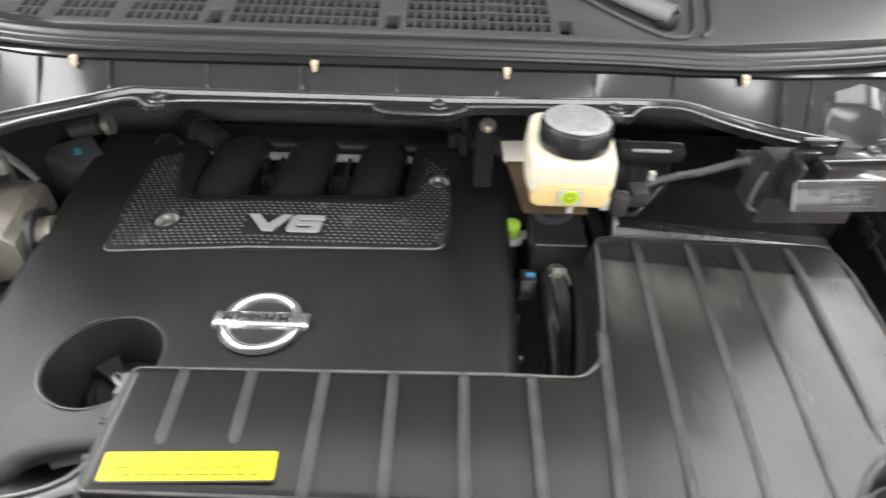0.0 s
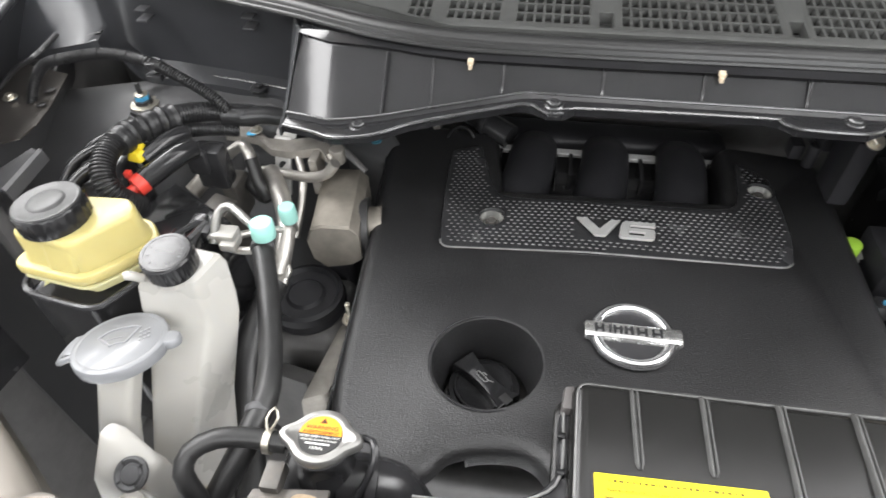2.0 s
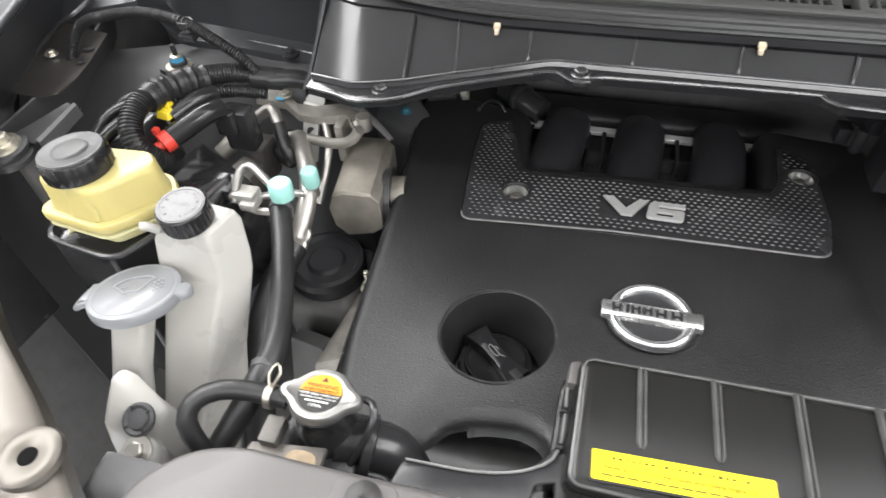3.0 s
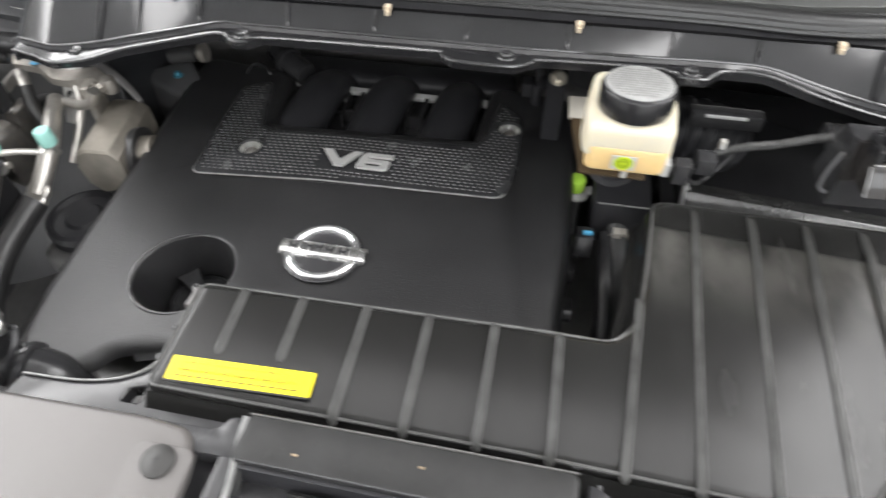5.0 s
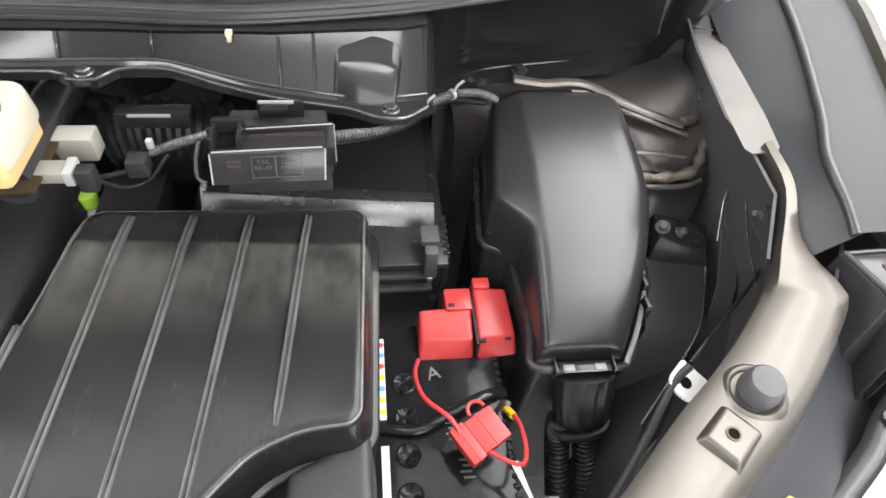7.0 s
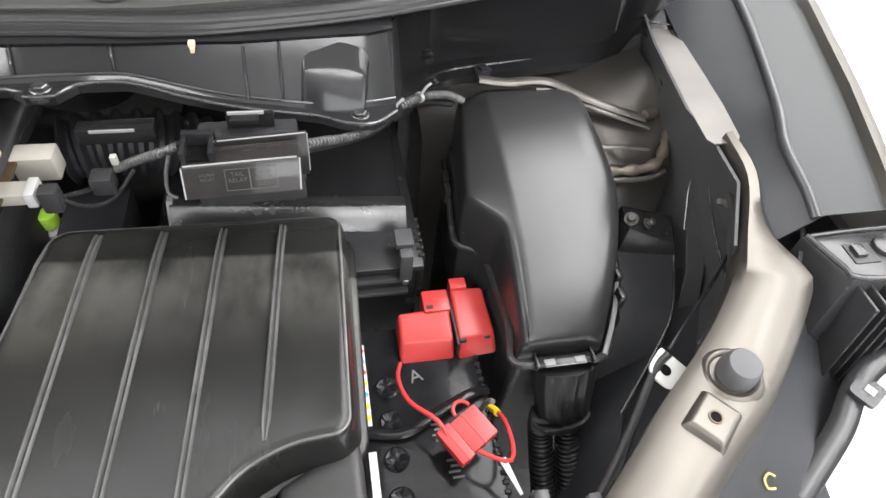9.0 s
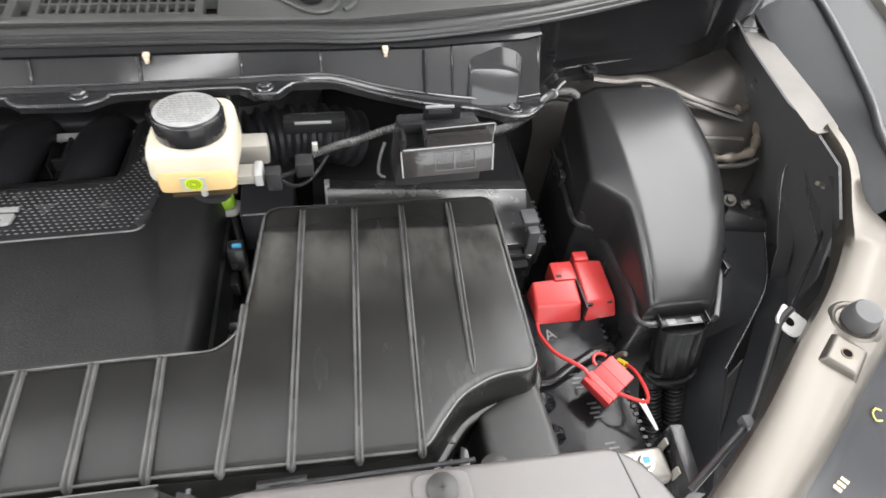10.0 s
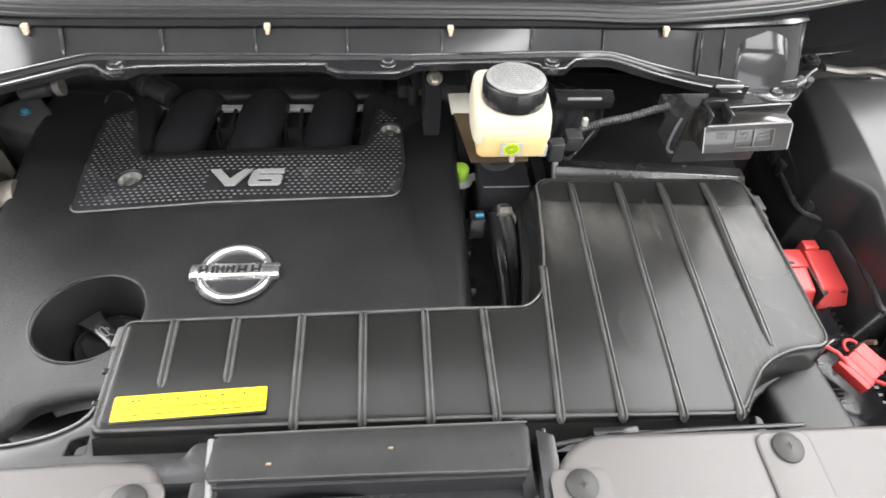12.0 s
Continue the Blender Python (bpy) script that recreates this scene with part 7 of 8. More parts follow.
def refrigerant_lines():
    base = thing("refrigerant_lines", -0.57, 0.5, 0.9, "aluminium refrigerant lines with mint green service caps", "refrigerant line")
    part("upper_line", tube([(-0.715, 0.605, 0.98), (-0.690, 0.630, 1.0), (-0.666, 0.640, 1.02), (-0.650, 0.641, 1.03), (-0.638, 0.630, 1.03), (-0.630, 0.618, 1.02)], 0.0075, 12), ALU, base)
    part("sleeve", tube([(-0.718, 0.600, 0.977), (-0.700, 0.621, 0.992)], 0.0115, 12), CAST, base)
    part("rubber_section", tube([(-0.632, 0.622, 1.024), (-0.620, 0.604, 1.0), (-0.612, 0.598, 0.985), (-0.625, 0.610, 0.972), (-0.655, 0.636, 0.97), (-0.661, 0.655, 0.972), (-0.640, 0.655, 0.978)], 0.0085, 12), HOSE, base)
    part("cross_line", tube([(-0.640, 0.655, 0.978), (-0.60, 0.640, 0.988), (-0.555, 0.618, 1.005), (-0.528, 0.610, 1.02), (-0.513, 0.608, 1.04)], 0.0068, 12), ALU, base)
    part("down_line", tube([(-0.583, 0.655, 1.01), (-0.572, 0.632, 0.99), (-0.570, 0.600, 0.965), (-0.572, 0.57, 0.94)], 0.0052, 10), ALU, base)
    part("thick_line", tube([(-0.622, 0.645, 0.985), (-0.590, 0.595, 0.995), (-0.566, 0.549, 0.992), (-0.561, 0.514, 0.975), (-0.564, 0.492, 0.958)], 0.0115, 16), ALU, base)
    for k, (x, y, z) in enumerate(((-0.5635, 0.4945, 0.960), (-0.566, 0.484, 0.953))):
        part("crimp_ring", revolve([(0.0135, -0.005), (0.0155, -0.003), (0.0155, 0.003), (0.0135, 0.005)], basis((x, y, z), (0, 0.55, -0.85), (1, 0, 0)) @ pose(0, 0, 0, 0, 90), 24), ALU, base)
    part("lower_hose", tube([(-0.566, 0.482, 0.952), (-0.570, 0.455, 0.945), (-0.572, 0.416, 0.935), (-0.566, 0.368, 0.92), (-0.548, 0.312, 0.89), (-0.54, 0.26, 0.83)], 0.0165, 16), HOSE, base)
    part("white_loop", tube([(-0.610, 0.462, 1.035), (-0.609, 0.474, 1.048), (-0.606, 0.485, 1.060), (-0.595, 0.490, 1.066), (-0.573, 0.476, 1.066), (-0.551, 0.462, 1.058), (-0.545, 0.456, 1.045)], 0.0048, 12), ALU2, base)
    part("second_loop", tube([(-0.545, 0.470, 1.03), (-0.566, 0.463, 1.028), (-0.590, 0.462, 1.028), (-0.600, 0.474, 1.028), (-0.597, 0.490, 1.02), (-0.575, 0.512, 1.01), (-0.562, 0.525, 1.0)], 0.0045, 10), ALU, base)
    part("saddle_clip", joined(box(-0.617, -0.585, 0.462, 0.482, 1.032, 1.046, 0.003), box(-0.600, -0.582, 0.455, 0.475, 1.030, 1.040, 0.002)), WHITEP, base, "white plastic saddle clip")
    part("stem", joined(revolve([(0.0085, 0), (0.0085, 0.012), (0.006, 0.014), (0.006, 0.03)], pose(-0.545, 0.455, 1.032, -4), 20)), ALU2, base)
    part("service_cap", revolve([(0.0125, 0), (0.0128, 0.004), (0.0125, 0.017), (0.011, 0.019), (0.0, 0.0192)], pose(-0.543, 0.457, 1.060, -4), 28), MINT, base, "mint green service cap")
    part("small_stem", revolve([(0.0075, -0.015), (0.0075, 0.005)], pose(-0.558, 0.543, 0.998), 20), ALU2, base)
    part("service_cap", revolve([(0.0105, 0), (0.0108, 0.004), (0.0105, 0.020), (0.009, 0.022), (0.0, 0.0222)], pose(-0.558, 0.543, 1.0), 28), MINT, base, "small mint green service cap")


def bracket_bar():
    base = thing("line_bracket", -0.6, 0.66, 0.95, "bent cast alloy bracket with bolt heads", "bracket")
    rows = [[(-0.705, 0.697, 1.022), (-0.651, 0.689, 1.026), (-0.630, 0.676, 1.018), (-0.600, 0.672, 1.020), (-0.560, 0.678, 1.026), (-0.540, 0.668, 1.020)], [(-0.690, 0.674, 1.020), (-0.640, 0.665, 1.024), (-0.618, 0.654, 1.016), (-0.592, 0.650, 1.018), (-0.552, 0.655, 1.024), (-0.538, 0.648, 1.018)],
            [(-0.690, 0.672, 1.012), (-0.640, 0.662, 1.016), (-0.618, 0.651, 1.008), (-0.592, 0.648, 1.008), (-0.552, 0.652, 1.012), (-0.538, 0.645, 1.008)]]
    part("bar", sheet(rows, 0.004), CAST, base)
    part("leg", box(-0.560, -0.548, 0.630, 0.660, 0.965, 1.022, 0.003), CAST, base)
    part("bolt", hexbolt(pose(-0.647, 0.680, 1.026), 0.006, 0.005, 0.009), ZINC, base)
    part("blue_mark", slab(pose(-0.650, 0.672, 1.0265), 0.012, 0.010, 0.0006, 0.003), BLUE, base)
    part("side_bolt", joined(hexbolt(pose(-0.536, 0.640, 1.018, 0, 70, 30), 0.007, 0.007, 0.011), cyl(-0.525, 0.650, 1.008, 1.030, 0.010, 0.002)), CAST, base)
    part("white_plate", joined(hull_box([(-0.622, 0.640), (-0.600, 0.636), (-0.598, 0.642), (-0.620, 0.646)], [(-0.628, 0.688), (-0.602, 0.684), (-0.602, 0.690), (-0.626, 0.694)], 0.95, 1.012, 0.002), revolve([(0.014, 0), (0.014, 0.003)], pose(-0.612, 0.697, 1.012, 60), 24)), WHITEMETAL, base, "pale plate with a round hole")
    part("plate_hole", revolve([(0.006, 0), (0.006, 0.002)], pose(-0.612, 0.665, 0.982, 60), 20), INK_AND_SHADE, base)


def engine_mount():
    base = thing("engine_mount", -0.52, 0.59, 0.85, "weathered cast alloy engine mount block", "engine mount")
    face = [(-0.505, 0.922), (-0.540, 0.912), (-0.556, 0.926), (-0.560, 0.955), (-0.552, 0.976), (-0.538, 0.984), (-0.500, 0.986), (-0.490, 0.975), (-0.490, 0.935)]
    rings = [[(x + dx, y, z - dz) for x, z in face] for y, dx, dz in ((0.553, 0.012, 0.004), (0.556, 0.011, 0.001), (0.600, 0.006, 0.0), (0.660, -0.002, -0.001), (0.666, -0.003, 0.002))]
    part("block", loft(rings), DULLALLOY, base, sharp=30)
    part("core", tube([(-0.492, 0.600, 0.945), (-0.462, 0.606, 0.945)], 0.024, 24), DULLALLOY, base)
    part("rubber", tube([(-0.500, 0.598, 0.940), (-0.478, 0.602, 0.940)], 0.040, 24), RUBBER, base)
    part("lower_stem", box(-0.545, -0.500, 0.57, 0.65, 0.70, 0.925, 0.01, 3), RUNNER, base)
    part("arm", tube([(-0.645, 0.715, 1.035), (-0.600, 0.705, 1.028), (-0.560, 0.690, 1.018), (-0.520, 0.672, 1.005), (-0.492, 0.655, 0.992)], lambda t: 0.013 - 0.009 * t, 14, flat=0.6), DARK, base, "tapering pressed steel ridge")
    stay = part("stay", hull_box([(-0.600, 0.770), (-0.490, 0.735), (-0.452, 0.762), (-0.500, 0.825)], [(-0.585, 0.775), (-0.492, 0.741), (-0.460, 0.764), (-0.505, 0.815)], 0.80, [0.948, 0.938, 0.946, 0.962], 0.010, 4), APRON, base, "dark pressed steel stay")
    part("small_stud", joined(hexbolt(pose(-0.511, 0.777, 0.950), 0.005, 0.006, 0.008)), DULLBLUE, stay, "dull blue painted stud")


def steering_pump():
    base = thing("steering_pump", -0.55, 0.52, 0.7, "black round pump with grooved pulley", "pump")
    part("pulley", revolve([(0.050, 0), (0.052, 0.006), (0.047, 0.012), (0.052, 0.018), (0.050, 0.028), (0.044, 0.030), (0.040, 0.024), (0.026, 0.024), (0.022, 0.028), (0.0, 0.028)], pose(-0.552, 0.520, 0.862, 0), 40), RUNNER, base)
    part("body", box(-0.60, -0.50, 0.46, 0.58, 0.66, 0.865, 0.02, 3), DARK, base)
    part("stud", joined(cyl(-0.487, 0.498, 0.86, 0.905, 0.0035, 0.001), hexbolt(pose(-0.487, 0.498, 0.872), 0.008, 0.010, 0.011)), ZINC, base)
    part("bracket", hull_box([(-0.525, 0.37), (-0.485, 0.39), (-0.470, 0.50), (-0.505, 0.51)], [(-0.520, 0.38), (-0.488, 0.395), (-0.475, 0.49), (-0.502, 0.50)], 0.78, 0.862, 0.008), CAST, base)
    part("fin", hull_box([(-0.60, 0.42), (-0.52, 0.40), (-0.51, 0.44), (-0.59, 0.46)], [(-0.58, 0.43), (-0.53, 0.42), (-0.52, 0.44), (-0.57, 0.45)], 0.70, 0.83, 0.006), DARK, base)


def wiring_harness():
    base = thing("wiring_harness", -0.71, 0.58, 1.02, "thick corrugated black wiring harness with taped branches", "wiring harness")
    part("upper_conduit", tube([(-0.922, 0.625, 1.07), (-0.914, 0.645, 1.10), (-0.897, 0.657, 1.12), (-0.864, 0.660, 1.13), (-0.803, 0.660, 1.14), (-0.740, 0.646, 1.14), (-0.697, 0.638, 1.125), (-0.663, 0.634, 1.105), (-0.647, 0.630, 1.09)], 0.0064, 14, ridge=0.0008, pitch=0.0030), CORR, base)
    part("main_conduit", tube([(-0.640, 0.646, 1.075), (-0.677, 0.632, 1.085), (-0.706, 0.603, 1.095), (-0.722, 0.570, 1.104), (-0.731, 0.540, 1.108), (-0.733, 0.514, 1.107), (-0.730, 0.492, 1.099), (-0.722, 0.480, 1.084), (-0.712, 0.483, 1.066), (-0.706, 0.492, 1.05)], 0.0120, 20, ridge=0.0010, pitch=0.0036), CORR, base)
    part("side_conduit", tube([(-0.640, 0.630, 1.062), (-0.674, 0.617, 1.070), (-0.698, 0.594, 1.080), (-0.712, 0.575, 1.086), (-0.722, 0.555, 1.09)], 0.0080, 16, ridge=0.0009, pitch=0.0034), CORR, base)
    part("tape", tube([(-0.704, 0.604, 1.092), (-0.718, 0.578, 1.100), (-0.728, 0.552, 1.104), (-0.731, 0.530, 1.106)], lambda t: 0.0162 + 0.0012 * math.sin(t * 37) + 0.0009 * math.sin(t * 61), 18, step=0.002), CORR, base, "wound tape wrap at the branch")
    part("tape", tube([(-0.628, 0.652, 1.070), (-0.645, 0.640, 1.078), (-0.660, 0.634, 1.082)], 0.0142, 14), CORR, base, "black tape wrap")
    part("tape_tail", tube([(-0.722, 0.570, 1.112), (-0.724, 0.566, 1.120), (-0.722, 0.560, 1.128)], lambda t: 0.003 * (1 - 0.6 * t), 8), CORR, base)
    part("thin_cable", tube([(-0.975, 0.55, 1.02), (-0.988, 0.585, 1.05), (-0.975, 0.625, 1.08), (-0.944, 0.652, 1.11), (-0.907, 0.660, 1.13), (-0.897, 0.700, 1.14)], 0.0035, 8), CORR, base)
    part("cable", tube([(-0.742, 0.52, 1.095), (-0.770, 0.490, 1.08), (-0.782, 0.46, 1.06), (-0.775, 0.43, 1.03)], 0.008, 12), GLOSS, base)
    part("cable", tube([(-0.748, 0.545, 1.098), (-0.785, 0.515, 1.085), (-0.80, 0.48, 1.05)], 0.006, 12), GLOSS, base)
    part("cable", tube([(-0.735, 0.56, 1.100), (-0.765, 0.545, 1.098), (-0.79, 0.525, 1.078), (-0.80, 0.50, 1.05)], 0.0045, 10), GLOSS, base)
    part("cable_loop", tube([(-0.757, 0.463, 1.064), (-0.764, 0.455, 1.072), (-0.760, 0.447, 1.070), (-0.752, 0.452, 1.062)], 0.0016, 8), GREYLABEL, base)
    part("band_clip", joined(revolve([(0.0095, -0.004), (0.0095, 0.004)], basis((-0.735, 0.645, 1.139), (0.3, 1, 0), (0, 0, 1)) @ pose(0, 0, 0, 90), 20), box(-0.745, -0.725, 0.635, 0.66, 1.120, 1.128, 0.002)), BLACK, base)
    part("cable", tube([(-0.640, 0.640, 1.075), (-0.61, 0.655, 1.07), (-0.585, 0.67, 1.055), (-0.58, 0.70, 1.03)], 0.012, 12), CORR, base)


def connectors():
    base = thing("connector_block", -0.69, 0.53, 0.95, "black connector tray with red and yellow plugs", "connector")
    part("tray", joined(hull_box([(-0.745, 0.43), (-0.63, 0.40), (-0.60, 0.50), (-0.70, 0.56)], [(-0.742, 0.435), (-0.632, 0.405), (-0.604, 0.498), (-0.70, 0.555)], 0.90, 1.035, 0.005), box(-0.652, -0.618, 0.44, 0.468, 1.035, 1.05, 0.003)), GLOSS, base)
    part("tray_lever", joined(tube([(-0.668, 0.405, 1.062), (-0.645, 0.44, 1.057), (-0.625, 0.478, 1.052)], 0.0035, 8), box(-0.640, -0.612, 0.462, 0.492, 1.034, 1.050, 0.003), box(-0.632, -0.620, 0.474, 0.486, 1.048, 1.056, 0.002)), BLACK, base)
    part("red_plug", joined(tube([(-0.709, 0.502, 1.069), (-0.703, 0.512, 1.071)], 0.0122, 22), tube([(-0.716, 0.492, 1.066), (-0.708, 0.503, 1.069)], 0.0062, 14)), ORANGERED, base, "bright red plug")
    part("black_barrel", tube([(-0.704, 0.512, 1.071), (-0.680, 0.552, 1.078), (-0.672, 0.572, 1.074)], 0.0128, 20), GLOSS, base)
    part("red_tab", box(-0.726, -0.719, 0.512, 0.519, 1.072, 1.080, 0.001), ORANGERED, base)
    part("yellow_plug", joined(hull_box([(-0.727, 0.528), (-0.708, 0.525), (-0.706, 0.541), (-0.724, 0.544)], [(-0.724, 0.531), (-0.711, 0.529), (-0.709, 0.539), (-0.721, 0.541)], 1.084, 1.094, 0.002), box(-0.722, -0.712, 0.538, 0.548, 1.086, 1.097, 0.002)), YTAPE, base, "yellow locking plug")
    part("yellow_barrel", tube([(-0.714, 0.536, 1.080), (-0.698, 0.572, 1.084), (-0.688, 0.592, 1.080)], 0.0120, 18), GLOSS, base)
    part("plug_body", joined(box(-0.690, -0.652, 0.585, 0.612, 1.00, 1.058, 0.005), box(-0.690, -0.665, 0.575, 0.59, 1.03, 1.062, 0.004)), BLACK, base)
    part("sensor_block", joined(hull_box([(-0.705, 0.56), (-0.652, 0.545), (-0.645, 0.60), (-0.69, 0.615)], [(-0.70, 0.565), (-0.66, 0.552), (-0.652, 0.595), (-0.69, 0.608)], 0.90, 0.975, 0.006), box(-0.675, -0.655, 0.60, 0.64, 0.93, 0.99, 0.005)), CAST2, base, "grey alloy valve block")
    part("pale_cap", hull_box([(-0.80, 0.570), (-0.752, 0.550), (-0.738, 0.60), (-0.785, 0.622)], [(-0.793, 0.578), (-0.760, 0.563), (-0.748, 0.597), (-0.78, 0.612)], 1.02, 1.078, 0.010, 3), GREYLABEL, base, "pale plastic cap behind the harness")
    part("dark_cover", hull_box([(-0.79, 0.48), (-0.735, 0.50), (-0.735, 0.565), (-0.79, 0.565)], [(-0.782, 0.488), (-0.742, 0.508), (-0.742, 0.56), (-0.778, 0.56)], 1.00, 1.072, 0.010, 3), BLACK, base)


def left_studs():
    base = thing("strut_stud", -0.81, 0.70, 1.0, "strut stud with blue paint mark and rubber washer", "stud")
    part("stack", revolve([(0.022, 0), (0.022, 0.008), (0.018, 0.010), (0.021, 0.014), (0.021, 0.018), (0.012, 0.022), (0.012, 0.03)], pose(-0.814, 0.700, 1.02), 32), RUBBER, base)
    part("washer", revolve([(0.019, 0), (0.019, 0.003), (0.011, 0.004)], pose(-0.814, 0.700, 1.040), 32), ZINC, base)
    part("nut", joined(hexbolt(pose(-0.814, 0.700, 1.044), 0.0095, 0.014, 0.012)), ZINC, base)
    part("blue_mark", revolve([(0.0098, 0.004), (0.0098, 0.012)], pose(-0.814, 0.700, 1.044), 6), BLUE, base)
    part("threads", cyl(-0.814, 0.700, 1.055, 1.074, 0.0035, 0.001), INK_AND_SHADE, base)
    part("plate", hull_box([(-0.85, 0.66), (-0.76, 0.65), (-0.75, 0.72), (-0.85, 0.74)], [(-0.85, 0.66), (-0.76, 0.65), (-0.75, 0.72), (-0.85, 0.74)], 1.0, 1.022, 0.004), DARK, base)
    part("small_bolt", hexbolt(pose(-0.795, 0.67, 1.022), 0.005, 0.012, 0.008), ZINC, base)
    b3 = thing("strut_bush", -0.93, 0.69, 0.97, "rusty brown steel bush on the inner wing", "bush")
    part("shell", tube([(-0.965, 0.684, 0.985), (-0.93, 0.690, 0.985), (-0.895, 0.696, 0.985)], 0.019, 24), RUSTY, b3)
    part("ring", revolve([(0.020, 0), (0.024, 0.002), (0.024, 0.006), (0.017, 0.007), (0.016, 0.002)], basis((-0.968, 0.683, 0.985), (1, 0.17, 0), (0, 0, 1)) @ pose(0, 0, 0, 0, 90), 28), RUSTY, b3)
    b2 = thing("bush_bracket", -0.86, 0.48, 1.0, "black steel bracket with a rubber bush and bolt", "bracket")
    part("bush", revolve([(0.026, 0), (0.026, 0.006), (0.022, 0.008), (0.024, 0.012), (0.024, 0.016), (0.018, 0.018)], pose(-0.872, 0.452, 1.065, 6), 32), RUBBER, b2)
    part("washer", revolve([(0.019, 0.018), (0.018, 0.021), (0.010, 0.022)], pose(-0.872, 0.452, 1.065, 6), 32), ZINC, b2)
    part("bolt", hexbolt(pose(-0.872, 0.452, 1.087, 6), 0.0085, 0.009, 0.012), ZINC, b2)
    part("blue_mark", slab(pose(-0.872, 0.452, 1.0965, 6), 0.009, 0.008, 0.0005, 0.002), BLUE, b2)
    part("plate", sheet([[(-0.885, 0.470, 1.078), (-0.852, 0.536, 1.085)], [(-0.846, 0.464, 1.080), (-0.842, 0.532, 1.085)], [(-0.838, 0.463, 1.086), (-0.837, 0.531, 1.090)], [(-0.833, 0.462, 1.084), (-0.833, 0.530, 1.088)], [(-0.831, 0.462, 1.070), (-0.831, 0.530, 1.074)]], 0.002), APRON, b2)
    part("leg", box(-0.885, -0.870, 0.455, 0.475, 0.9, 1.066, 0.004), DARK, b2)


# ---- front edge: radiator top covers, inlet, latch ----
def shroud(side):
    base = thing("radiator_top_cover", side * 0.3, 0.15, 1.0, "smooth grey plastic radiator top cover with push clips", "radiator cover", group="radiator top covers")
    if side > 0:
        pts = [(0.146, 0.06), (0.52, 0.06), (0.516, 0.130, 0.02), (0.500, 0.160, 0.03), (0.478, 0.179, 0.015), (0.172, 0.183, 0.02), (0.148, 0.168, 0.02)]
        clips = ((0.328, 0.1685), (0.156, 0.149))
    else:
        pts = [(-0.53, 0.06), (-0.152, 0.06), (-0.158, 0.160, 0.012), (-0.163, 0.180, 0.016), (-0.200, 0.1835, 0.01), (-0.31, 0.1825), (-0.40, 0.182), (-0.455, 0.183, 0.02), (-0.488, 0.175, 0.02), (-0.515, 0.150, 0.03)]
        clips = ((-0.352, 0.171), (-0.172, 0.157))

    def zf(x, y):
        return 1.085 - 0.02 * max(0.0, abs(x) - 0.44) / 0.1
    part("cover", plate(rounded(pts, 0.012, 6), [(0, 0), (0.002, -0.0003), (0.004, -0.0015), (0.0055, -0.004), (0.006, -0.014)], zf), GREY, base)
    for x, y in clips:
        pad = part("clip_pad", plate(rounded([(x - 0.021, y - 0.045), (x + 0.021, y - 0.045), (x + 0.021, y + 0.012), (x - 0.021, y + 0.012)], 0.008, 4), [(0, 0.0003), (0.0008, 0.0002), (0.0018, -0.0006)], zf), GREY, base)
        pc = part("push_clip", revolve([(0.0125, 0.001), (0.0122, 0.0028), (0.0085, 0.0046), (0.0, 0.0052)], pose(x, y, zf(x, y)), 32), CLIPDARK, pad, "dark round push clip with a cross slot")
        part("slot", joined(slab(pose(x, y, zf(x, y) + 0.0051), 0.006, 0.0012, 0.0005), slab(pose(x, y, zf(x, y) + 0.0051, 0, 0, 90), 0.006, 0.0012, 0.0005)), INK_AND_SHADE, pc)
    part("crease", tube([(side * 0.478 if side > 0 else -0.47, 0.179, zf(0.478, 0.1) + 0.0002), (side * 0.486 if side > 0 else -0.46, 0.12, zf(0.486, 0.1) + 0.0002), (side * 0.49 if side > 0 else -0.455, 0.07, zf(0.49, 0.1))], 0.0008, 6), CLIPDARK, base)


CLIPDARK = material("dark_clip_plastic", (0.035, 0.034, 0.033), 0.45, var=0.1, scale=60, bump=0.1)


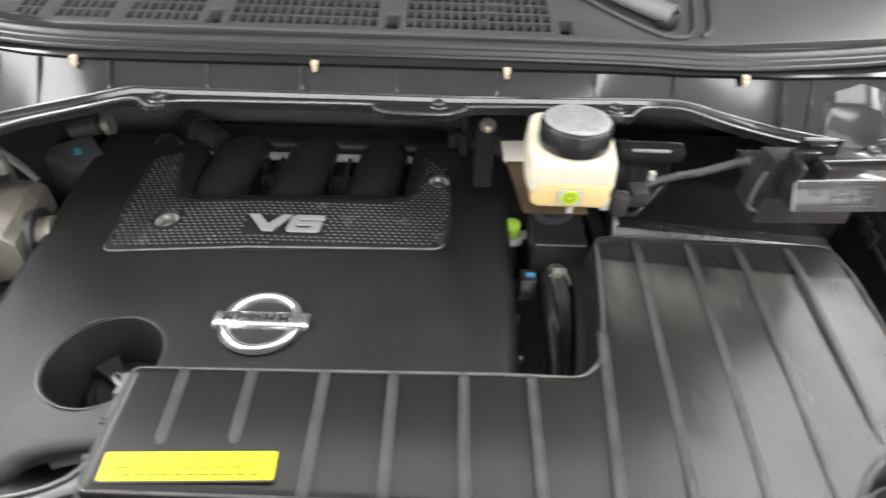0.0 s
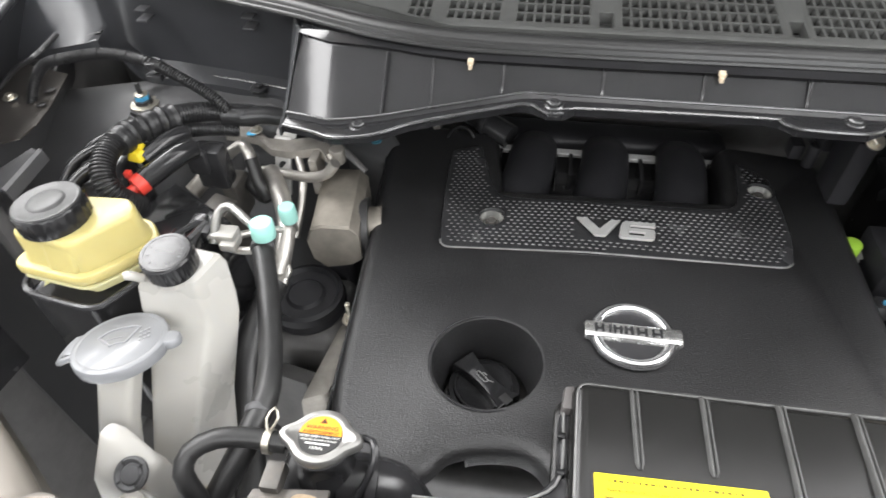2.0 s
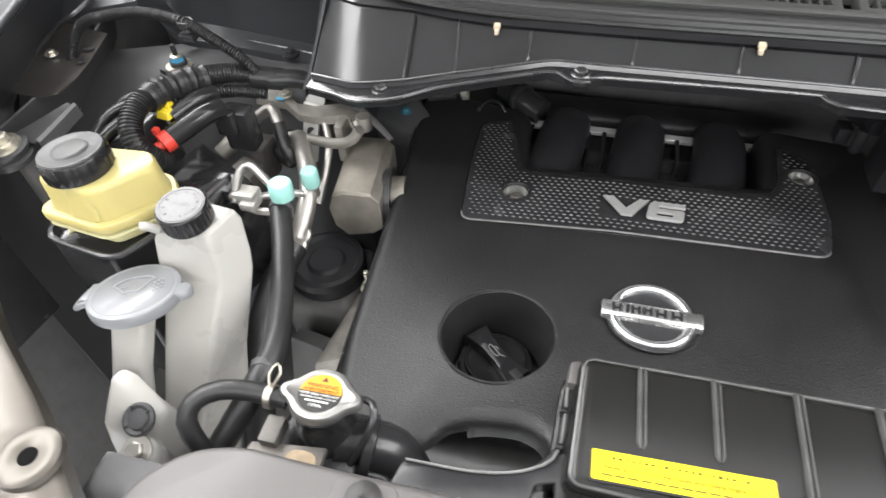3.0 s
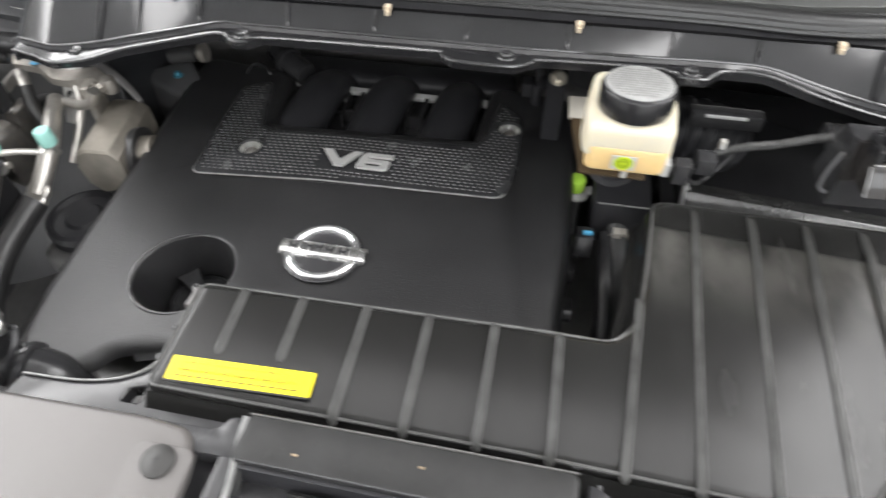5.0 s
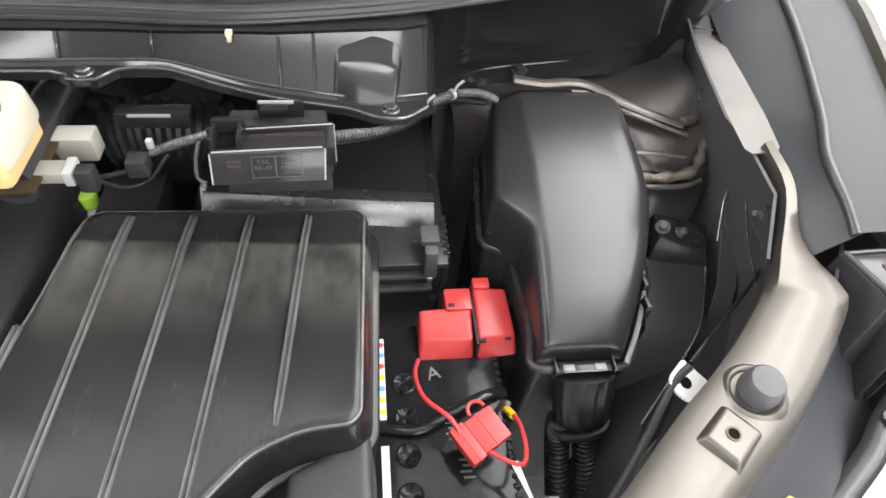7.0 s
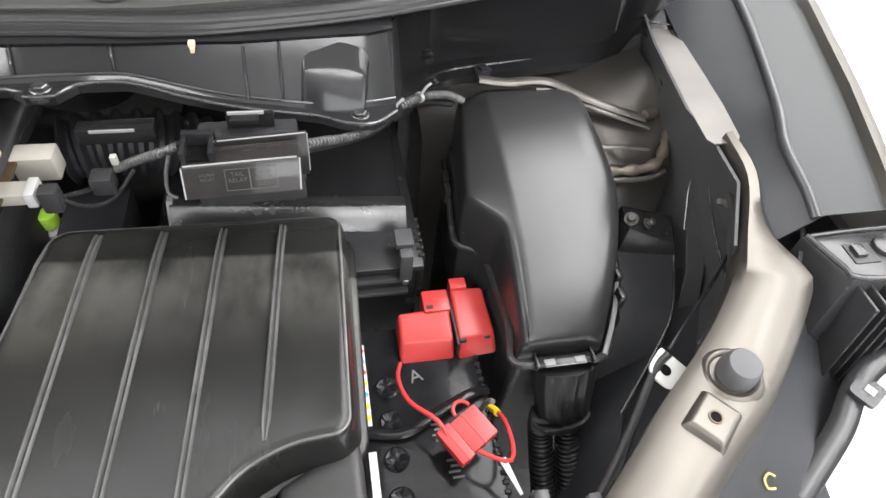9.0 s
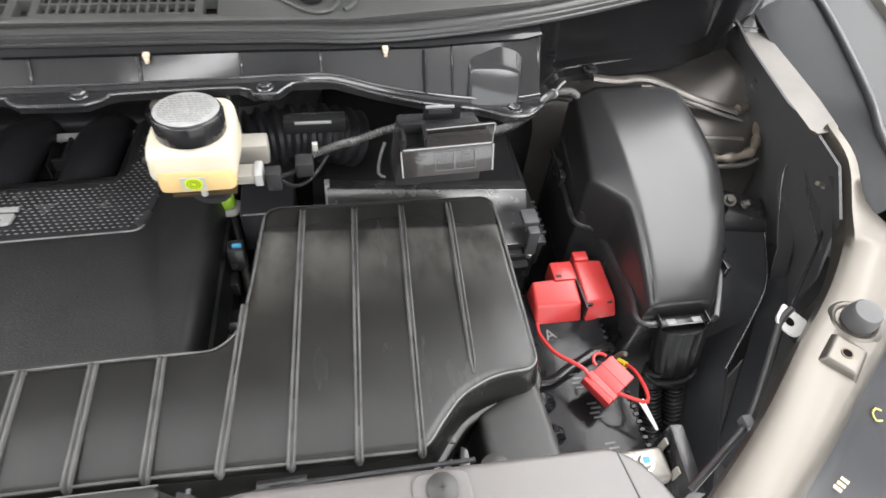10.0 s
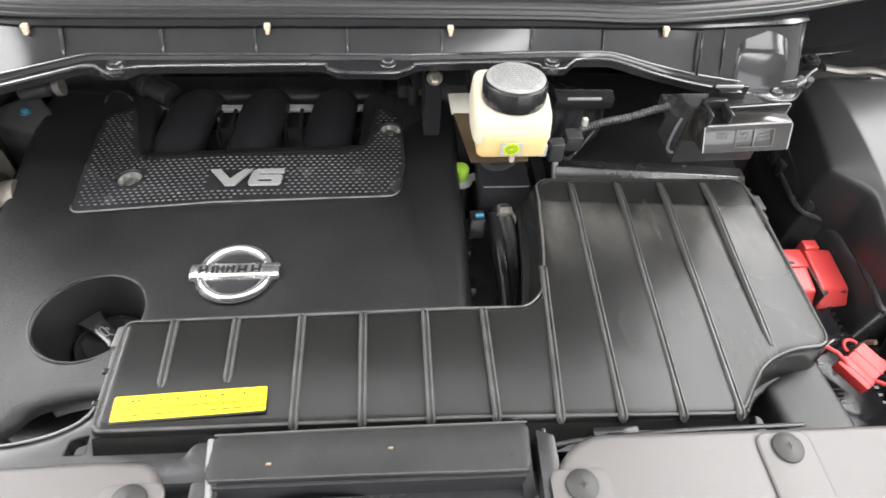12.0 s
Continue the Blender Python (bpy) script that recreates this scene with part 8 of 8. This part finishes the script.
def inlet():
    base = thing("air_inlet_scoop", 0.0, 0.16, 0.95, "scuffed black plastic air inlet scoop over the latch", "air inlet")
    part("top", plate(rounded([(-0.120, 0.169, 0.004), (0.118, 0.164, 0.004), (0.120, 0.197, 0.006), (-0.117, 0.199, 0.006)], 0.005, 5), [(0, 0), (0.0012, -0.0004), (0.002, -0.0016), (0.0025, -0.006), (0.005, -0.05)], lambda x, y: 1.092 - 0.10 * max(0, 0.19 - y)), SCUFFED, base, sharp=60)
    part("back_edge", tube([(-0.118, 0.2005, 1.0915), (0.0, 0.2002, 1.0917), (0.121, 0.1988, 1.0915)], 0.0011, 6), RELAYTXT, base, "paler back edge")
    part("front_edge", tube([(-0.118, 0.1675, 1.0885), (0.0, 0.1655, 1.0885), (0.117, 0.1625, 1.0882)], 0.0012, 6), BLACK, base)
    for x0, x1, lean in ((-0.1205, -0.113, -1), (0.112, 0.1215, 1)):
        part("end_chamfer", hull_box([(x0 + lean * 0.004, 0.150), (x1 + lean * 0.004, 0.150), (x1 + lean * 0.003, 0.201), (x0 + lean * 0.003, 0.201)], [(x0 - lean * 0.001, 0.168), (x1 - lean * 0.001, 0.168), (x1 - lean * 0.001, 0.196), (x0 - lean * 0.001, 0.196)], 1.060, [1.0885, 1.0885, 1.0915, 1.0915], 0.0015, 2), SCUFFGREY, base, "scuffed grey end of the scoop")
    arch = [(0.045 * math.cos(a) - 0.045, 0.045 * math.sin(a) * 0.75) for a in [math.pi * k / 20 for k in range(21)]]
    rings = []
    for dy, dz in ((0.0, 0.0), (-0.012, -0.010)):
        rings.append([(x, 0.166 + dy - v * 0.35, 1.042 + v + dz) for x, v in arch])
    part("front_arch", sheet(rings, 0.003), SCUFFED, base, "arched lip over the latch")
    part("recess_floor", box(-0.122, 0.122, 0.06, 0.168, 0.98, 1.025, 0.002), RUNNER, base)
    part("recess_wall", hull_box([(-0.118, 0.160), (0.116, 0.156), (0.117, 0.167), (-0.118, 0.169)], [(-0.118, 0.163), (0.116, 0.159), (0.117, 0.166), (-0.118, 0.168)], 1.02, 1.084, 0.001), RUNNER, base)
    for x0, x1 in ((-0.142, -0.120), (0.121, 0.147)):
        part("side_flange", hull_box([(x0, 0.06), (x1, 0.06), (x1, 0.196), (x0 + 0.006, 0.203)], [(x0 + 0.003, 0.06), (x1 - 0.002, 0.06), (x1 - 0.002, 0.193), (x0 + 0.009, 0.199)], 1.0, 1.078, 0.003), BLACK, base)
    part("flange_edge", tube([(-0.1185, 0.10, 1.074), (-0.1185, 0.150, 1.079), (-0.1200, 0.180, 1.088), (-0.1205, 0.198, 1.0905)], 0.0025, 8), EDGE, base)
    nicks = random.Random(7)
    chips = [slab(pose(nicks.uniform(-0.11, 0.11), nicks.uniform(0.172, 0.195), 1.0915, 0, 0, nicks.uniform(0, 180)), nicks.uniform(0.001, 0.008), nicks.uniform(0.0003, 0.0007), 0.0006) for k in range(9)]
    tagged(part("scratch", joined(*chips), RELAYTXT, base), "fine pale scratches", kind="stuff")
    for x, y in ((-0.078, 0.176), (0.012, 0.183)):
        part("grit", box(x, x + 0.0035, y, y + 0.0015, 1.0900, 1.0922, 0.0003, 1), RUST, base, "tiny brown grit crumb")


SCUFFED = material("scuffed_black_plastic", (0.020, 0.020, 0.020), 0.34, var=0.5, scale=22, bump=0.1, bump_scale=200, dust=0.22, dust_color=(0.055, 0.052, 0.048), wipe=0.2, spec=0.35)


def latch():
    base = thing("bonnet_latch", -0.065, 0.12, 1.02, "zinc bonnet latch below the inlet scoop", "bonnet latch")
    part("plate", box(-0.095, 0.015, 0.08, 0.148, 1.022, 1.040, 0.003), CAST2, base)
    part("striker", tube([(-0.088, 0.138, 1.045), (-0.075, 0.146, 1.062), (-0.060, 0.146, 1.064), (-0.048, 0.138, 1.046)], 0.006, 10), ALU, base, "bright steel striker")
    part("bolt", hexbolt(pose(-0.066, 0.132, 1.055), 0.009, 0.008, 0.013), ZINC, base)
    part("bolt", hexbolt(pose(0.003, 0.140, 1.040), 0.006, 0.005, 0.009), CAST2, base)


def crossmember():
    base = thing("radiator_crossmember", 0, 0.2, 0.95, "black plastic radiator crossmember with openings", "crossmember", kind="structure")
    part("beam", box(-0.56, 0.49, 0.05, 0.172, 0.90, 1.06, 0.006), BLACK, base)

    def zf(x, y):
        return 1.052
    out = rounded([(-0.350, 0.170), (-0.121, 0.170), (-0.121, 0.212, 0.003), (-0.2185, 0.214, 0.004), (-0.2195, 0.305, 0.003), (-0.2295, 0.306, 0.006), (-0.2300, 0.250, 0.015), (-0.247, 0.230, 0.02), (-0.285, 0.2185, 0.02), (-0.340, 0.216, 0.006)], 0.006, 5)
    hole = rounded([(-0.247, 0.207), (-0.2285, 0.207), (-0.2290, 0.2255), (-0.245, 0.2205)], 0.003, 3)
    part("web", plate(out, [(0, 0), (0.001, -0.0005), (0.002, -0.002), (0.003, -0.02)], zf, [(hole, [(0, 0), (0.001, -0.001), (0.001, -0.015)])]), BLACK, base)
    part("web_lip", tube([(x, y, 1.0535) for x, y in ((-0.339, 0.2165), (-0.285, 0.219), (-0.248, 0.230), (-0.2305, 0.250), (-0.2298, 0.304))], 0.0012, 6), EDGE, base, "bright lip")
    part("front_ledge", plate(rounded([(-0.350, 0.172), (-0.120, 0.172), (-0.121, 0.2005, 0.003), (-0.136, 0.2000, 0.005), (-0.142, 0.1885, 0.005), (-0.200, 0.1880), (-0.350, 0.1880)], 0.004, 4), [(0, 0), (0.001, -0.0004), (0.0016, -0.002), (0.002, -0.026)], lambda x, y: 1.0785), BLACK, base)
    part("snorkel", hull_box([(0.14, 0.185), (0.36, 0.186), (0.335, 0.205), (0.22, 0.222)], [(0.145, 0.188), (0.35, 0.188), (0.33, 0.200), (0.22, 0.215)], 0.99, [1.052, 1.045, 1.04, 1.050], 0.003), BLACK, base)
    part("snorkel_latch", joined(box(0.185, 0.225, 0.196, 0.206, 1.048, 1.056, 0.0015), box(0.195, 0.215, 0.190, 0.2, 1.05, 1.058, 0.001)), GLOSS, base)
    part("rim", tube([(0.138, 0.200, 1.072), (0.140, 0.186, 1.073), (0.16, 0.188, 1.073), (0.25, 0.192, 1.073), (0.36, 0.192, 1.072)], 0.0022, 8), BLACK, base)
    part("corner_bolt", revolve([(0.014, 0), (0.014, 0.004), (0.010, 0.006)], pose(0.385, 0.196, 1.028), 28), CLIPDARK, base)
    part("corner_post", hull_box([(0.35, 0.19), (0.372, 0.19), (0.37, 0.24), (0.36, 0.24)], [(0.352, 0.194), (0.368, 0.194), (0.368, 0.225), (0.362, 0.23)], 0.95, 1.01, 0.003), BLACK, base)


# ---- right-hand edge: headlamp, liner, rods ----
def headlamp(s):
    base = thing("headlamp", s * 0.95, 0.28, 0.8, "clear headlamp in a dark plastic housing", "headlamp", group="headlamps")

    def mx(pts):
        return [(s * x, y) for x, y in (pts if s > 0 else pts[::-1])]
    part("housing", hull_box(mx([(0.872, 0.300), (0.99, 0.300), (0.99, 0.392), (0.862, 0.380)]), mx([(0.897, 0.330), (0.99, 0.322), (0.99, 0.386), (0.878, 0.386)]), 0.88, 1.112, 0.004), BLACK, base)
    ledge = part("ledge", tube([(s * 0.882, 0.384, 1.113), (s * 0.896, 0.342, 1.113), (s * 0.904, 0.331, 1.113), (s * 0.99, 0.323, 1.113)], 0.0028, 8), BLACK, base, "raised rim of the housing")
    part("ledge_back", tube([(s * 0.884, 0.383, 1.113), (s * 0.93, 0.385, 1.113), (s * 0.99, 0.386, 1.113)], 0.0024, 8), BLACK, ledge)
    part("slot", box(min(s * 0.910, s * 0.938), max(s * 0.910, s * 0.938), 0.346, 0.370, 1.108, 1.1135, 0.002), INK_AND_SHADE, base, "dark square painted for the adjuster opening's shade")
    part("adjuster", joined(box(min(s * 0.914, s * 0.926), max(s * 0.914, s * 0.926), 0.352, 0.366, 1.110, 1.118, 0.002), cyl(s * 0.952, 0.362, 1.108, 1.117, 0.012, 0.003)), BLACK, base)
    for k in range(6):
        x0 = 0.905 + 0.013 * k
        part("fin", hull_box(mx([(x0, 0.285), (x0 + 0.003, 0.285), (x0 + 0.003, 0.335), (x0, 0.335)]), mx([(x0, 0.300), (x0 + 0.003, 0.300), (x0 + 0.003, 0.330), (x0, 0.330)]), 0.95, 1.104, 0.0006, 1), BLACK, base)
    rim = [(0.824, 0.19, 0.99), (0.859, 0.215, 1.0), (0.89, 0.239, 1.01), (0.914, 0.265, 1.02), (0.939, 0.283, 1.03), (0.967, 0.292, 1.035)]
    part("rim", tube([(s * x, y, z) for x, y, z in rim], 0.012, 12, flat=0.6), BLACK, base, "grey moulded lens rim")
    x, y, z = rim[3]
    part("ear", joined(slab(pose(s * (x + 0.006), y - 0.004, z + 0.006, 0, 0, 30), 0.03, 0.026, 0.004, 0.006)), BLACK, base)
    # white fill stands in for light showing through the hole
    part("ear_hole", slab(pose(s * (x + 0.008), y - 0.005, z + 0.0102, 0, 0, 30), 0.008, 0.009, 0.0008), LENS, base)
    rows = [[(s * (x + d), y - d * 0.55, z - e) for x, y, z in rim] for d, e in ((0.010, 0.004), (0.04, 0.02), (0.09, 0.07), (0.13, 0.16))]
    # opaque white paints the light in the lens
    part("lens", sheet(rows, 0.003), LENS, base, "lens coloured white for the light it catches")


def wing_liner(s):
    name = "wing_liner_east" if s > 0 else "wing_liner_west"
    base = thing(name, s * 0.8, 0.25, 0.9, "dark grey plastic liner between support and headlamp", "liner", kind="structure")
    a = [(0.895, 0.400, 1.105), (0.845, 0.315, 1.085), (0.765, 0.248, 1.085), (0.710, 0.203, 1.075), (0.660, 0.158, 1.055), (0.60, 0.09, 1.02)]
    b = [(0.905, 0.385, 1.08), (0.862, 0.300, 1.03), (0.800, 0.230, 1.015), (0.745, 0.180, 1.005), (0.70, 0.130, 0.99), (0.64, 0.06, 0.97)]
    c = [(0.91, 0.34, 1.04), (0.885, 0.275, 1.005), (0.850, 0.195, 0.995), (0.80, 0.140, 0.98), (0.75, 0.09, 0.965), (0.69, 0.03, 0.95)]
    d = [(0.96, 0.33, 1.0), (0.93, 0.24, 0.96), (0.90, 0.16, 0.94), (0.86, 0.10, 0.92), (0.80, 0.05, 0.9), (0.74, 0.0, 0.88)]
    part("liner", sheet([[(s * x, y, z) for x, y, z in r] for r in (a, b, c, d)], 0.003), LINER, base, sharp=60)
    if s > 0:
        part("chalk_mark", tube([(0.801, 0.206, 1.0085), (0.796, 0.209, 1.0095), (0.790, 0.205, 1.0085), (0.791, 0.198, 1.006), (0.798, 0.197, 1.0055)], 0.0012, 6), CHALK, base, "yellow chalk letter C")
        part("code_mark", joined(*[slab(pose(0.716 + 0.006 * k, 0.143 + 0.003 * k, 0.995, 0, 0, 35), 0.004, 0.008, 0.0015) for k in range(3)]), CLIP, base, "small stamped code")


CHALK = material("yellow_chalk", (0.52, 0.47, 0.16), 0.8, var=0.3, scale=300)


def support_rods():
    base = thing("release_cable", 0.72, 0.3, 0.9, "thin black bonnet release cable along the support", "cable")
    part("cable", tube([(0.545, 0.150, 1.045), (0.580, 0.172, 1.055), (0.620, 0.198, 1.055), (0.665, 0.245, 1.055), (0.705, 0.292, 1.06), (0.720, 0.302, 1.07)], 0.0035, 8), RUBBER, base)
    part("steel_rod", tube([(0.722, 0.306, 1.068), (0.772, 0.350, 1.055), (0.826, 0.396, 1.040), (0.880, 0.445, 1.02), (0.93, 0.490, 1.0)], 0.0018, 8), GLOSS, base, "thin glossy black rod")
    part("clip", box(0.612, 0.622, 0.190, 0.202, 1.05, 1.062, 0.002), GREYRUB, base)
    b2 = thing("apron_bracket", 0.82, 0.53, 0.9, "black steel bracket with two zinc bolts", "bracket")
    part("plate", hull_box([(0.795, 0.515), (0.872, 0.50), (0.89, 0.555), (0.80, 0.565)], [(0.800, 0.520), (0.862, 0.505), (0.880, 0.552), (0.805, 0.560)], 0.94, [0.985, 0.965, 0.965, 0.985], 0.003), BLACK, b2)
    part("bolt", hexbolt(pose(0.807, 0.533, 0.987, 20, -20), 0.0055, 0.007, 0.009), CAST2, b2)
    part("bolt", hexbolt(pose(0.827, 0.527, 0.983, 20, 30), 0.0045, 0.009, 0.007), CAST2, b2)
    part("hole", slab(pose(0.852, 0.520, 0.972), 0.008, 0.008, 0.001, 0.003), INK_AND_SHADE, b2)


def lower_guard():
    """Tall dark plastic guard between fuse box and apron."""
    rows = [[(0.788, 0.520, 0.948), (0.866, 0.503, 0.948)], [(0.790, 0.505, 0.943), (0.866, 0.497, 0.943)], [(0.772, 0.430, 0.925), (0.840, 0.432, 0.928)], [(0.735, 0.385, 0.860), (0.808, 0.392, 0.908)], [(0.690, 0.335, 0.740), (0.752, 0.335, 0.878)], [(0.62, 0.20, 0.62), (0.70, 0.20, 0.80)]]
    guard = single("plastic_guard", sheet(rows, 0.004), INNERP, "tall dark plastic guard beside the fuse box", "guard", kind="structure")
    part("guard_edge", tube([(0.8655, 0.503, 0.9475), (0.8655, 0.497, 0.9430), (0.8395, 0.432, 0.9280), (0.8075, 0.392, 0.9080), (0.7515, 0.335, 0.8780)], 0.0018, 8), SHEEN, guard, "burnished rolled edge")
    lower = [[(0.868, 0.500, 0.925), (0.905, 0.49, 0.925)], [(0.842, 0.430, 0.905), (0.885, 0.42, 0.905)], [(0.80, 0.36, 0.87), (0.84, 0.35, 0.87)], [(0.72, 0.24, 0.80), (0.76, 0.24, 0.80)]]
    part("lower_step", sheet(lower, 0.004), INNERP, guard, "stepped lower ledge")


CONDUIT = material("grey_conduit_plastic", (0.085, 0.085, 0.084), 0.26, var=0.4, scale=90)


def cables_right():
    base = thing("relay_wiring", 0.3, 0.6, 0.97, "black corrugated wiring running to the relay box", "wiring")
    part("conduit", tube([(0.245, 0.557, 1.09), (0.269, 0.557, 1.1), (0.295, 0.548, 1.115), (0.321, 0.548, 1.125), (0.338, 0.548, 1.13)], 0.0042, 12, ridge=0.0006, pitch=0.0034), CONDUIT, base, "thin grey corrugated conduit")
    part("conduit", tube([(0.405, 0.520, 1.137), (0.424, 0.530, 1.131), (0.445, 0.546, 1.121), (0.465, 0.560, 1.112), (0.495, 0.580, 1.108), (0.515, 0.600, 1.108), (0.546, 0.630, 1.105), (0.586, 0.660, 1.088), (0.62, 0.70, 1.05)], 0.0040, 12, ridge=0.0009, pitch=0.0044, step=0.0011), CONDUIT, base)
    part("under_cable", tube([(0.405, 0.524, 1.128), (0.445, 0.550, 1.112), (0.495, 0.585, 1.099), (0.546, 0.636, 1.095), (0.60, 0.68, 1.06)], 0.0042, 10), CORR, base, "taped black cable")
    for tx, ty, tz in ((0.517, 0.602, 1.108), (0.552, 0.634, 1.104)):
        part("cable_tie", joined(revolve([(0.0056, -0.002), (0.0062, -0.002), (0.0062, 0.002), (0.0056, 0.002)], basis((tx, ty, tz), (0.6, -0.7, 0), (0, 0, 1)), 18), tube([(tx, ty - 0.004, tz + 0.005), (tx + 0.006, ty - 0.002, tz + 0.014), (tx + 0.012, ty, tz + 0.018)], 0.0016, 6)), PALE, base, "pale cable tie")
    part("cable", tube([(0.205, 0.512, 1.098), (0.212, 0.530, 1.085), (0.228, 0.545, 1.080), (0.246, 0.557, 1.090)], 0.0026, 8), CORR, base)
    part("cable", tube([(0.206, 0.508, 1.104), (0.222, 0.520, 1.078), (0.240, 0.540, 1.068), (0.262, 0.555, 1.090)], 0.0020, 8), CORR, base)
    part("plug", box(0.196, 0.212, 0.500, 0.515, 1.09, 1.115, 0.003), BLACK, base)
    part("plug", box(0.225, 0.245, 0.535, 0.555, 1.075, 1.095, 0.003), BLACK, base)
    part("white_clip", box(0.245, 0.251, 0.552, 0.558, 1.098, 1.108, 0.001), WHITEP, base)
    part("pale_clip", tube([(0.528, 0.640, 1.08), (0.535, 0.652, 1.085), (0.545, 0.655, 1.08)], 0.004, 8), PALE, base)
    part("rail", box(0.215, 0.285, 0.575, 0.592, 1.105, 1.122, 0.002), GLOSS, base, "black steel box with a bright edge")
    part("rail_edge", box(0.228, 0.268, 0.5735, 0.5755, 1.1195, 1.1225, 0.0004), PALE, base, "bright edge")
    part("bellows", tube([(0.16, 0.66, 1.03), (0.21, 0.67, 1.03), (0.26, 0.68, 1.02), (0.30, 0.69, 1.0)], 0.036, 18, ridge=0.0035, pitch=0.018), RUNNER, base, "ribbed black intake bellows")
    part("small_box", box(0.143, 0.212, 0.585, 0.66, 0.90, 0.970, 0.003), RUNNER, base)
    part("box_edge", tube([(0.147, 0.5855, 0.9695), (0.208, 0.5855, 0.9695)], 0.0012, 6), EDGE, base, "thin bright edge")


def gap_hoses():
    base = thing("coolant_pipework", 0.14, 0.45, 0.8, "dark coolant hoses and plugs beside the engine cover", "pipework")
    part("hose", tube([(0.176, 0.60, 0.930), (0.180, 0.570, 0.915), (0.183, 0.535, 0.895), (0.178, 0.49, 0.865), (0.165, 0.44, 0.82), (0.15, 0.39, 0.76)], 0.0145, 14), HOSE, base)
    part("clamp", joined(revolve([(0.0150, -0.005), (0.0162, -0.005), (0.0162, 0.005), (0.0150, 0.005)], basis((0.180, 0.573, 0.9165), (1, 0, 0), (0, 0.35, 0.94)), 24), box(0.172, 0.182, 0.566, 0.577, 0.930, 0.939, 0.001), box(0.183, 0.189, 0.570, 0.580, 0.930, 0.936, 0.001)), DULLCREAM, base, "pale spring hose clamp")
    for px0, py0, pz0 in ((0.118, 0.565, 0.88), (0.112, 0.53, 0.87), (0.115, 0.48, 0.855)):
        part("plug", box(px0, px0 + 0.019, py0, py0 + 0.022, pz0, pz0 + 0.027, 0.003), BLACK, base)
    part("plug", box(0.126, 0.146, 0.540, 0.560, 0.915, 0.9525, 0.003), BLACK, base)
    part("blue_tag", box(0.133, 0.144, 0.545, 0.5495, 0.952, 0.957, 0.001), BLUE, base)
    part("pipe", tube([(0.165, 0.58, 0.92), (0.168, 0.50, 0.90), (0.170, 0.42, 0.86), (0.165, 0.36, 0.82)], 0.010, 12), BLACK, base)
    part("cap", cyl(0.128, 0.372, 0.90, 0.918, 0.015, 0.003), BLACK, base)
    part("throttle_pipe", tube([(0.06, 0.80, 1.05), (0.055, 0.74, 1.075), (0.065, 0.68, 1.07)], 0.012, 14), RUNNER, base)
    part("clamp_end", joined(box(0.035, 0.05, 0.70, 0.72, 1.03, 1.05, 0.002), cyl(0.055, 0.69, 1.03, 1.06, 0.007, 0.001)), RUNNER, base)
    part("nut", hexbolt(pose(0.077, 0.628, 1.112, 35), 0.006, 0.008, 0.0095), ZINC, base)
    part("stay", hull_box([(0.066, 0.632), (0.088, 0.632), (0.088, 0.68), (0.066, 0.68)], [(0.066, 0.632), (0.088, 0.632), (0.088, 0.68), (0.066, 0.68)], 1.02, [1.106, 1.106, 1.122, 1.122], 0.003), RUNNER, base)
    part("left_sensor", joined(tube([(-0.45, 0.70, 1.04), (-0.415, 0.705, 1.045)], 0.011, 16), tube([(-0.43, 0.703, 1.043), (-0.405, 0.706, 1.046)], 0.007, 14)), RUBBER, base)
    part("sensor_tip", tube([(-0.407, 0.705, 1.046), (-0.399, 0.706, 1.047)], 0.0125, 18), CAST, base, "stained sensor end")


coolant_tank()
washer_filler()
steering_reservoir()
radiator_filler()
overflow_hose()
radiator_hose()
refrigerant_lines()
bracket_bar()
engine_mount()
steering_pump()
wiring_harness()
connectors()
left_studs()
for side in (1, -1):
    shroud(side)
    headlamp(side)
    wing_liner(side)
inlet()
latch()
crossmember()
support_rods()
lower_guard()
cables_right()
gap_hoses()
